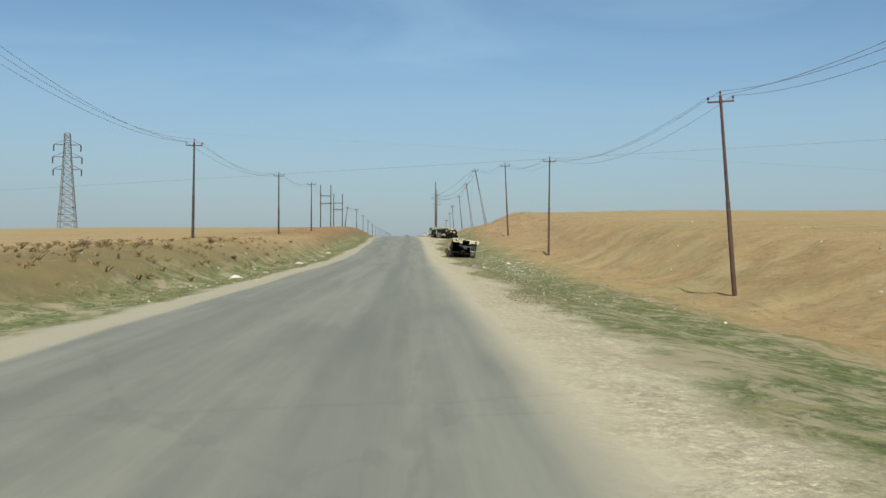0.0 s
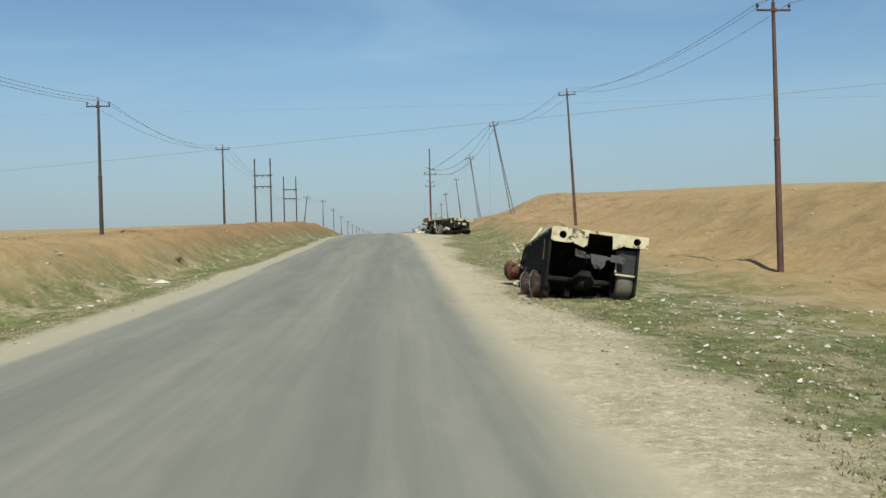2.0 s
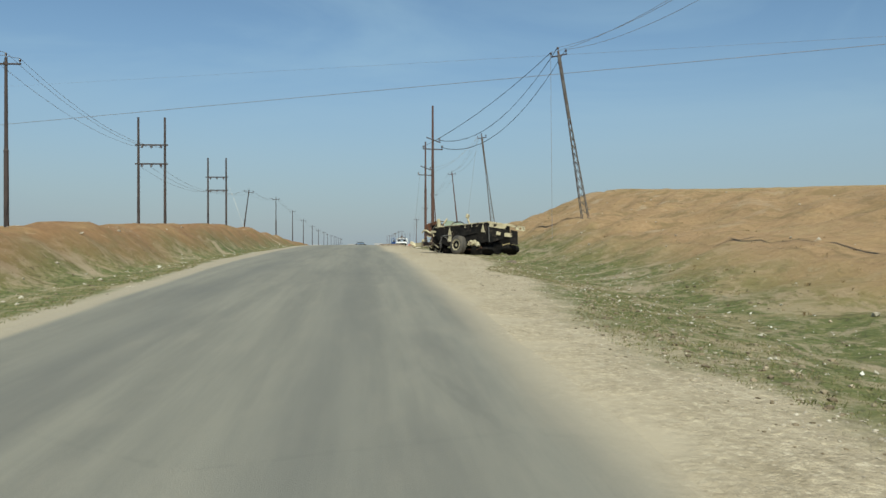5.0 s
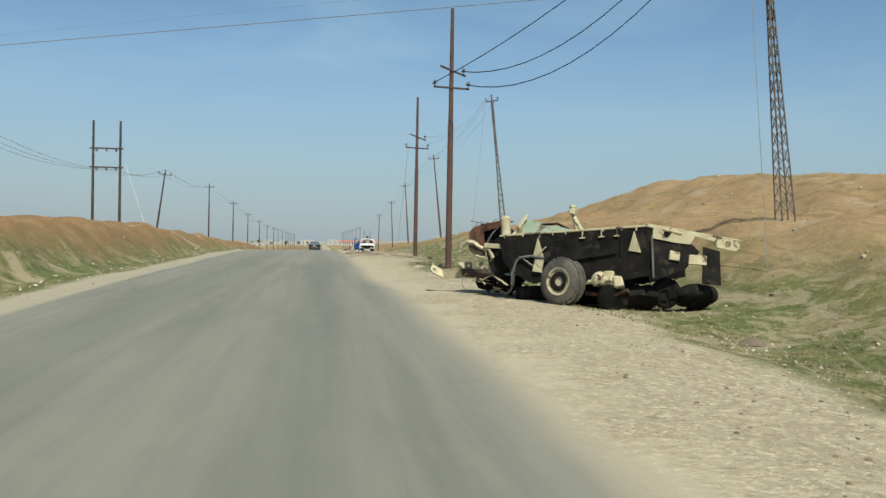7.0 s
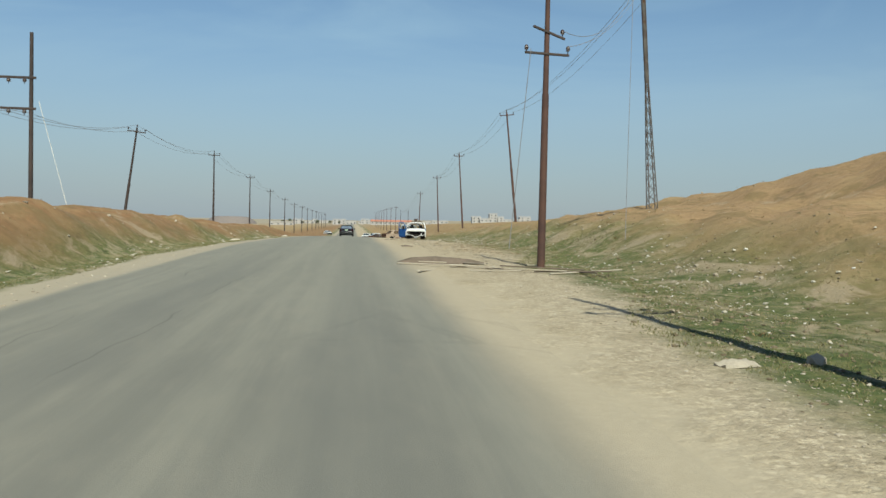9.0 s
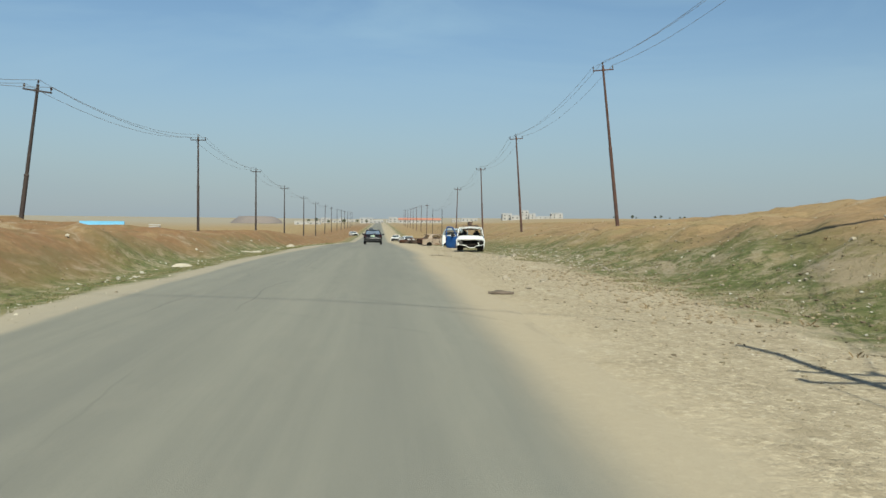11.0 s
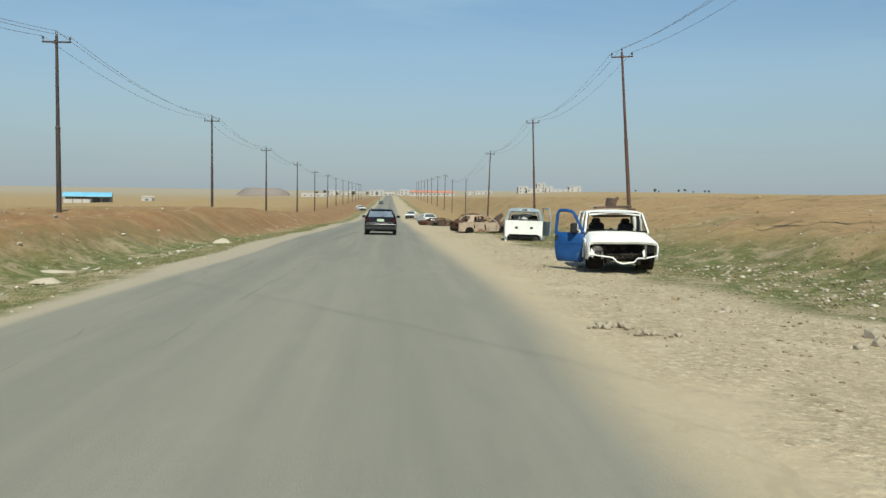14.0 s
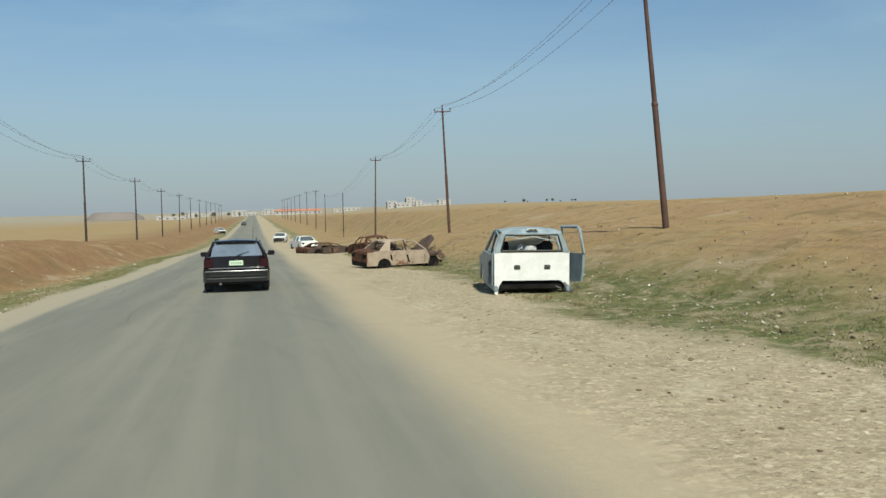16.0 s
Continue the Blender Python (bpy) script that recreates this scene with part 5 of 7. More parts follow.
    for at_, ax in (((-0.62, -0.15, 0.12), (0.5, 0.3, 0.8)), ((0.5, -1.05, 0.08), (0.2, 0.5, 0.8)), ((-0.9, 0.42, 0.16), (0.9, 0.2, 0.35))):
        part("collapsed_tyre", Shape().lathe(at_, ax, tread, 20).dent(0.07, 3.2, at_[0]), M_burnt, root)
    tagged(part("burnt_scrap", scrap(rng, 40, (-0.95, -0.9, 0.05), (0.6, 0.5, 0.45), 0.45), M_burnt, root), kind="stuff")
    part("rear_tyre", Shape().lathe((-0.30, -0.55, 0.22), (0.6, 0.75, 0.25), ((-0.13, 0.20), (-0.13, 0.28), (-0.08, 0.34), (0.08, 0.34), (0.13, 0.28), (0.13, 0.20)), 22), M_burnt, root)
    part("burnt_tyre", Shape().lathe((0.15, -0.95, 0.16), (0.3, 0.35, 0.85), ((-0.13, 0.20), (-0.13, 0.30), (-0.08, 0.36), (0.08, 0.36), (0.13, 0.30), (0.13, 0.20)), 22).dent(0.04, 3, 1), M_burnt, root)
    # cream rear beam torn off to the side, with round lamp holes
    s = Shape()
    ring_plate(s, (-0.55, 0.02), 0.075, 0.30, 0.15, 0.0)
    s.slab([(-0.25, 0, 0.15), (-0.25, 0, -0.13), (0.05, 0, -0.10), (0.12, 0, 0.10), (0.62, 0, 0.04), (0.62, 0, 0.13), (0.1, 0, 0.18)], 0.05)
    ring_plate(s, (0.90, 0.03), 0.075, 0.29, 0.11, 0.0)
    s.box((0.1, 0.05, 0.16), (2.2, 0.14, 0.03), b=0.008)
    tm = Matrix.Translation((-0.35, -1.15, 1.38)) @ Euler((radians(4), radians(10), radians(-42))).to_matrix().to_4x4()
    s.v = [tuple(tm @ Vector(p)) for p in s.v]
    part("tail_beam", s.dent(0.02, 3, 1), M_tan, root, "torn cream tail beam with lamp holes")
    part("tail_bracket", Shape().box((-0.62, -0.92, 1.02), (0.24, 0.06, 0.20), (0, 12, -40), 0.015).dent(0.02, 4, 1), M_tan, root)
    part("tail_bracket", Shape().box((-0.18, -1.25, 0.92), (0.42, 0.08, 0.22), (0, 6, -42), 0.015).dent(0.02, 4, 3), M_tan, root)
    part("mud_flap", Shape().slab([(-0.05, -1.35, 1.2), (0.25, -1.6, 1.1), (0.22, -1.62, 0.36), (-0.15, -1.32, 0.40)], 0.03).dent(0.02, 3, 1), M_burnt, root)
    part("side_plate", Shape().slab([(-1.06, -0.5, top - 0.03), (-0.45, -1.05, top - 0.22), (-0.15, -1.3, 1.1), (-0.40, -1.05, 0.72), (-1.06, -0.5, 0.5)], 0.04).dent(0.03, 2, 2), M_burnt, root)
    part("tail_rail", Shape().tube((-1.06, -0.5, top), (-0.5, -1.05, top - 0.18), 0.035, 0.035, 8), M_tan, root)
    part("flap_strap", Shape().box((-1.10, -0.62, 1.0), (0.03, 0.04, 0.9), b=0.008), M_greymetal, root)
    # roof remains and gun-ring frame
    part("roof_panel", Shape().slab([(-0.85, 2.75, top + 0.02), (-0.45, 2.9, top + 0.44), (-0.1, 2.75, top + 0.34), (0.25, 2.3, top + 0.16), (0.3, 1.7, top + 0.03), (-0.5, 1.9, top + 0.02)], 0.025).dent(0.05, 2.4, 9), M_green, root, "crumpled pale green roof panel")
    part("panel_frame", Shape().pipe([(-0.2, 2.6, top + 0.28), (0.1, 2.3, top + 0.30), (0.2, 2.0, top + 0.12)], 0.03, 7), M_burnt, root)
    fr = part("ring_frame", Shape().pipe([(0.05, 1.55, top), (0.25, 1.75, top + 0.14), (0.44, 2.0, top + 0.42), (0.46, 2.06, top + 0.60)], 0.055, 10), M_tan, root, "cream tube frame on the deck")
    part("frame_leg", Shape().tube((0.66, 2.05, top), (0.58, 2.12, top + 0.60), 0.05, 0.045, 10).box((0.74, 1.95, top + 0.06), (0.34, 0.14, 0.10), (0, 12, 10), 0.02), M_tan, fr)
    part("frame_head", Shape().box((0.52, 2.10, top + 0.62), (0.30, 0.16, 0.12), (0, -8, 20), 0.03).box((0.40, 2.02, top + 0.58), (0.16, 0.14, 0.16), (10, 20, 0), 0.02).dent(0.02, 5, 1), M_tan, fr)
    part("head_cap", Shape().lathe((0.46, 2.06, top + 0.70), (0.2, 0, 1), ((-0.05, 0.05), (0, 0.09), (0.05, 0.08), (0.07, 0.03)), 12).lathe((0.68, 2.12, top + 0.68), (0.3, -0.6, 0.5), ((-0.06, 0.05), (0.02, 0.07), (0.06, 0.03)), 10), M_tan, fr)
    part("door_post", Shape().tube((-0.72, 3.28, 1.28), (-0.71, 3.29, 2.12), 0.125, 0.115, 14).lathe((-0.71, 3.29, 2.12), (0, 0, 1), ((0, 0.115), (0.06, 0.09), (0.08, 0.03)), 14).box((-0.60, 3.25, 1.52), (0.18, 0.24, 0.3), (0, 12, 8), 0.04), M_tan, root, "cream upright post")
    part("windscreen_strut", Shape().tube((-0.9, 2.98, top - 0.02), (-0.53, 2.79, top + 0.5), 0.06, 0.045, 8), M_tan, root)
    # torn nose: radiator, straps, rails and the bent bumper
    part("radiator", Shape().slab([(-0.44, 4.52, 1.40), (-0.46, 4.55, 1.86), (-0.42, 4.46, 2.0), (-0.40, 4.18, 2.06), (-0.42, 4.14, 1.42)], 0.05).slab([(-0.40, 4.18, 2.06), (-0.38, 3.62, 2.10), (-0.38, 3.60, 1.96), (-0.41, 4.16, 1.90)], 0.05).slab([(-0.42, 4.22, 1.42), (-0.42, 4.22, 1.56), (-0.40, 3.6, 1.54), (-0.40, 3.6, 1.42)], 0.05).slab([(-0.44, 4.5, 1.88), (0.12, 4.5, 1.96), (0.12, 4.2, 2.06), (-0.40, 4.2, 2.06)], 0.04).dent(0.045, 4.0, 3), M_rust, root, "rusty radiator frame and fan shroud")
    # black box added behind the frame as the shade inside its opening
    part("dark_opening_box", Shape().box((-0.05, 3.92, 1.68), (0.4, 0.72, 0.62), (0, 4, 0), 0.06).dent(0.05, 3, 2), M_burnt, root)
    part("shroud", Shape().slab([(-0.40, 4.14, 2.04), (0.1, 4.1, 2.10), (0.1, 3.6, 2.12), (-0.36, 3.62, 2.10)], 0.03).slab([(-0.47, 4.50, 1.5), (-0.48, 4.3, 1.46), (-0.47, 4.32, 1.9), (-0.47, 4.42, 1.94)], 0.02).dent(0.06, 4, 5), M_brownhulk, root)
    part("shroud_rod", Shape().pipe([(-0.46, 4.05, 1.55), (-0.44, 3.9, 1.78), (-0.42, 3.72, 1.95)], 0.022, 6), M_greymetal, root)
    for k in range(9):
        y, h = 4.4 - 0.1 * k + rng.uniform(-0.04, 0.04), rng.uniform(0.03, 0.15)
        part("loose_wire", Shape().pipe([(-0.38, y, 2.0), (-0.36 + rng.uniform(-0.1, 0.1), y + rng.uniform(-0.08, 0.08), 2.06 + h * 0.6), (-0.34 + rng.uniform(-0.15, 0.15), y + rng.uniform(-0.2, 0.2), 2.04 + h)], 0.009, 5), M_brownhulk, root)
    part("torn_fender", ragged_strip(Shape(), [(-0.60, 4.72, 1.50), (-0.62, 4.62, 1.58), (-0.64, 4.48, 1.63), (-0.64, 4.28, 1.58), (-0.62, 4.10, 1.46), (-0.60, 3.96, 1.38)], 0.11, 0.05, 3), M_tan, root, "torn cream fender edge")
    part("fender_strap", ragged_strip(Shape(), [(-0.62, 4.02, 1.44), (-0.66, 3.88, 1.42), (-0.70, 3.76, 1.30), (-0.70, 3.70, 1.16)], 0.09, 0.03, 5), M_tan, root)
    part("fender_skin", Shape().slab([(-0.60, 4.52, 1.58), (-0.62, 4.28, 1.58), (-0.58, 3.98, 1.38), (-0.56, 4.0, 1.22), (-0.60, 4.3, 1.28), (-0.60, 4.45, 1.42)], 0.03).dent(0.04, 3, 3), M_brownhulk, root)
    part("skin_edge", ragged_strip(Shape(), [(-0.62, 4.28, 1.27), (-0.60, 4.12, 1.22), (-0.58, 4.02, 1.22)], 0.06, 0.02, 6), M_tan, root)
    part("sill_beam", Shape().box((-0.66, 3.70, 1.48), (0.07, 0.52, 0.12), (6, 0, 4), 0.015), M_tan, root)
    part("cowl_plate", Shape().slab([(-0.6, 3.95, 1.45), (-0.68, 3.45, 1.52), (-0.66, 3.42, 0.9), (-0.5, 3.9, 0.85)], 0.03).dent(0.04, 3, 4), M_burnt, root)
    for y, x, z in ((3.92, -0.52, 1.0), (3.78, -0.60, 0.98)):
        part("spring_leaf", Shape().slab([(x, y + 0.05, z + 0.18), (x, y - 0.05, z + 0.20), (x - 0.02, y - 0.06, z - 0.14), (x, y + 0.02, z - 0.20), (x + 0.01, y + 0.07, z - 0.06)], 0.03).dent(0.02, 4, y), M_tan, root)
    part("brake_disc", Shape().lathe((-0.72, 3.48, 0.98), (1, 0.3, 0.1), ((-0.05, 0.10), (-0.04, 0.26), (0.04, 0.26), (0.08, 0.1), (0.1, 0.02)), 20), M_burnt, root)
    part("nose_rail", Shape().box((-0.15, 4.35, 0.84), (0.14, 1.3, 0.22), (2, 0, 4), 0.02).dent(0.02, 4, 1), M_brownhulk, root)
    # black lumps added to stand for the shade under the nose
    part("burnt_mass", Shape().rock((0.1, 4.1, 0.55), 0.42, rng, 0.5).rock((-0.2, 3.6, 0.55), 0.4, rng, 0.6).rock((0.2, 4.5, 0.55), 0.3, rng, 0.5).dent(0.06, 4, 2), M_burnt, root)
    part("nose_rail", Shape().box((0.55, 4.3, 0.80), (0.14, 1.6, 0.22), (0, 0, -3), 0.02).box((0.2, 4.8, 0.80), (0.8, 0.12, 0.16), (0, 4, 0), 0.02), M_burnt, root)
    lug = Shape()
    ring_plate(lug, (0.08, 0.02), 0.035, 0.09, 0.10, 0.0, 0.04, 16)
    lug.slab([(-0.01, 0, 0.12), (-0.01, 0, -0.08), (-0.06, 0, -0.16), (-0.18, 0, -0.16), (-0.19, 0, 0.11)], 0.04)
    tm = Matrix.Translation((-0.13, 4.93, 1.03)) @ Euler((0, 0, radians(-45))).to_matrix().to_4x4()
    lug.v = [tuple(tm @ Vector(p)) for p in lug.v]
    part("tow_lug", lug, M_tan, root, "cream tow lug with a round hole")
    part("rail_lug", Shape().box((-0.18, 4.41, 1.02), (0.04, 0.10, 0.22), b=0.01), M_tan, root)
    part("front_bumper", Shape().slab([(-0.06, 5.02, 0.98), (-0.04, 5.02, 0.76), (-0.03, 5.26, 0.73), (-0.05, 5.70, 0.73), (-0.12, 5.72, 0.96), (-0.10, 5.35, 0.98)], 0.05).dent(0.02, 3, 4), M_tan, root, "bent cream bumper end")
    part("bumper_flap", Shape().slab([(-0.05, 5.70, 0.73), (-0.12, 5.72, 0.96), (-0.12, 6.05, 1.12), (-0.30, 5.98, 1.0), (-0.42, 5.80, 0.88)], 0.04).dent(0.02, 3, 2), M_tan, root)
    part("arch_tube", Shape().pipe([(-1.14, 2.0, 1.10), (-1.14, 2.35, 1.16), (-1.14, 2.65, 1.14), (-1.12, 2.80, 1.02), (-1.05, 2.88, 0.8), (-0.98, 2.96, 0.55), (-0.9, 3.1, 0.36), (-0.7, 3.35, 0.28)], 0.03, 8).dent(0.02, 5, 1), M_greymetal, root)
    part("arch_brace", Shape().pipe([(-1.13, 2.6, 1.12), (-1.13, 2.35, 0.95), (-1.12, 2.1, 0.82)], 0.018, 6), M_galv, root)
    part("arch_brace", Shape().pipe([(-1.15, 2.72, 1.10), (-1.18, 2.86, 0.8), (-1.08, 2.95, 0.5)], 0.02, 6), M_galv, root)
    for a, b, w in (((-0.88, 4.30, 0.66), (0.1, 4.0, 0.48), 0.08), ((-0.62, 4.12, 0.64), (-0.60, 3.72, 0.80), 0.15), ((-0.66, 3.72, 0.74), (-1.25, 2.95, 0.50), 0.06), ((-0.55, 3.5, 0.80), (-0.95, 2.9, 0.72), 0.13), ((-0.75, 4.25, 0.70), (-0.5, 3.95, 0.62), 0.03)):
        a, b = Vector(a), Vector(b)
        d = b - a
        part("bent_strip", Shape().box((a + b) / 2, (d.length, w, 0.02), (8, -math.degrees(math.asin(d.z / d.length)), math.degrees(math.atan2(d.y, d.x))), 0.004).dent(0.03, 3.5, a.x), M_tan, root)
    part("hanging_wire", Shape().pipe([(-0.62, 4.55, 0.85), (-0.74, 4.6, 0.72), (-0.76, 4.62, 0.55), (-0.72, 4.55, 0.42)], 0.010, 5), M_galv, root)
    tagged(part("scrap_tangle", scrap(rng, 60, (-0.35, 3.3, 0.35), (0.9, 4.7, 0.8), 0.3), M_burnt, root), kind="stuff")
    tagged(part("cream_scrap", scrap(rng, 9, (-0.8, 3.3, 0.38), (-0.3, 4.2, 0.6), 0.3, True, 0.35), M_tan, root), kind="stuff")


wreck_one()
wreck_two()


def arc_side(s, x, y0, y1, z0, z1, arches, thick, top=None):
    """A lower body side with wheel arches cut from its bottom edge."""
    pts = [(x, y0, z0)]
    for yc, r in sorted(arches):
        for k in range(9):
            a = math.pi - math.pi * k / 8
            pts.append((x, yc + r * math.cos(a), z0 + r * math.sin(a)))
    pts.append((x, y1, z0))
    pts += [(x, y, z) for y, z in (top or ((y1, z1), (y0, z1)))]
    return s.slab(pts, thick)


def pickup_one():
    """Stripped crew-cab pickup with an open blue door, its nose towards the traffic."""
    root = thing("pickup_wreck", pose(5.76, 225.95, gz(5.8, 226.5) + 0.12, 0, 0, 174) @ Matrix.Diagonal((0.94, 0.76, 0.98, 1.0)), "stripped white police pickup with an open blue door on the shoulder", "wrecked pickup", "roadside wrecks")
    w = 0.98
    # bonnet: one crowned panel that rolls over into both shoulders and the front lip
    us = (-1.0, -0.985, -0.94, -0.86, -0.7, -0.35, 0.0, 0.35, 0.7, 0.86, 0.94, 0.985, 1.0)
    fall = lambda u, q: q * (0.03 * u * u + 0.20 * max(0.0, (abs(u) - 0.80) / 0.20) ** 2.2)  # noqa: E731
    rows = []
    for y, z, k, q in ((0.92, 0.76, 0.985, 0.25), (0.955, 0.79, 0.99, 0.3), (0.95, 0.84, 0.99, 0.4), (0.86, 0.875, 1.0, 0.6), (0.45, 0.935, 1.0, 0.8), (-0.05, 0.985, 1.0, 1.0), (-0.62, 1.03, 0.985, 1.0)):
        rows.append([(w * k * u, y - 0.07 * abs(u) ** 4, z - fall(u, q)) for u in us] + [(w * k * u * 0.97, y - 0.07 * abs(u) ** 4 - 0.02, z - fall(u, q) - 0.03) for u in us[::-1]])
    part("bonnet", Shape().loft(rows).dent(0.014, 2.4, 1), M_white, root)
    for s in (-1, 1):
        f = Shape()
        arc_side(f, s * w, -0.68, 0.66, 0.30, 0.9, [(0.12, 0.45)], 0.04, ((0.80, 0.48), (0.84, 0.66), (0.66, 0.74), (-0.68, 0.84)))
        f.box((s * (w - 0.02), 0.86, 0.56), (0.035, 0.05, 0.40), (0, 0, -s * 18), 0.015)
        wing = part("front_wing", f.dent(0.02, 2, s), M_white, root)
        lip = [(s * (w + 0.015), 0.12 + 0.45 * math.cos(a), 0.30 + 0.45 * math.sin(a)) for a in (math.pi * k / 12 for k in range(13))]
        part("arch_lip", Shape().pipe(lip, 0.032, 7).dent(0.01, 4, s), M_white, wing)
        # black drum fills the arch, standing for the shade inside it
        part("arch_shade", Shape().lathe((s * 0.72, 0.15, 0.42), (1, 0, 0), ((-0.22, 0.42), (0.22, 0.42), (0.22, 0.38), (-0.2, 0.38), (-0.2, 0.02)), 18), M_burnt, root)
        part("wing_scuff", Shape().slab([(s * (w + 0.022), -0.62, 0.80), (s * (w + 0.022), -0.35, 0.80), (s * (w + 0.022), -0.42, 0.42), (s * (w + 0.022), -0.62, 0.36)], 0.008), M_greyblue, wing)
    # gaping nose: dark bay, support frame, buckled white lower bar
    part("engine_bay", Shape().box((0, 0.18, 0.52), (1.72, 0.85, 0.56), b=0.04), M_burnt, root)
    part("headlamp_panel", Shape().box((-0.78, 0.80, 0.58), (0.24, 0.06, 0.22), (0, 10, 8), 0.03).dent(0.03, 5, 1), M_burnt, root)
    part("headlamp_panel", Shape().box((0.76, 0.80, 0.56), (0.26, 0.06, 0.22), (0, -14, -10), 0.03).dent(0.03, 5, 2), M_greymetal, root)
    tagged(part("bay_scrap", scrap(random.Random(4), 26, (-0.85, 0.62, 0.3), (0.85, 0.86, 0.7), 0.25), M_burnt, root), kind="stuff")
    # black rod draws the shade line under the bonnet lip
    part("grille_shadow_frame", Shape().pipe([(-0.80, 0.84, 0.70), (-0.4, 0.90, 0.78), (0.0, 0.92, 0.79), (0.4, 0.90, 0.78), (0.80, 0.84, 0.70)], 0.016, 6), M_black, root)
    part("radiator_support", Shape().box((0.0, 0.78, 0.44), (1.2, 0.04, 0.05), (0, 1, 0), 0.01).box((-0.58, 0.80, 0.54), (0.05, 0.04, 0.30), (0, 4, 0), 0.01).box((0.56, 0.80, 0.54), (0.05, 0.04, 0.30), (0, -3, 0), 0.01), M_burnt, root)
    part("torn_corner", Shape().slab([(-0.63, 0.92, 0.50), (-0.58, 0.93, 0.60), (-0.54, 0.94, 0.54), (-0.56, 0.94, 0.40), (-0.61, 0.92, 0.38)], 0.02).dent(0.03, 5, 2), M_white, root)
    part("torn_corner", Shape().slab([(0.80, 0.88, 0.48), (0.90, 0.84, 0.60), (0.94, 0.80, 0.40), (0.86, 0.86, 0.34)], 0.02).dent(0.03, 5, 4), M_white, root)
    part("lamp_bracket", Shape().box((-0.62, 0.92, 0.52), (0.06, 0.05, 0.40), b=0.01), M_greymetal, root)
    part("lamp_bracket", Shape().box((0.60, 0.92, 0.46), (0.07, 0.05, 0.28), (0, 8, 0), 0.01), M_greymetal, root)
    bar = [(-0.95, 0.88, 0.42), (-0.62, 0.93, 0.36), (-0.42, 0.95, 0.36), (-0.30, 0.97, 0.24), (0.02, 0.98, 0.20), (0.16, 0.97, 0.24), (0.30, 0.96, 0.36), (0.62, 0.93, 0.40), (0.95, 0.88, 0.44)]
    part("lower_bar", Shape().pipe(bar, 0.021, 8).dent(0.012, 6, 1), M_white, root, "buckled white lower bar")
    for s in (-1, 1):
        part("frame_horn", Shape().box((s * 0.42, 0.72, 0.25), (0.12, 0.6, 0.16), b=0.02), M_burnt, root)
        # black drums added low down, where only dark shade lies
        part("low_shade_drum", Shape().lathe((s * 0.8, 0.12, 0.16), (1, 0, 0), ((-0.1, 0.1), (-0.1, 0.17), (0.1, 0.17), (0.1, 0.05)), 16), M_black, root)
    # cab
    z_belt, z_roof, y_a, y_r, wr = 1.03, 1.60, -1.22, -3.0, 0.83
    rows = []
    for y, dz, k in ((y_a + 0.05, -0.05, 0.98), (y_a - 0.1, 0.0, 1.0), (-2.1, 0.03, 1.0), (y_r + 0.1, 0.0, 1.0), (y_r - 0.06, -0.05, 0.97)):
        rows.append([(wr * k * u, y, z_roof + dz - 0.06 * u * u) for u in (-1, -0.5, 0, 0.5, 1)] + [(wr * k * u, y, z_roof + dz - 0.06 * u * u - 0.045) for u in (1, 0.5, 0, -0.5, -1)])
    part("cab_roof", Shape().loft(rows).dent(0.012, 1.7, 3), M_white, root)
    for s in (-1, 1):
        part("windscreen_pillar", Shape().tube((s * 0.93, -0.62, z_belt - 0.05), (s * 0.82, -1.22, z_roof - 0.07), 0.036, 0.03, 8), M_white, root)
        part("pillar_seal", Shape().tube((s * 0.895, -0.60, z_belt - 0.03), (s * 0.785, -1.19, z_roof - 0.08), 0.016, 0.014, 6), M_black, root)
        part("door_pillar", Shape().box((s * 0.88, -1.78, 0.75), (0.08, 0.12, 1.2), b=0.02).tube((s * 0.88, -1.78, 1.3), (s * 0.82, -1.8, z_roof - 0.06), 0.045, 0.035, 8), M_white, root)
        part("rear_pillar", Shape().tube((s * 0.93, -3.05, z_belt), (s * 0.81, -2.98, z_roof - 0.06), 0.06, 0.05, 8), M_white, root)
        part("sill", Shape().box((s * 0.93, -1.85, 0.20), (0.12, 2.5, 0.16), b=0.03), M_white, root)
    part("rear_door", Shape().slab([(-0.97, -1.86, 0.24), (-0.97, -2.9, 0.24), (-0.97, -2.98, 1.0), (-0.97, -1.86, 1.0)], 0.06), M_blue, root, "blue closed rear door")
    part("rear_door", Shape().slab([(0.97, -1.86, 0.24), (0.97, -2.9, 0.24), (0.97, -2.98, 1.0), (0.97, -1.86, 1.0)], 0.06), M_white, root, "white rear door skin")
    part("cab_back", Shape().box((0, -3.06, 0.62), (1.86, 0.06, 0.78), b=0.015), M_white, root)
    part("windscreen_frame", Shape().tube((-0.9, -0.64, z_belt), (0.9, -0.64, z_belt), 0.03, 0.03, 6).tube((-0.74, -1.2, z_roof - 0.08), (0.74, -1.2, z_roof - 0.08), 0.03, 0.03, 6), M_burnt, root)
    for ring in ([(-0.80, -1.5, z_belt - 0.02), (-0.80, -1.95, z_belt - 0.02), (-0.76, -1.9, z_roof - 0.12), (-0.76, -1.55, z_roof - 0.12)], [(-0.78, -2.6, z_belt), (-0.78, -3.0, z_belt), (-0.74, -2.95, z_roof - 0.12), (-0.74, -2.7, z_roof - 0.14)]):
        part("pillar_lining", Shape().slab(ring, 0.03).dent(0.03, 4, 3), M_greymetal, root, "torn grey pillar lining")
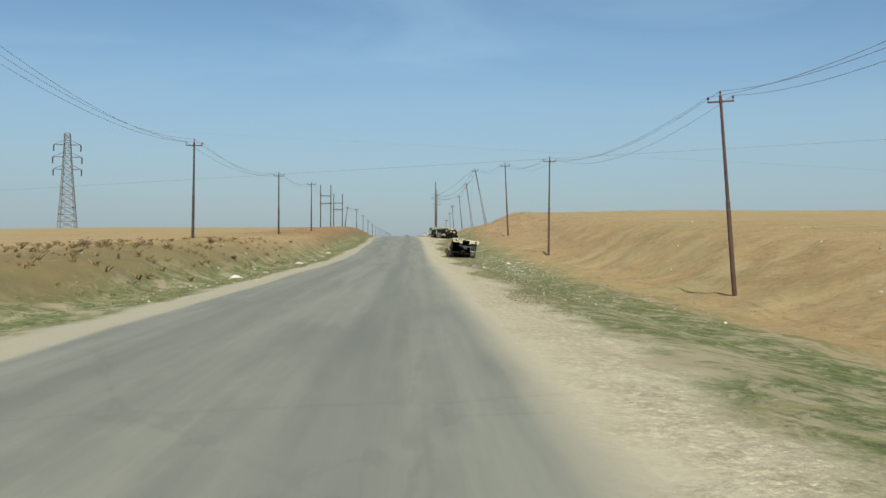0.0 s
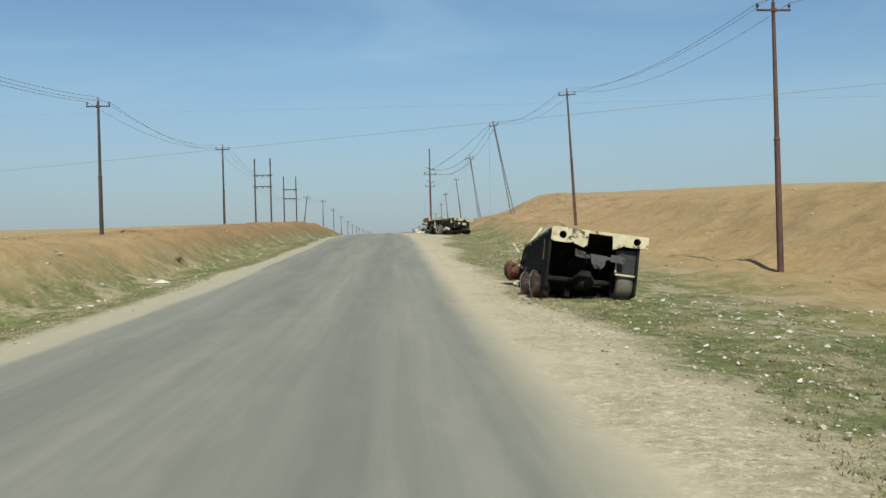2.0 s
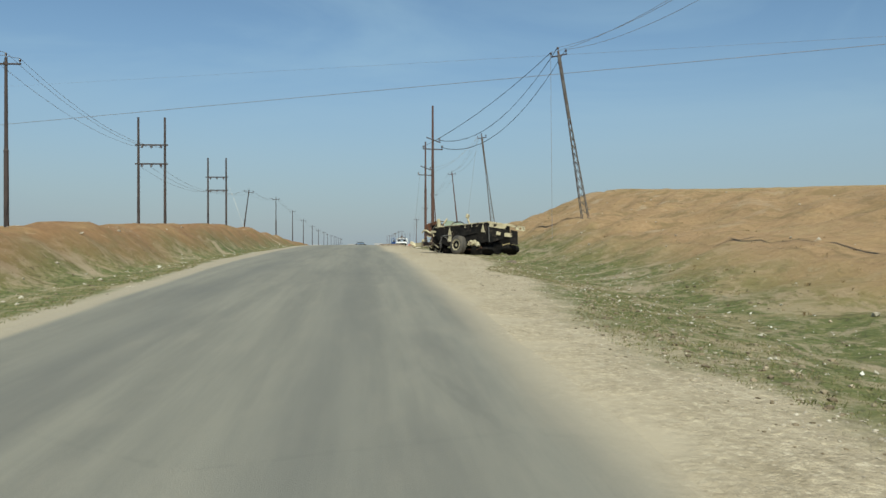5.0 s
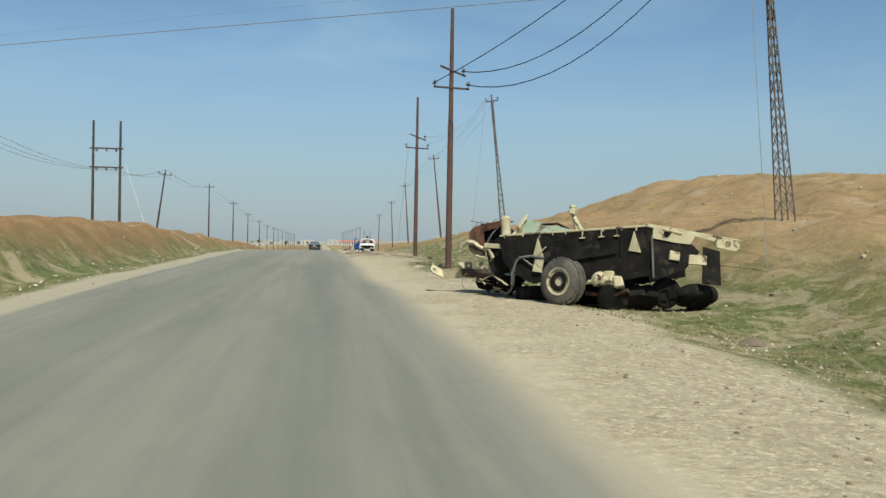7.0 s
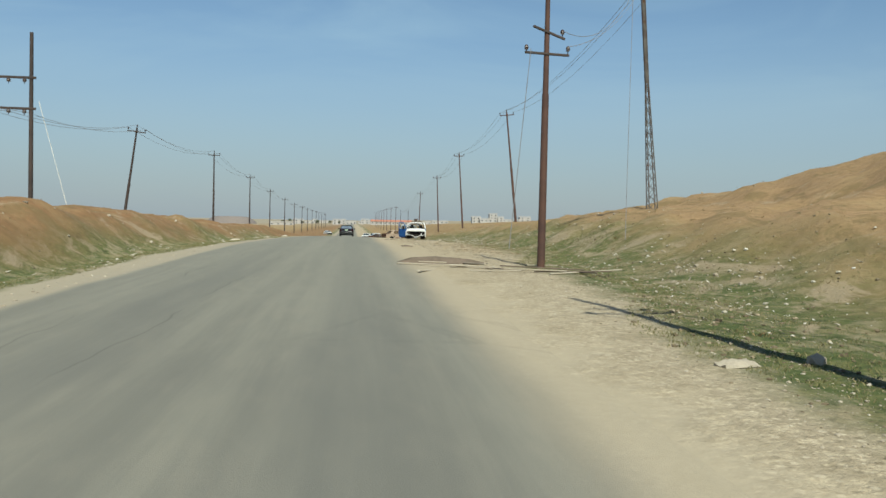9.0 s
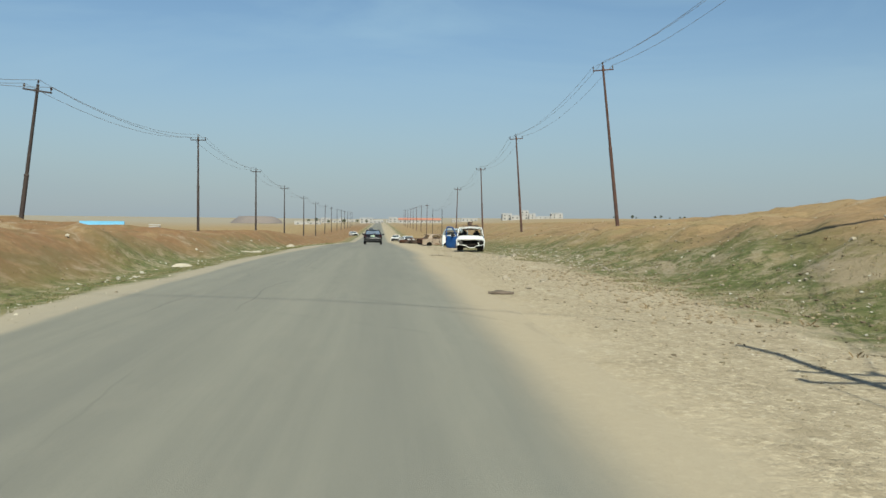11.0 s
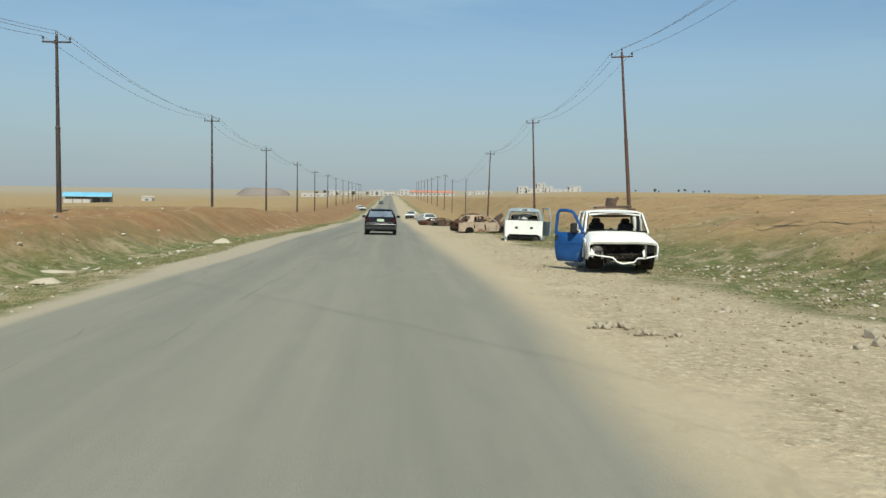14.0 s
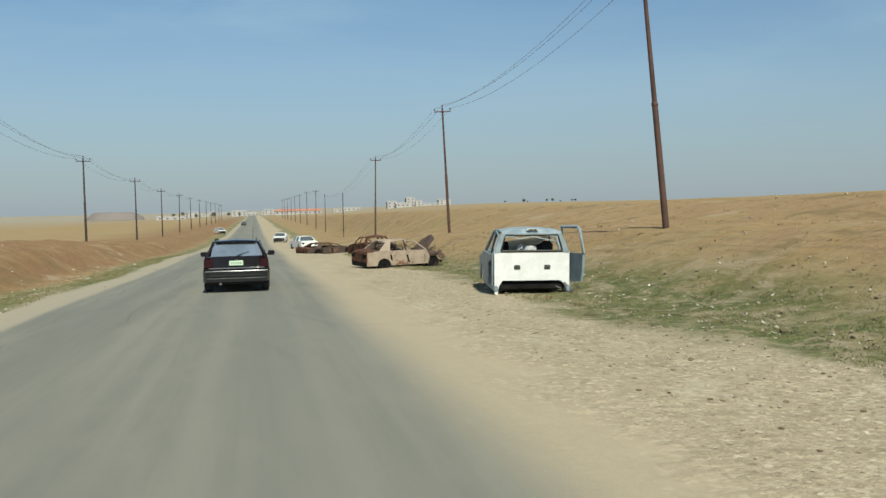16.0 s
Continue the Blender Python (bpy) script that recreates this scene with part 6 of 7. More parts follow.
    part("quarter_glass", Shape().slab([(-0.91, -1.0, z_belt + 0.02), (-0.90, -1.70, z_belt + 0.02), (-0.82, -1.72, z_roof - 0.10), (-0.83, -1.28, z_roof - 0.12)], 0.01), M_pane, root)
    part("roof_edge", Shape().pipe([(-0.76, -1.19, z_roof - 0.05), (-0.4, -1.16, z_roof - 0.01), (0.0, -1.155, z_roof), (0.4, -1.16, z_roof - 0.01), (0.76, -1.19, z_roof - 0.05)], 0.022, 6), M_white, root)
    part("headliner", Shape().slab([(-0.7, -1.25, z_roof - 0.13), (0.7, -1.25, z_roof - 0.12), (0.6, -1.6, z_roof - 0.2), (-0.5, -1.6, z_roof - 0.17)], 0.03).dent(0.03, 4, 2), M_brownhulk, root)
    part("dashboard", Shape().box((0, -0.85, 0.92), (1.7, 0.34, 0.22), b=0.06), M_seat, root)
    part("cabin_floor", Shape().box((0, -2.0, 0.22), (1.75, 2.2, 0.1), b=0.02), M_seat, root)
    for x in (-0.45, 0.45):
        st = part("seat", Shape().box((x, -1.75, 0.55), (0.5, 0.5, 0.22), b=0.07).box((x, -2.02, 0.90), (0.48, 0.18, 0.66), (-12, 0, 0), 0.07), M_seat, root)
        part("headrest", Shape().box((x, -2.1, 1.26), (0.27, 0.11, 0.2), (-10, 0, 0), 0.05), M_seat, st)
    part("console", Shape().box((0.05, -1.6, 1.0), (0.16, 0.2, 0.18), b=0.05), M_seat, root)
    # wing panel and mirror-bearing door, swung wide open
    door = Shape()
    y0 = -0.45
    m = Matrix.Translation((w, y0, 0)) @ Matrix.Rotation(radians(60), 4, "Z") @ Matrix.Diagonal((1.0, 0.84, 1.0, 1.0))
    tr = lambda pts: [m @ Vector(p) for p in pts]  # noqa: E731
    rows = []
    for z, out, y_a, y_b in ((0.13, -0.02, -0.10, -0.98), (0.17, 0.02, -0.05, -1.04), (0.32, 0.045, -0.02, -1.08), (0.55, 0.065, 0.0, -1.10), (0.74, 0.06, 0.0, -1.11), (0.88, 0.035, -0.01, -1.11), (0.97, 0.0, -0.02, -1.10)):
        rows.append(tr([(out - 0.025, y_a, z), (out, y_a - 0.05, z), (out + 0.012, (y_a + y_b) / 2, z), (out, y_b + 0.05, z), (out - 0.025, y_b, z), (-0.06, y_b, z), (-0.06, y_a, z)]))
    door.loft(rows).dent(0.008, 3, 2)
    d = part("front_door", door, M_blue, root, "open blue front door")
    frame_pts = tr([(0, -0.02, 0.98), (0, -0.20, 1.23), (0, -0.36, 1.46), (0, -0.42, 1.53), (0, -0.50, 1.57), (0, -0.72, 1.595), (0, -0.92, 1.59), (0, -0.99, 1.56), (0, -1.03, 1.49), (0, -1.09, 0.92)])
    part("window_frame", Shape().pipe(frame_pts, 0.047, 8), M_blue, d)
    part("door_crease", Shape().pipe(tr([(0.066, -0.06, 0.66), (0.078, -0.55, 0.655), (0.066, -1.05, 0.64)]), 0.011, 6), M_blue, d)
    part("mirror", Shape().box(m @ Vector((0.18, -0.30, 1.10)), (0.22, 0.14, 0.30), (0, 0, 54), 0.03).tube(m @ Vector((0.02, -0.2, 1.0)), m @ Vector((0.2, -0.3, 1.05)), 0.025, 0.025, 6), M_black, d, "black wing mirror")
    part("door_handle", Shape().box(m @ Vector((0.05, -1.03, 0.80)), (0.04, 0.09, 0.17), (0, 0, 60), 0.01), M_black, d)
    # wrecked light bar and planks on the roof
    lb = part("light_bar_base", Shape().box((0.0, -1.75, z_roof + 0.10), (1.15, 0.22, 0.06), (0, 2, 3), 0.015).dent(0.03, 4, 5), M_brownhulk, root, "wrecked brown light-bar base")
    part("light_bar_housing", Shape().box((0.06, -1.62, z_roof + 0.23), (0.34, 0.06, 0.24), (-12, -4, 5), 0.02).box((-0.10, -1.62, z_roof + 0.34), (0.12, 0.05, 0.08), (-10, 24, 0), 0.008).dent(0.02, 4, 2), M_brownhulk, lb)
    part("loose_plank", Shape().box((-0.4, -1.65, z_roof + 0.07), (0.6, 0.14, 0.04), (0, -6, -8), 0.01), M_brownhulk, lb)
    # cut ends of the chassis behind the cab
    for s in (-1, 1):
        part("chassis_rail", Shape().box((s * 0.42, -3.2, 0.22), (0.12, 0.7, 0.2), b=0.02), M_burnt, root)


def cab_two():
    """Pickup cab without its bed: pale back wall towards the traffic, one door hanging open."""
    root = thing("pickup_cab_wreck", pose(6.30, 245.75, gz(6.3, 246.5) - 0.02, 0, 0.6, -10) @ Matrix.Diagonal((0.98, 1.0, 1.12, 1.0)), "stripped pickup cab with white back wall and open grey-blue door", "wrecked pickup", "roadside wrecks")
    w, wr, zb, zr = 0.97, 0.78, 0.92, 1.50
    back = Shape().slab([(-0.97, 0, 0.98), (-0.97, 0, 0.05), (-0.90, 0, 0.0), (-0.86, 0, 0.20), (-0.76, 0, 0.34), (0.76, 0, 0.34), (0.86, 0, 0.20), (0.90, 0, 0.0), (0.97, 0, 0.05), (0.97, 0, 0.98)], 0.05)
    bw = part("back_wall", back.dent(0.008, 2, 1), M_white, root, "white cab back wall")
    for x in (-0.38, 0.40):
        v = part("vent", Shape().box((x, -0.03, 0.64), (0.16, 0.03, 0.10), b=0.015), M_greymetal, bw, "grey air vent")
        for k in range(3):
            part("vent_slat", Shape().box((x, -0.05, 0.61 + 0.03 * k), (0.13, 0.012, 0.008), b=0.002), M_black, v)
    part("underside", Shape().box((0, 0.9, 0.2), (1.7, 1.7, 0.16), b=0.03), M_burnt, root)
    rows = []
    for y, dz, k in ((-0.02, -0.09, 0.96), (0.10, 0.0, 1.0), (1.0, 0.03, 1.0), (1.75, 0.0, 1.0), (1.86, -0.06, 0.97)):
        rows.append([(wr * k * u, y, zr + dz - 0.06 * u * u) for u in (-1, -0.5, 0, 0.5, 1)] + [(wr * k * u, y, zr + dz - 0.06 * u * u - 0.05) for u in (1, 0.5, 0, -0.5, -1)])
    part("cab_roof", Shape().loft(rows).dent(0.012, 2, 5), M_greyblue, root)
    part("roof_lamp", Shape().box((0.02, -0.02, zr - 0.02), (0.30, 0.05, 0.065), b=0.02), M_white, root)
    part("lamp_slot", Shape().box((0.02, -0.05, zr - 0.02), (0.22, 0.012, 0.03), b=0.004), M_black, root)
    for s in (-1, 1):
        part("rear_pillar", Shape().slab([(s * 0.97, 0, 0.96), (s * 0.80, 0, 0.97), (s * 0.68, 0.02, zr - 0.12), (s * 0.78, 0.02, zr - 0.10)], 0.07), M_greyblue, root)
        part("door_pillar", Shape().box((s * 0.93, 1.05, 0.58), (0.08, 0.1, 0.9), b=0.02).tube((s * 0.93, 1.05, 1.0), (s * 0.76, 1.05, zr - 0.06), 0.04, 0.035, 8), M_greyblue, root)
        part("windscreen_pillar", Shape().tube((s * 0.94, 2.4, zb), (s * 0.75, 1.8, zr - 0.07), 0.045, 0.035, 8), M_greyblue, root)
        part("sill", Shape().box((s * 0.93, 1.1, 0.16), (0.12, 2.3, 0.16), b=0.03), M_greyblue, root)
    part("window_rim", Shape().tube((-0.8, -0.02, 1.0), (0.8, -0.02, 1.0), 0.03, 0.03, 6).tube((-0.68, 0.0, zr - 0.14), (0.68, 0.0, zr - 0.14), 0.03, 0.03, 6).tube((-0.8, -0.02, 1.0), (-0.68, 0, zr - 0.14), 0.025, 0.025, 6).tube((0.8, -0.02, 1.0), (0.68, 0, zr - 0.14), 0.025, 0.025, 6), M_black, root)
    rd = part("rear_door", Shape().slab([(-0.99, 0.10, 0.22), (-1.01, 0.55, 0.20), (-0.99, 1.0, 0.20), (-0.99, 1.02, zb), (-1.0, 0.5, zb + 0.01), (-0.99, 0.06, zb)], 0.06).dent(0.04, 3, 4), M_greyblue, root, "closed grey-blue rear door")
    part("door_dent", Shape().slab([(-1.045, 0.15, 0.28), (-1.05, 0.42, 0.25), (-1.05, 0.50, 0.75), (-1.045, 0.22, 0.80)], 0.012).dent(0.03, 4, 2), M_steel, rd)
    part("window_frame", Shape().pipe([(-0.98, 0.06, zb), (-0.83, 0.16, zr - 0.16), (-0.80, 0.9, zr - 0.08), (-0.97, 1.02, zb)], 0.03, 6), M_greyblue, rd)
    part("front_door", Shape().slab([(-0.99, 1.1, 0.20), (-0.99, 2.2, 0.22), (-0.99, 2.25, zb), (-0.99, 1.1, zb)], 0.06), M_greyblue, root)
    # the door that hangs open on the far side
    m = Matrix.Translation((0.97, 1.02, 0)) @ Matrix.Rotation(radians(24), 4, "Z")
    tr = lambda pts: [m @ Vector(p) for p in pts]  # noqa: E731
    od = part("open_door", Shape().slab(tr([(0, 0, 0.24), (0, -0.9, 0.28), (0, -0.98, 0.55), (0, -1.0, 0.92), (0, 0, 0.94)]), 0.07), M_greyblue, root, "open grey-blue rear door")
    part("window_frame", Shape().pipe(tr([(0, 0, 0.92), (0, -0.02, zr + 0.02), (0, -0.72, zr + 0.03), (0, -0.85, zr - 0.05), (0, -1.0, 0.92)]), 0.04, 8), M_greyblue, od)
    part("door_handle", Shape().box(m @ Vector((0.06, -0.85, 0.80)), (0.05, 0.16, 0.06), (0, 0, 24), 0.01), M_black, od)
    part("dashboard", Shape().box((0, 2.25, 0.85), (1.7, 0.3, 0.2), b=0.05), M_seat, root)
    for x in (-0.45, 0.45):
        part("seat", Shape().box((x, 0.9, 0.85), (0.5, 0.2, 0.68), (10, 0, 0), 0.07).box((x, 1.15, 0.48), (0.5, 0.5, 0.2), b=0.06), M_seat, root)
    part("torn_headliner", Shape().slab([(-0.62, 0.2, zr - 0.3), (0.1, 0.3, zr - 0.2), (0.5, 0.6, zr - 0.25), (0.3, 0.9, zr - 0.42), (-0.5, 0.6, zr - 0.48)], 0.02).dent(0.10, 3, 3), M_white, root)
    part("torn_seal", Shape().pipe([(-0.62, 0.0, zr - 0.17), (-0.3, -0.03, zr - 0.21), (0.05, -0.02, zr - 0.18), (0.4, -0.04, zr - 0.24), (0.66, -0.01, zr - 0.30)], 0.014, 6).dent(0.03, 4, 2), M_greyblue, root)
    part("bundle", Shape().rock((0.0, 0.30, 1.02), 0.18, random.Random(5), 0.7).rock((-0.26, 0.32, 1.05), 0.13, random.Random(6), 0.6).dent(0.04, 3, 2), M_white, root)
    part("bonnet", Shape().slab([(-0.95, 2.45, 0.94), (0.95, 2.45, 0.94), (0.9, 3.9, 0.78), (-0.9, 3.9, 0.78)], 0.05).dent(0.03, 1.5, 1), M_greyblue, root)
    for s in (-1, 1):
        part("front_wing", arc_side(Shape(), s * 0.97, 2.35, 3.9, 0.12, 0.9, [(3.15, 0.42)], 0.04, ((3.9, 0.7), (2.35, 0.9))), M_greyblue, root)
    tagged(part("debris_heap", scrap(random.Random(2), 14, (0.7, -0.15, 0.02), (1.25, 0.3, 0.2), 0.35), M_greymetal, root), kind="stuff")


pickup_one()
cab_two()


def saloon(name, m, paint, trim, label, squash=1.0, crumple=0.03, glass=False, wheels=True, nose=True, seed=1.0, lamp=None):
    """A four-door saloon or its burnt shell. y forward, origin at the middle on the ground."""
    root = thing(name, m, label, "wrecked car" if not glass else "car", "roadside wrecks" if not glass else "parked cars")
    q = squash
    zb, zr = 0.86 * q, 1.34 * q
    for s in (-1, 1):
        x = s * 0.83
        b = Shape()
        if nose:
            arc_side(b, x, -2.15, 2.05, 0.20 * q, zb, [(-1.3, 0.34), (1.28, 0.34)], 0.05, ((2.05, 0.62 * q), (1.6, 0.78 * q), (0.95, 0.84 * q), (-1.35, 0.88 * q), (-2.15, 0.80 * q)))
        else:
            arc_side(b, x, -2.15, 0.98, 0.20 * q, zb, [(-1.3, 0.34)], 0.05, ((1.10, 0.55 * q), (0.92, 0.84 * q), (-1.2, 0.90 * q), (-1.7, 0.86 * q), (-2.15, 0.78 * q)))
        part("body_side", b.dent(crumple, 1.8, seed + s), paint, root)
        part("door_seam", Shape().box((x + s * 0.03, -0.12, 0.55 * q), (0.012, 0.03, 0.6 * q), b=0.003).box((x + s * 0.03, -0.95, 0.58 * q), (0.012, 0.03, 0.5 * q), b=0.003).box((x + s * 0.03, 0.82, 0.55 * q), (0.012, 0.03, 0.55 * q), b=0.003), trim, root)
        part("front_pillar", Shape().tube((x * 0.98, 0.92, 0.84 * q), (s * 0.58, 0.30, zr - 0.03), 0.035, 0.03, 7), paint, root)
        part("middle_pillar", Shape().tube((x, -0.15, zb), (s * 0.60, -0.2, zr), 0.04, 0.03, 7), paint if nose else trim, root)
        part("rear_pillar", Shape().slab([(x * 0.99, -1.0, zb), (x * 0.99, -1.55, zb), (s * 0.58, -1.05, zr - 0.03), (s * 0.58, -0.85, zr - 0.02)], 0.05), paint, root)
    rows = []
    for y, dz in ((0.36, -0.05), (0.1, 0.0), (-0.4, 0.02), (-0.9, 0.0), (-1.1, -0.05)):
        rows.append([(0.60 * u, y, zr + dz - 0.04 * u * u) for u in (-1, -0.4, 0.4, 1)] + [(0.60 * u, y, zr + dz - 0.04 * u * u - 0.04) for u in (1, 0.4, -0.4, -1)])
    part("roof", Shape().loft(rows).dent(crumple * 1.2, 1.6, seed), paint if glass or squash > 0.9 else trim, root)
    part("boot_lid", Shape().slab([(-0.8, -1.5, 0.88 * q), (0.8, -1.5, 0.88 * q), (0.78, -2.12, 0.82 * q), (-0.78, -2.12, 0.82 * q)], 0.04).dent(crumple, 1.8, seed), trim if not glass else paint, root)
    part("tail_panel", Shape().box((0, -2.14, 0.56 * q), (1.6, 0.06, 0.5 * q), b=0.02).dent(crumple, 2, seed), trim if not glass else paint, root)
    if nose:
        part("bonnet", Shape().slab([(-0.8, 0.95, 0.86 * q), (0.8, 0.95, 0.86 * q), (0.74, 2.0, 0.70 * q), (-0.74, 2.0, 0.70 * q)], 0.04).dent(crumple, 1.8, seed), paint, root)
        part("front_panel", Shape().box((0, 2.05, 0.48 * q), (1.55, 0.08, 0.36 * q), b=0.03).dent(crumple, 2, seed), trim, root)
    else:
        r = random.Random(int(seed * 10))
        tagged(part("engine_scrap", scrap(r, 60, (-0.75, 0.95, 0.12), (0.75, 1.95, 0.85), 0.6), M_brownhulk, root), kind="stuff")
        part("raised_bonnet", Shape().slab([(-0.7, 1.0, 0.84), (0.7, 1.0, 0.84), (0.62, 1.55, 1.36), (0.1, 1.6, 1.48), (-0.5, 1.42, 1.25)], 0.04).dent(0.10, 2.5, seed), M_brownhulk, root)
        part("engine_lump", Shape().box((0.05, 1.35, 0.52), (0.7, 0.6, 0.45), (8, -6, 12), 0.08).dent(0.08, 3, seed), M_brownhulk, root)
        for s in (-1, 1):
            part("wing_shard", ragged_strip(Shape(), [(s * 0.82, 1.0, 0.78), (s * 0.84, 1.3, 0.62), (s * 0.78, 1.6, 0.74), (s * 0.86, 1.85, 0.40)], 0.24, 0.05, int(seed) + s), M_brownhulk, root)
    part("floor_pan", Shape().box((0, -0.1, 0.26 * q), (1.5, 3.9, 0.12), b=0.03), trim, root)
    if not glass:
        part("rear_valance", Shape().box((0, -2.12, 0.30 * q), (1.45, 0.12, 0.22 * q), b=0.03).dent(crumple * 1.5, 2.5, seed), M_burnt, root)
        for s in (-1, 1):
            part("door_gap", Shape().slab([(s * 0.862, 0.02, 0.30 * q), (s * 0.862, -0.05, 0.30 * q), (s * 0.862, -0.24, zb), (s * 0.862, -0.12, zb)], 0.012).slab([(s * 0.862, -0.86, 0.40 * q), (s * 0.862, -0.94, 0.44 * q), (s * 0.862, -1.06, zb), (s * 0.862, -0.95, zb)], 0.012), M_burnt, root)
            part("lamp_hole", Shape().box((s * 0.60, -2.175, 0.66 * q), (0.34, 0.02, 0.15), b=0.008), M_burnt, root)
        tagged(part("cabin_scrap", scrap(random.Random(int(seed * 7)), 44, (-0.6, -1.2, 0.6 * q), (0.6, 0.5, 1.15 * q), 0.45), M_brownhulk, root), kind="stuff")
    part("seat_frame", Shape().box((-0.38, -0.1, 0.62 * q), (0.42, 0.14, 0.5 * q), (-12, 0, 0), 0.04).box((0.38, -0.1, 0.62 * q), (0.42, 0.14, 0.5 * q), (-12, 0, 0), 0.04).box((0, -1.05, 0.62 * q), (1.2, 0.14, 0.46 * q), (-14, 0, 0), 0.04), trim if not glass else M_seat, root)
    if wheels:
        for sx in (-1, 1):
            for yy in (-1.3, 1.28):
                if glass:
                    wheel(root, (sx * 0.74, yy, 0.30), 0.30, 0.19, M_greymetal, (sx, 0, 0), False)
                else:
                    part("bare_rim", Shape().lathe((sx * 0.74, yy, 0.19), (sx, 0, 0), ((-0.09, 0.10), (-0.08, 0.20), (-0.02, 0.17), (0.06, 0.17), (0.09, 0.20), (0.09, 0.08), (0.02, 0.03)), 16), M_burnt, root)
                    # black disc behind each rim, painted shade of the arch
                    part("arch_shade", Shape().lathe((sx * 0.70, yy, 0.26 * q), (sx, 0, 0), ((-0.10, 0.05), (-0.10, 0.32), (0.10, 0.32), (0.10, 0.05)), 16), M_burnt, root)
    if glass:
        part("windscreen", Shape().slab([(-0.76, 0.90, 0.87), (0.76, 0.90, 0.87), (0.57, 0.36, 1.30), (-0.57, 0.36, 1.30)], 0.015), M_glass, root)
        part("rear_window", Shape().slab([(-0.74, -1.5, 0.90), (0.74, -1.5, 0.90), (0.56, -1.08, 1.29), (-0.56, -1.08, 1.29)], 0.015), M_glass, root)
        for s in (-1, 1):
            part("side_window", Shape().slab([(s * 0.80, 0.80, 0.87), (s * 0.80, -1.2, 0.89), (s * 0.60, -0.95, 1.30), (s * 0.60, 0.25, 1.30)], 0.015), M_glass, root)
            part("headlight", Shape().box((s * 0.58, 2.08, 0.58), (0.3, 0.06, 0.14), b=0.03), M_chrome, root)
            part("tail_light", Shape().box((s * 0.66, -2.18, 0.66), (0.24, 0.05, 0.14), b=0.02), M_red, root)
    return root


WHITE_A, WHITE_B = (4.3, 312.0), (3.2, 350.0)


def top_at(x, y):
    return max(gz(x, y), road_z(y) + 0.02 if x < 3.0 else -99.0)


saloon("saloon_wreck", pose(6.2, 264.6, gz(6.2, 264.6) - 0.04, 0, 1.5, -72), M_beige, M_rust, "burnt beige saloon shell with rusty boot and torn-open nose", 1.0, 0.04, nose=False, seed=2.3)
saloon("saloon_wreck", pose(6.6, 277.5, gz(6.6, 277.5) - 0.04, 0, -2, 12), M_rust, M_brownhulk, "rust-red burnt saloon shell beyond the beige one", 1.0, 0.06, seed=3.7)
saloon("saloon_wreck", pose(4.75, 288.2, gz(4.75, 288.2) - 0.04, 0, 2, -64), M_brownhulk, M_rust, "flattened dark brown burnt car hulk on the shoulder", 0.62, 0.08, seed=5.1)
saloon("saloon_car", pose(WHITE_A[0], WHITE_A[1], top_at(*WHITE_A), 0, 0, 14), M_white, M_black, "white saloon car standing on the shoulder", 1.0, 0.01, True, seed=6.2)
saloon("saloon_car", pose(WHITE_B[0], WHITE_B[1], top_at(*WHITE_B), 0, 0, 172), M_white, M_black, "white saloon car facing the traffic on the shoulder", 1.0, 0.01, True, seed=7.7)
saloon("saloon_car", pose(-8.2, 425.0, gz(-8.2, 425.0), 0, 0, 200), M_white, M_black, "white saloon car standing on the far shoulder", 1.0, 0.01, True, seed=8.4)
saloon("saloon_car", pose(-3.9, 520.0, road_z(520) + 0.05, 0, 0, 180), M_greymetal, M_black, "grey saloon car far along the road", 1.0, 0.01, True, seed=9.4)


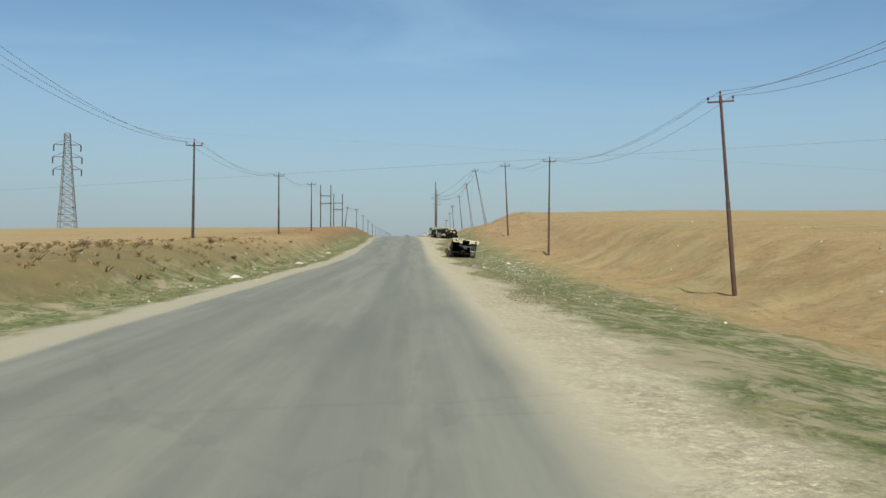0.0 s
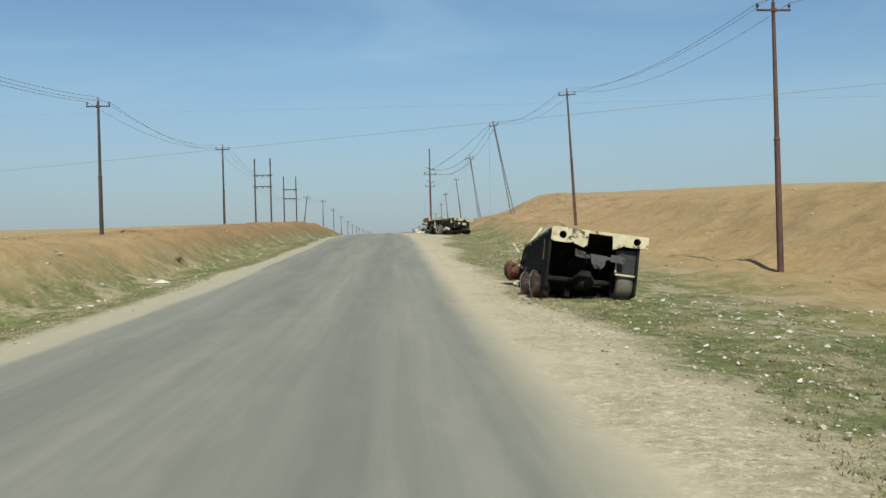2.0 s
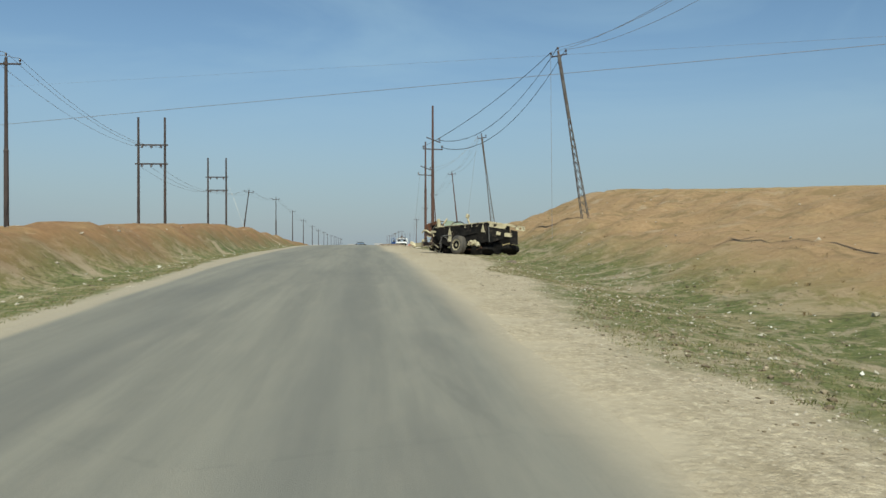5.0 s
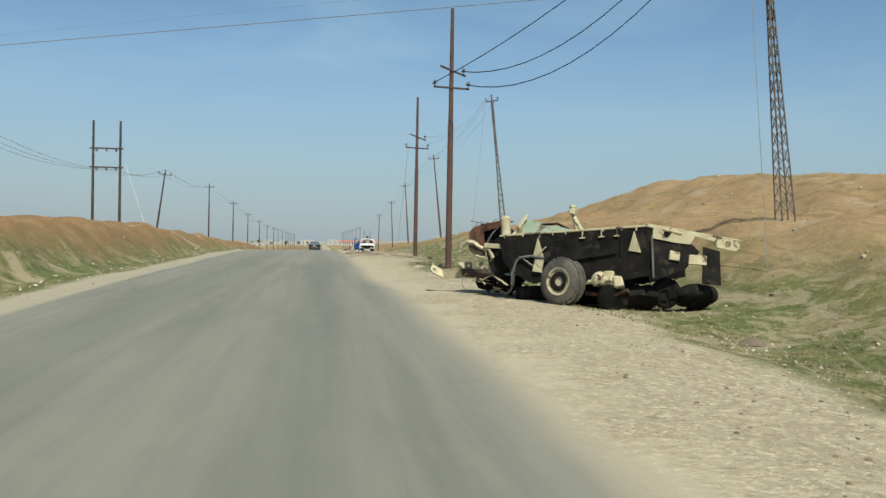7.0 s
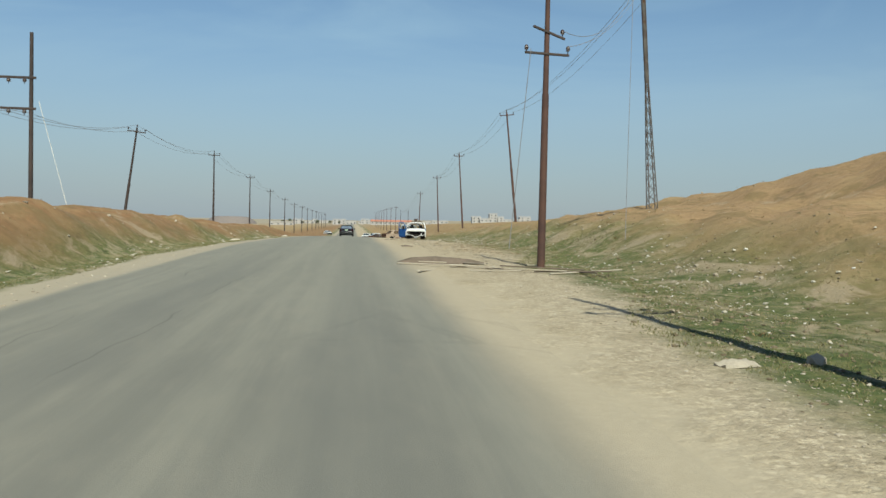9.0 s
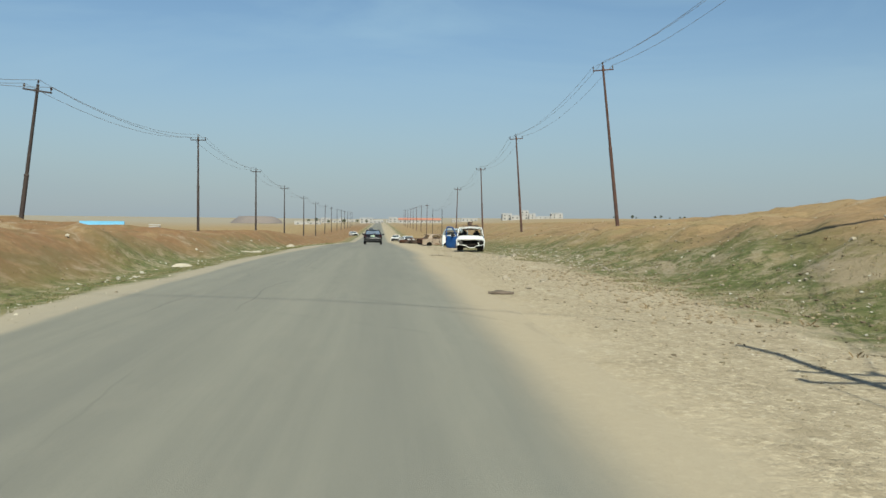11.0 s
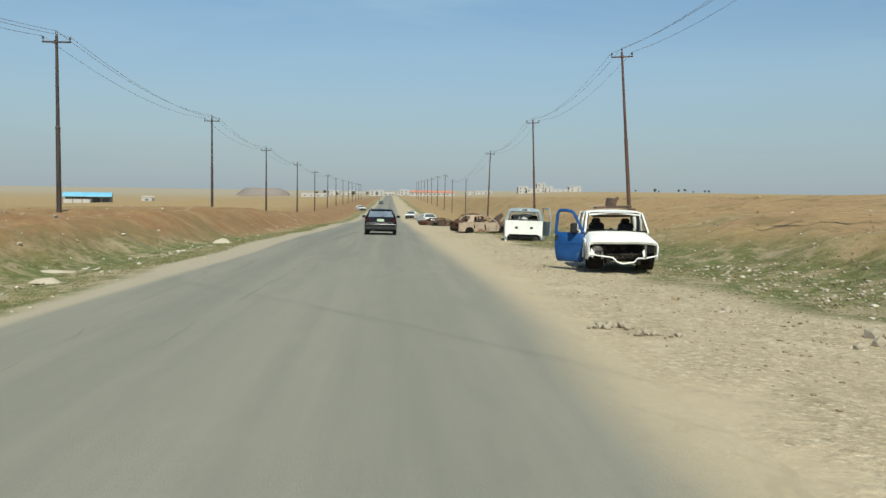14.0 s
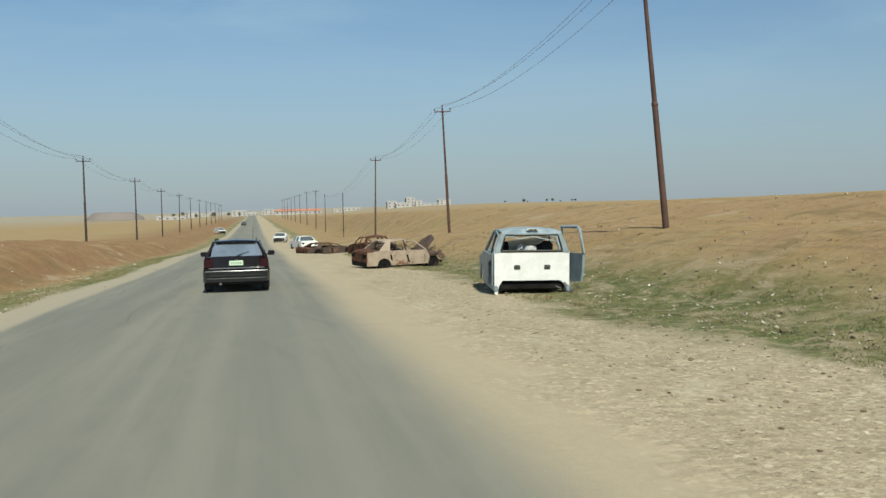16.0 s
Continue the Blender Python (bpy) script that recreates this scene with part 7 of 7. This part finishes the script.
def estate_car():
    """The dark estate car on the road ahead."""
    y0 = 248.6
    slope = math.degrees(math.atan2(road_z(y0 + 4) - road_z(y0), 4))
    root = thing("estate_car", pose(-1.0, y0, road_z(y0 + 1) + 0.085, slope, 0, 0), "dark plum-coloured estate car with a grey bumper on the road", "car")
    # lower body: sections from tail to nose, each a rounded outline
    def ring(y, w, z0, z1, tuck=0.08):
        return [(-w + tuck, y, z0), (-w, y, z0 + 0.14), (-w - 0.015, y, (z0 + z1) / 2), (-w + 0.02, y, z1 - 0.08), (-w + 0.09, y, z1), (0, y, z1 + 0.02), (w - 0.09, y, z1), (w - 0.02, y, z1 - 0.08), (w + 0.015, y, (z0 + z1) / 2), (w, y, z0 + 0.14), (w - tuck, y, z0), (0, y, z0)]
    body = Shape().loft([ring(0.10, 0.80, 0.34, 0.90), ring(0.16, 0.845, 0.28, 0.94), ring(0.7, 0.87, 0.22, 0.96), ring(2.2, 0.885, 0.20, 0.95), ring(3.2, 0.88, 0.20, 0.92), ring(4.1, 0.85, 0.22, 0.82), ring(4.55, 0.78, 0.28, 0.68)])
    part("body", body, M_carpaint, root)
    # roof, pillars and glass round a hollow cabin
    rows = []
    for y, wd, z in ((0.40, 0.56, 1.37), (0.52, 0.60, 1.41), (1.6, 0.62, 1.44), (2.35, 0.60, 1.40), (2.5, 0.56, 1.36)):
        rows.append([(wd * u, y, z - 0.05 * u * u) for u in (-1, -0.6, 0, 0.6, 1)] + [(wd * u, y, z - 0.05 * u * u - 0.05) for u in (1, 0.6, 0, -0.6, -1)])
    part("roof", Shape().loft(rows), M_carpaint, root)
    part("rear_window", Shape().slab([(-0.66, 0.165, 0.98), (0.66, 0.165, 0.98), (0.61, 0.28, 1.2), (0.54, 0.39, 1.34), (-0.54, 0.39, 1.34), (-0.61, 0.28, 1.2)], 0.008), M_film, root, "sky-reflecting sloping rear window")
    part("windscreen", Shape().slab([(-0.72, 3.25, 0.93), (0.72, 3.25, 0.93), (0.57, 2.5, 1.34), (-0.57, 2.5, 1.34)], 0.008), M_pane, root)
    part("dashboard", Shape().box((0, 3.0, 0.88), (1.45, 0.4, 0.14), b=0.05), M_black, root)
    part("rear_seat", Shape().box((0, 1.15, 0.86), (1.25, 0.16, 0.32), (-12, 0, 0), 0.05), M_seat, root)
    for x in (-0.36, 0.36):
        st = part("front_seat", Shape().box((x, 1.95, 0.88), (0.48, 0.14, 0.36), (-12, 0, 0), 0.05), M_seat, root)
        part("headrest", Shape().box((x, 1.90, 1.10), (0.24, 0.08, 0.12), (-8, 0, 0), 0.04), M_seat, st)
    for s in (-1, 1):
        part("rear_pillar", Shape().slab([(s * 0.80, 0.14, 0.92), (s * 0.80, 0.42, 0.92), (s * 0.60, 0.62, 1.36), (s * 0.58, 0.38, 1.36)], 0.06), M_carpaint, root)
        part("middle_pillar", Shape().tube((s * 0.80, 1.45, 0.92), (s * 0.61, 1.5, 1.38), 0.04, 0.035, 8), M_carpaint, root)
        part("front_pillar", Shape().tube((s * 0.78, 3.25, 0.90), (s * 0.58, 2.45, 1.35), 0.04, 0.035, 8), M_carpaint, root)
    for s in (-1, 1):
        part("side_window", Shape().slab([(s * 0.80, 0.45, 0.94), (s * 0.80, 3.1, 0.93), (s * 0.61, 2.42, 1.36), (s * 0.61, 0.62, 1.36)], 0.008), M_pane, root)
        part("roof_rail", Shape().pipe([(s * 0.54, 0.55, 1.38), (s * 0.55, 0.68, 1.44), (s * 0.55, 2.1, 1.45), (s * 0.54, 2.3, 1.38)], 0.016, 6), M_black, root)
        part("tail_light", Shape().box((s * 0.72, 0.105, 0.80), (0.24, 0.06, 0.26), b=0.025), M_red, root, "dark red tail light")
        part("mirror", Shape().box((s * 0.98, 2.85, 0.99), (0.20, 0.10, 0.14), b=0.03).tube((s * 0.84, 2.88, 0.94), (s * 0.95, 2.86, 0.97), 0.02, 0.02, 6), M_carpaint, root)
        part("mud_flap", Shape().box((s * 0.76, 0.62, 0.24), (0.22, 0.015, 0.26), b=0.004), M_black, root)
        for yy in (0.95, 3.65):
            wheel(root, (s * 0.76, yy, 0.31), 0.31, 0.20, M_greymetal, (s, 0, 0), False)
    tg = part("tailgate", Shape().slab([(-0.60, 0.118, 0.60), (0.60, 0.118, 0.60), (0.66, 0.10, 0.93), (0.64, 0.145, 0.98), (-0.64, 0.145, 0.98), (-0.66, 0.10, 0.93)], 0.035), M_carpaint, root)
    part("number_plate", Shape().box((0, 0.075, 0.80), (0.36, 0.02, 0.13), b=0.004), M_platewhite, tg, "pale green number plate")
    bars = Shape()
    for k in range(5):
        bars.box((-0.12 + 0.06 * k, 0.062, 0.80), (0.022, 0.006, 0.045), b=0.001)
    part("plate_mark", bars, M_greymetal, tg)
    part("trim_strip", Shape().box((0, 0.085, 0.665), (1.45, 0.03, 0.035), b=0.01), M_chrome, tg, "bright metal trim strip")
    part("wiper", Shape().tube((0.02, 0.14, 1.0), (0.34, 0.20, 1.10), 0.010, 0.008, 5), M_black, tg)
    part("rear_spoiler", Shape().box((0, 0.36, 1.365), (1.06, 0.12, 0.03), (-6, 0, 0), 0.01), M_carpaint, root)
    bp = part("rear_bumper", Shape().loft([[(-0.84, 0.42, z), (-0.87, 0.22, z), (-0.80, 0.05, z), (-0.5, 0.0, z), (0.5, 0.0, z), (0.80, 0.05, z), (0.87, 0.22, z), (0.84, 0.42, z)] for z in (0.30, 0.34, 0.52, 0.58)]), M_plastic, root, "grey plastic rear bumper")
    part("bumper_strip", Shape().box((0, -0.008, 0.47), (1.36, 0.02, 0.05), b=0.008), M_black, bp)
    # chrome rod draws the highlight that runs along the bumper's top
    part("bumper_highlight", Shape().pipe([(-0.82, 0.06, 0.585), (-0.5, 0.005, 0.59), (0.5, 0.005, 0.59), (0.82, 0.06, 0.585)], 0.012, 6), M_chrome, bp, "bright highlight line along the bumper top")
    part("bumper_lip", Shape().pipe([(-0.80, 0.06, 0.40), (-0.5, -0.005, 0.395), (0.5, -0.005, 0.395), (0.80, 0.06, 0.40)], 0.010, 6), M_greymetal, bp)
    part("aerial", Shape().tube((0.45, 0.62, 1.40), (0.47, 0.40, 1.78), 0.006, 0.004, 5), M_black, root)
    part("exhaust", Shape().tube((-0.42, 0.02, 0.25), (-0.42, 0.5, 0.27), 0.035, 0.035, 10), M_greymetal, root)
    part("underbody", Shape().box((0, 2.2, 0.25), (1.45, 3.7, 0.12), b=0.03), M_black, root)


estate_car()


# ---- verges: grass, weeds, gravel and litter ----
def top_z(x, y):
    """Height of what one would stand on, road or soil."""
    return max(gz(x, y), road_z(y) + 0.015) if -4.8 < x < 3.1 else gz(x, y)


def height(xs, ys):
    return land(np.array(xs), np.array(ys))


def grass_tufts(count, seed, pick, h0, h1, blades, name, material, label):
    """Tufts of thin bent blades, all in one mesh."""
    r = np.random.RandomState(seed)
    xs, ys = pick(r, count)
    zs = height(xs, ys)
    vs, fs = [], []
    for x, y, z in zip(xs, ys, zs):
        size = r.uniform(h0, h1)
        for _ in range(blades):
            a, lean = r.uniform(0, 6.283), r.uniform(0.4, 1.4)
            ox, oy = r.uniform(-0.09, 0.09, 2)
            dx, dy = math.cos(a), math.sin(a)
            wd = size * r.uniform(0.05, 0.10)
            o = len(vs)
            h = size * r.uniform(0.6, 1.1)
            vs += [(x + ox - dy * wd, y + oy + dx * wd, z - 0.02), (x + ox + dy * wd, y + oy - dx * wd, z - 0.02), (x + ox + dx * h * lean * 0.4 + dy * wd * 0.7, y + oy + dy * h * lean * 0.4 - dx * wd * 0.7, z + h * 0.6), (x + ox + dx * h * lean, y + oy + dy * h * lean, z + h)]
            fs += [(o, o + 1, o + 2), (o, o + 2, o + 3)]
    me = bpy.data.meshes.new(name)
    me.from_pydata(vs, [], fs)
    me.materials.append(material)
    return tagged(new(name, me), label, "grass", kind="stuff")


def verge_edge(y):
    """Where the bare shoulder ends and the grass begins."""
    return np.interp(y, (98, 130, 140, 150, 156, 168, 190, 208, 236), (4.0, 5.8, 5.8, 4.3, 4.4, 5.8, 7.3, 7.3, 6.1))


def right_verge(r, n):
    y = r.uniform(12, 300, n)
    edge = verge_edge(y)
    x = edge + 0.1 + np.abs(r.normal(0, 2.2, n)) + 0.8 * np.sin(y * 0.35)
    return x, y


def left_verge(r, n):
    y = r.uniform(12, 300, n)
    return np.interp(y, (75, 100, 110, 138, 165, 235), (-6.8, -6.2, -6.2, -7.5, -7.5, -6.4)) - np.abs(r.normal(0, 1.1, n)) - 0.3 * np.sin(y * 0.4), y


def fields(r, n):
    y = r.uniform(10, 280, n)
    side = r.uniform(0, 1, n) < 0.6
    return np.where(side, r.uniform(9, 34, n), -r.uniform(9, 24, n)), y


grass_tufts(38000, 1, right_verge, 0.015, 0.05, 6, "verge_grass", M_grass, "short green and yellow grass on the littered verge")
grass_tufts(15000, 2, left_verge, 0.02, 0.06, 5, "verge_grass", M_grass, "short green and yellow grass below the bank")
grass_tufts(9000, 3, fields, 0.03, 0.08, 4, "field_stubble", M_dryweed, "sparse dry stubble on the ochre fields")


def weed_patch(count, seed, pick, h0, h1, name, label):
    grass_tufts(count, seed, pick, h0, h1, 12, name, M_dryweed, label)


weed_patch(420, 5, lambda r, n: (-r.uniform(9.0, 24, n), r.uniform(15, 62, n)), 0.10, 0.26, "dry_weeds", "dark dry weeds on the low left bank")
weed_patch(160, 6, lambda r, n: (r.uniform(5.0, 15, n), r.uniform(20, 290, n)), 0.05, 0.10, "dry_weeds", "scattered dry weeds along the verge")


def dry_bush(x, y, h, seed):
    r = random.Random(seed)
    root = thing("dry_bush", pose(x, y, gz(x, y)), "small dark brown dry thorn bush", "bush", "dry bushes")
    twigs, tips = Shape(), Shape()
    for _ in range(26):
        a, e = r.uniform(0, 6.28), r.uniform(0.3, 1.3)
        d = Vector((math.cos(a) * math.cos(e), math.sin(a) * math.cos(e), math.sin(e)))
        p = d * h * r.uniform(0.5, 1.0)
        twigs.pipe([(0, 0, -0.03), p * 0.5 + Vector((0, 0, 0.04)), p], 0.012, 4)
        for _ in range(5):
            q = p * r.uniform(0.5, 1.0) + Vector((r.uniform(-1, 1), r.uniform(-1, 1), r.uniform(-0.6, 0.8))) * h * 0.18
            tips.rock(q, h * r.uniform(0.03, 0.07), r, 0.8)
    part("twigs", twigs, M_bark, root)
    part("foliage", tips, M_dryweed, root, smooth=False)


for i, (x, y, h) in enumerate(((-18.5, 38, 0.7), (-17.0, 36.5, 0.6), (-15.2, 37.5, 0.75), (-12.4, 33, 0.4), (-10.6, 41, 0.35), (-13.2, 46, 0.4), (-19.5, 44, 0.5), (-11.2, 70, 0.3), (-9.8, 86, 0.3))):
    dry_bush(x, y, h, 60 + i)


def scatter_rocks(count, seed, pick, lo, hi, name, material, label, flat=0.7, power=4.0):
    r = np.random.RandomState(seed)
    rr = random.Random(seed)
    xs, ys = pick(r, count)
    zs = height(xs, ys)
    s = Shape()
    for x, y, z in zip(xs, ys, zs):
        k = lo + (hi - lo) * rr.random() ** power
        s.rock((x, y, z + k * flat * 0.25), k, rr, flat)
    return tagged(part(name, s, material, smooth=False), label, "gravel", kind="stuff")


def shoulder(r, n):
    y = r.uniform(8, 260, n)
    edge = verge_edge(y) + 0.7
    return 3.0 + (edge - 3.0) * np.sqrt(r.uniform(0, 1, n)), y


scatter_rocks(30000, 11, shoulder, 0.006, 0.030, "gravel", M_rock, "small pale gravel scattered on the dusty shoulder", 0.5, 6.0)
scatter_rocks(3500, 15, lambda r, n: (r.uniform(3.4, 9.0, n), r.uniform(176, 240, n)), 0.010, 0.042, "gravel", M_clod, "coarse pale gravel strewn over the wide shoulder", 0.5, 5.0)
scatter_rocks(6500, 16, shoulder, 0.007, 0.034, "gravel", M_crumb, "dark dry crumbs of earth on the shoulder", 0.5)
scatter_rocks(1200, 17, lambda r, n: (r.uniform(3.0, 8.0, n), r.uniform(180, 245, n)), 0.010, 0.04, "gravel", M_crumb, "dark dry crumbs of earth on the wide shoulder", 0.5)
scatter_rocks(650, 18, lambda r, n: (r.normal(8.5, 0.55, n), r.uniform(203, 227, n)), 0.022, 0.09, "rubble", M_rock, "strip of pale stones in the green verge", 0.45, 2.5)
scatter_rocks(6000, 12, right_verge, 0.010, 0.055, "rubble", M_clod, "broken pale rubble in the verge grass")
scatter_rocks(9000, 19, right_verge, 0.012, 0.06, "clods", M_crumb, "dark clods and crumbs of earth in the verge grass", 0.55, 3.0)
scatter_rocks(2500, 20, left_verge, 0.012, 0.05, "clods", M_crumb, "dark clods and crumbs of earth below the bank", 0.55, 3.0)
scatter_rocks(1500, 23, lambda r, n: (r.normal(6.6, 1.0, n), r.uniform(184, 202, n)), 0.014, 0.065, "clods", M_earth, "broken brown clods of dug earth on the wide shoulder", 0.6, 3.0)
scatter_rocks(900, 13, lambda r, n: (-5.9 - np.abs(r.normal(0, 0.8, n)), r.uniform(10, 260, n)), 0.012, 0.05, "gravel", M_rock, "small pale gravel beside the carriageway")
scatter_rocks(1500, 14, fields, 0.02, 0.10, "clods", M_rock, "earth clods and stones on the fields")


def litter(count, seed, pick, lo, hi, label):
    """Crumpled bags, paper and broken sheets, each a bent scrap."""
    r = np.random.RandomState(seed)
    rr = random.Random(seed)
    xs, ys = pick(r, count)
    zs = height(xs, ys)
    s = Shape()
    for x, y, z in zip(xs, ys, zs):
        k = lo + (hi - lo) * rr.random() ** 2.2
        if rr.random() < 0.5:
            s.rock((x, y, z + k * 0.2), k * 0.7, rr, 0.55)
        else:
            a = rr.uniform(0, 3.14)
            ca, sa = math.cos(a) * k, math.sin(a) * k
            b = rr.uniform(0.25, 0.7)
            top = rr.uniform(0.1, 0.6) * k
            s.slab([(x - ca, y - sa, z + 0.02), (x - sa * b, y + ca * b, z + 0.02 + top * 0.5), (x + ca, y + sa, z + 0.03 + top), (x + sa * b, y - ca * b, z + 0.02)], 0.008)
    return tagged(part("litter", s, M_litter, smooth=False), label, "litter", kind="stuff")


def right_litter(r, n):
    y = np.concatenate([r.uniform(14, 125, n // 2), r.uniform(125, 290, n - n // 2)])
    edge = verge_edge(y) + 0.4
    return edge + 0.4 + np.abs(r.normal(0, 2.2, n)), y


litter(3600, 21, right_litter, 0.012, 0.065, "white plastic and paper litter along the verge")
litter(420, 24, lambda r, n: (r.normal(8.6, 1.7, n), r.uniform(38, 66, n)), 0.02, 0.10, "pale torn plastic and paper thick on the verge")
litter(260, 25, lambda r, n: (r.normal(9.3, 1.2, n), r.uniform(152, 176, n)), 0.02, 0.10, "pale plastic scraps in the green verge")
litter(700, 22, lambda r, n: (-7.4 - np.abs(r.normal(0, 1.3, n)), r.uniform(15, 280, n)), 0.02, 0.12, "white plastic and paper litter below the bank")


# ---- single larger pieces ----
def rock_thing(name, x, y, r, seed, material, label, category="stone", flat=0.75):
    rr = random.Random(seed)
    s = Shape().rock((0, 0, r * flat * 0.35), r, rr, flat)
    for _ in range(5):
        s.rock((rr.uniform(-1, 1) * r, rr.uniform(-1, 1) * r, r * 0.08), r * rr.uniform(0.18, 0.4), rr, flat)
    ob = part(name, s.dent(r * 0.12, 4 / r * 0.3, seed), material, smooth=False)
    ob.matrix_world = pose(x, y, gz(x, y) - 0.01)
    return tagged(ob, label, category, "loose stones")


for i, (x, y, r) in enumerate(((3.45, 194.7, 0.14), (3.5, 191.0, 0.08), (3.05, 201.0, 0.08), (4.55, 194.6, 0.12), (6.1, 214.2, 0.13), (6.4, 214.8, 0.15), (5.7, 214.0, 0.10), (6.9, 214.4, 0.18), (5.4, 217.6, 0.12), (4.6, 45.0, 0.16), (8.2, 47.0, 0.14), (5.0, 154.6, 0.14))):
    rock_thing("stone", x, y, r, 70 + i, M_rock, "pale broken stone lying on the dusty shoulder")


def crumpled_sheet(x, y, w, d, yaw, material, label, category="debris", lift=0.05, seed=1.0):
    n = 7
    rows = []
    for i in range(n):
        u = -1 + 2 * i / (n - 1)
        rows.append([(w / 2 * u, d / 2 * v * (1 - 0.35 * abs(u)), 0.03 + lift * (1 - u * u) * (1 - v * v) + 0.02 * math.sin(u * 5 + seed + v * 3)) for v in (-1, -0.5, 0, 0.5, 1)] + [(w / 2 * u, d / 2 * v * (1 - 0.35 * abs(u)), 0.01) for v in (1, 0.5, 0, -0.5, -1)])
    ob = part("debris_sheet", Shape().loft(rows).dent(0.02, 5, seed), material)
    ob.matrix_world = pose(x, y, top_z(x, y) - 0.005, 0, 0, yaw)
    return tagged(ob, label, category, "loose debris")


crumpled_sheet(2.5, 189.2, 0.62, 0.28, -6, M_bark, "flat grey-brown slab of bark on the shoulder", lift=0.04)
crumpled_sheet(4.05, 154.6, 0.5, 0.32, 15, M_rock, "crumpled pale sack on the shoulder", lift=0.05, seed=3)
crumpled_sheet(4.6, 46.0, 0.4, 0.25, 30, M_brownhulk, "dark crumpled rag on the shoulder", lift=0.10, seed=4)
crumpled_sheet(5.3, 44.5, 0.26, 0.18, -30, M_litter, "white plastic bag in the verge", lift=0.10, seed=5)
crumpled_sheet(8.2, 55.5, 0.34, 0.25, 10, M_litter, "white plastic bag in the verge", lift=0.10, seed=6)
crumpled_sheet(9.6, 60.0, 0.7, 0.25, 20, M_litter, "long white scrap of sheeting in the verge", lift=0.06, seed=7)
crumpled_sheet(-8.4, 78.0, 0.6, 0.4, 20, M_litter, "white plastic sack below the bank", lift=0.10, seed=8)
crumpled_sheet(-8.0, 52.0, 0.7, 0.4, -10, M_litter, "white plastic sack below the bank", lift=0.10, seed=9)
crumpled_sheet(-8.2, 30.0, 0.5, 0.4, -10, M_litter, "white plastic sack below the bank", lift=0.10, seed=10)
crumpled_sheet(-7.75, 240.2, 0.8, 0.5, 20, M_rock, "large pale sack below the bank", lift=0.2, seed=13)
crumpled_sheet(-9.2, 225.5, 1.2, 0.3, 5, M_rock, "long pale sheet below the bank", lift=0.04, seed=14)
crumpled_sheet(-8.1, 203.0, 0.8, 0.3, 30, M_rock, "pale torn sheet below the bank", lift=0.12, seed=11)
crumpled_sheet(-7.9, 222.0, 0.8, 0.4, -20, M_rock, "pale heap of rubbish below the bank", lift=0.10, seed=12)


def stick_heap():
    """Planks and dry stalks thrown down round the foot of the tall pole."""
    r = random.Random(9)
    for i in range(15):
        x, y = 4.6 + r.uniform(-2.8, 2.0), 172.2 + r.uniform(-3.0, 1.6)
        ln, a = r.uniform(0.9, 3.2), r.uniform(-20, 20) + (90 if r.random() < 0.2 else 0)
        ob = part("plank", Shape().box((0, 0, 0), (ln, r.uniform(0.05, 0.12), 0.035), b=0.006).dent(0.02, 1.5, i), M_rock if i % 3 else M_bark)
        ob.matrix_world = pose(x, y, gz(x, y) + 0.05 + 0.015 * (i % 4), 0, r.uniform(-3, 3), a)
        tagged(ob, "pale weathered plank on the dusty shoulder" if i % 3 else "grey branch on the dusty shoulder", "plank", "scattered planks")


stick_heap()


def spoil_heap(x, y, w, d, h, yaw, label):
    """A low heap of dark earth."""
    rows = []
    for k, (f, z) in enumerate(((1.0, -0.05), (0.8, 0.35), (0.55, 0.75), (0.25, 0.97), (0.04, 1.0))):
        rows.append([(w / 2 * f * math.cos(a) * (1 + 0.12 * math.sin(4 * a + k)), d / 2 * f * math.sin(a), h * z) for a in (2 * math.pi * i / 18 for i in range(18))])
    ob = part("soil_mound", Shape().loft(rows).dent(0.06, 2.2, x), M_bark)
    ob.matrix_world = pose(x, y, gz(x, y), 0, 0, yaw)
    return tagged(ob, label, "earth heap")


spoil_heap(2.6, 173.5, 3.2, 0.7, 0.22, 4, "low dark heap of earth across the shoulder")
spoil_heap(8.9, 149.0, 0.8, 0.5, 0.22, 20, "small dark clump of earth in the verge")
spoil_heap(7.6, 133.0, 0.7, 0.4, 0.12, 20, "small dark clump of ash by the wreck")


def rubble_heap(x, y, w, d, n, seed, label):
    """A low spill of broken stones, each its own lump."""
    rr = random.Random(seed)
    root = thing("rubble_heap", pose(x, y, top_z(x, y)), label, "rubble", "rubble heaps")
    for _ in range(n):
        px, py = rr.gauss(0, w / 4), rr.gauss(0, d / 4)
        k = 0.03 + 0.065 * rr.random() ** 2
        part("stone", Shape().rock((px, py, top_z(x + px, y + py) - top_z(x, y) + k * 0.3), k, rr, 0.7), M_rock, root, smooth=False)


rubble_heap(2.8, 215.2, 0.9, 0.7, 18, 31, "spill of broken pale stones on the shoulder")
rubble_heap(3.1, 214.55, 0.6, 0.6, 14, 32, "spill of broken pale stones on the shoulder")
rubble_heap(9.0, 168.0, 2.4, 6.0, 30, 33, "scattered pale rubble at the edge of the grass")
rubble_heap(8.6, 201.0, 1.6, 5.0, 26, 34, "scattered pale rubble at the edge of the grass")
rubble_heap(-8.0, 232.0, 1.4, 4.0, 20, 35, "scattered pale rubble below the bank")
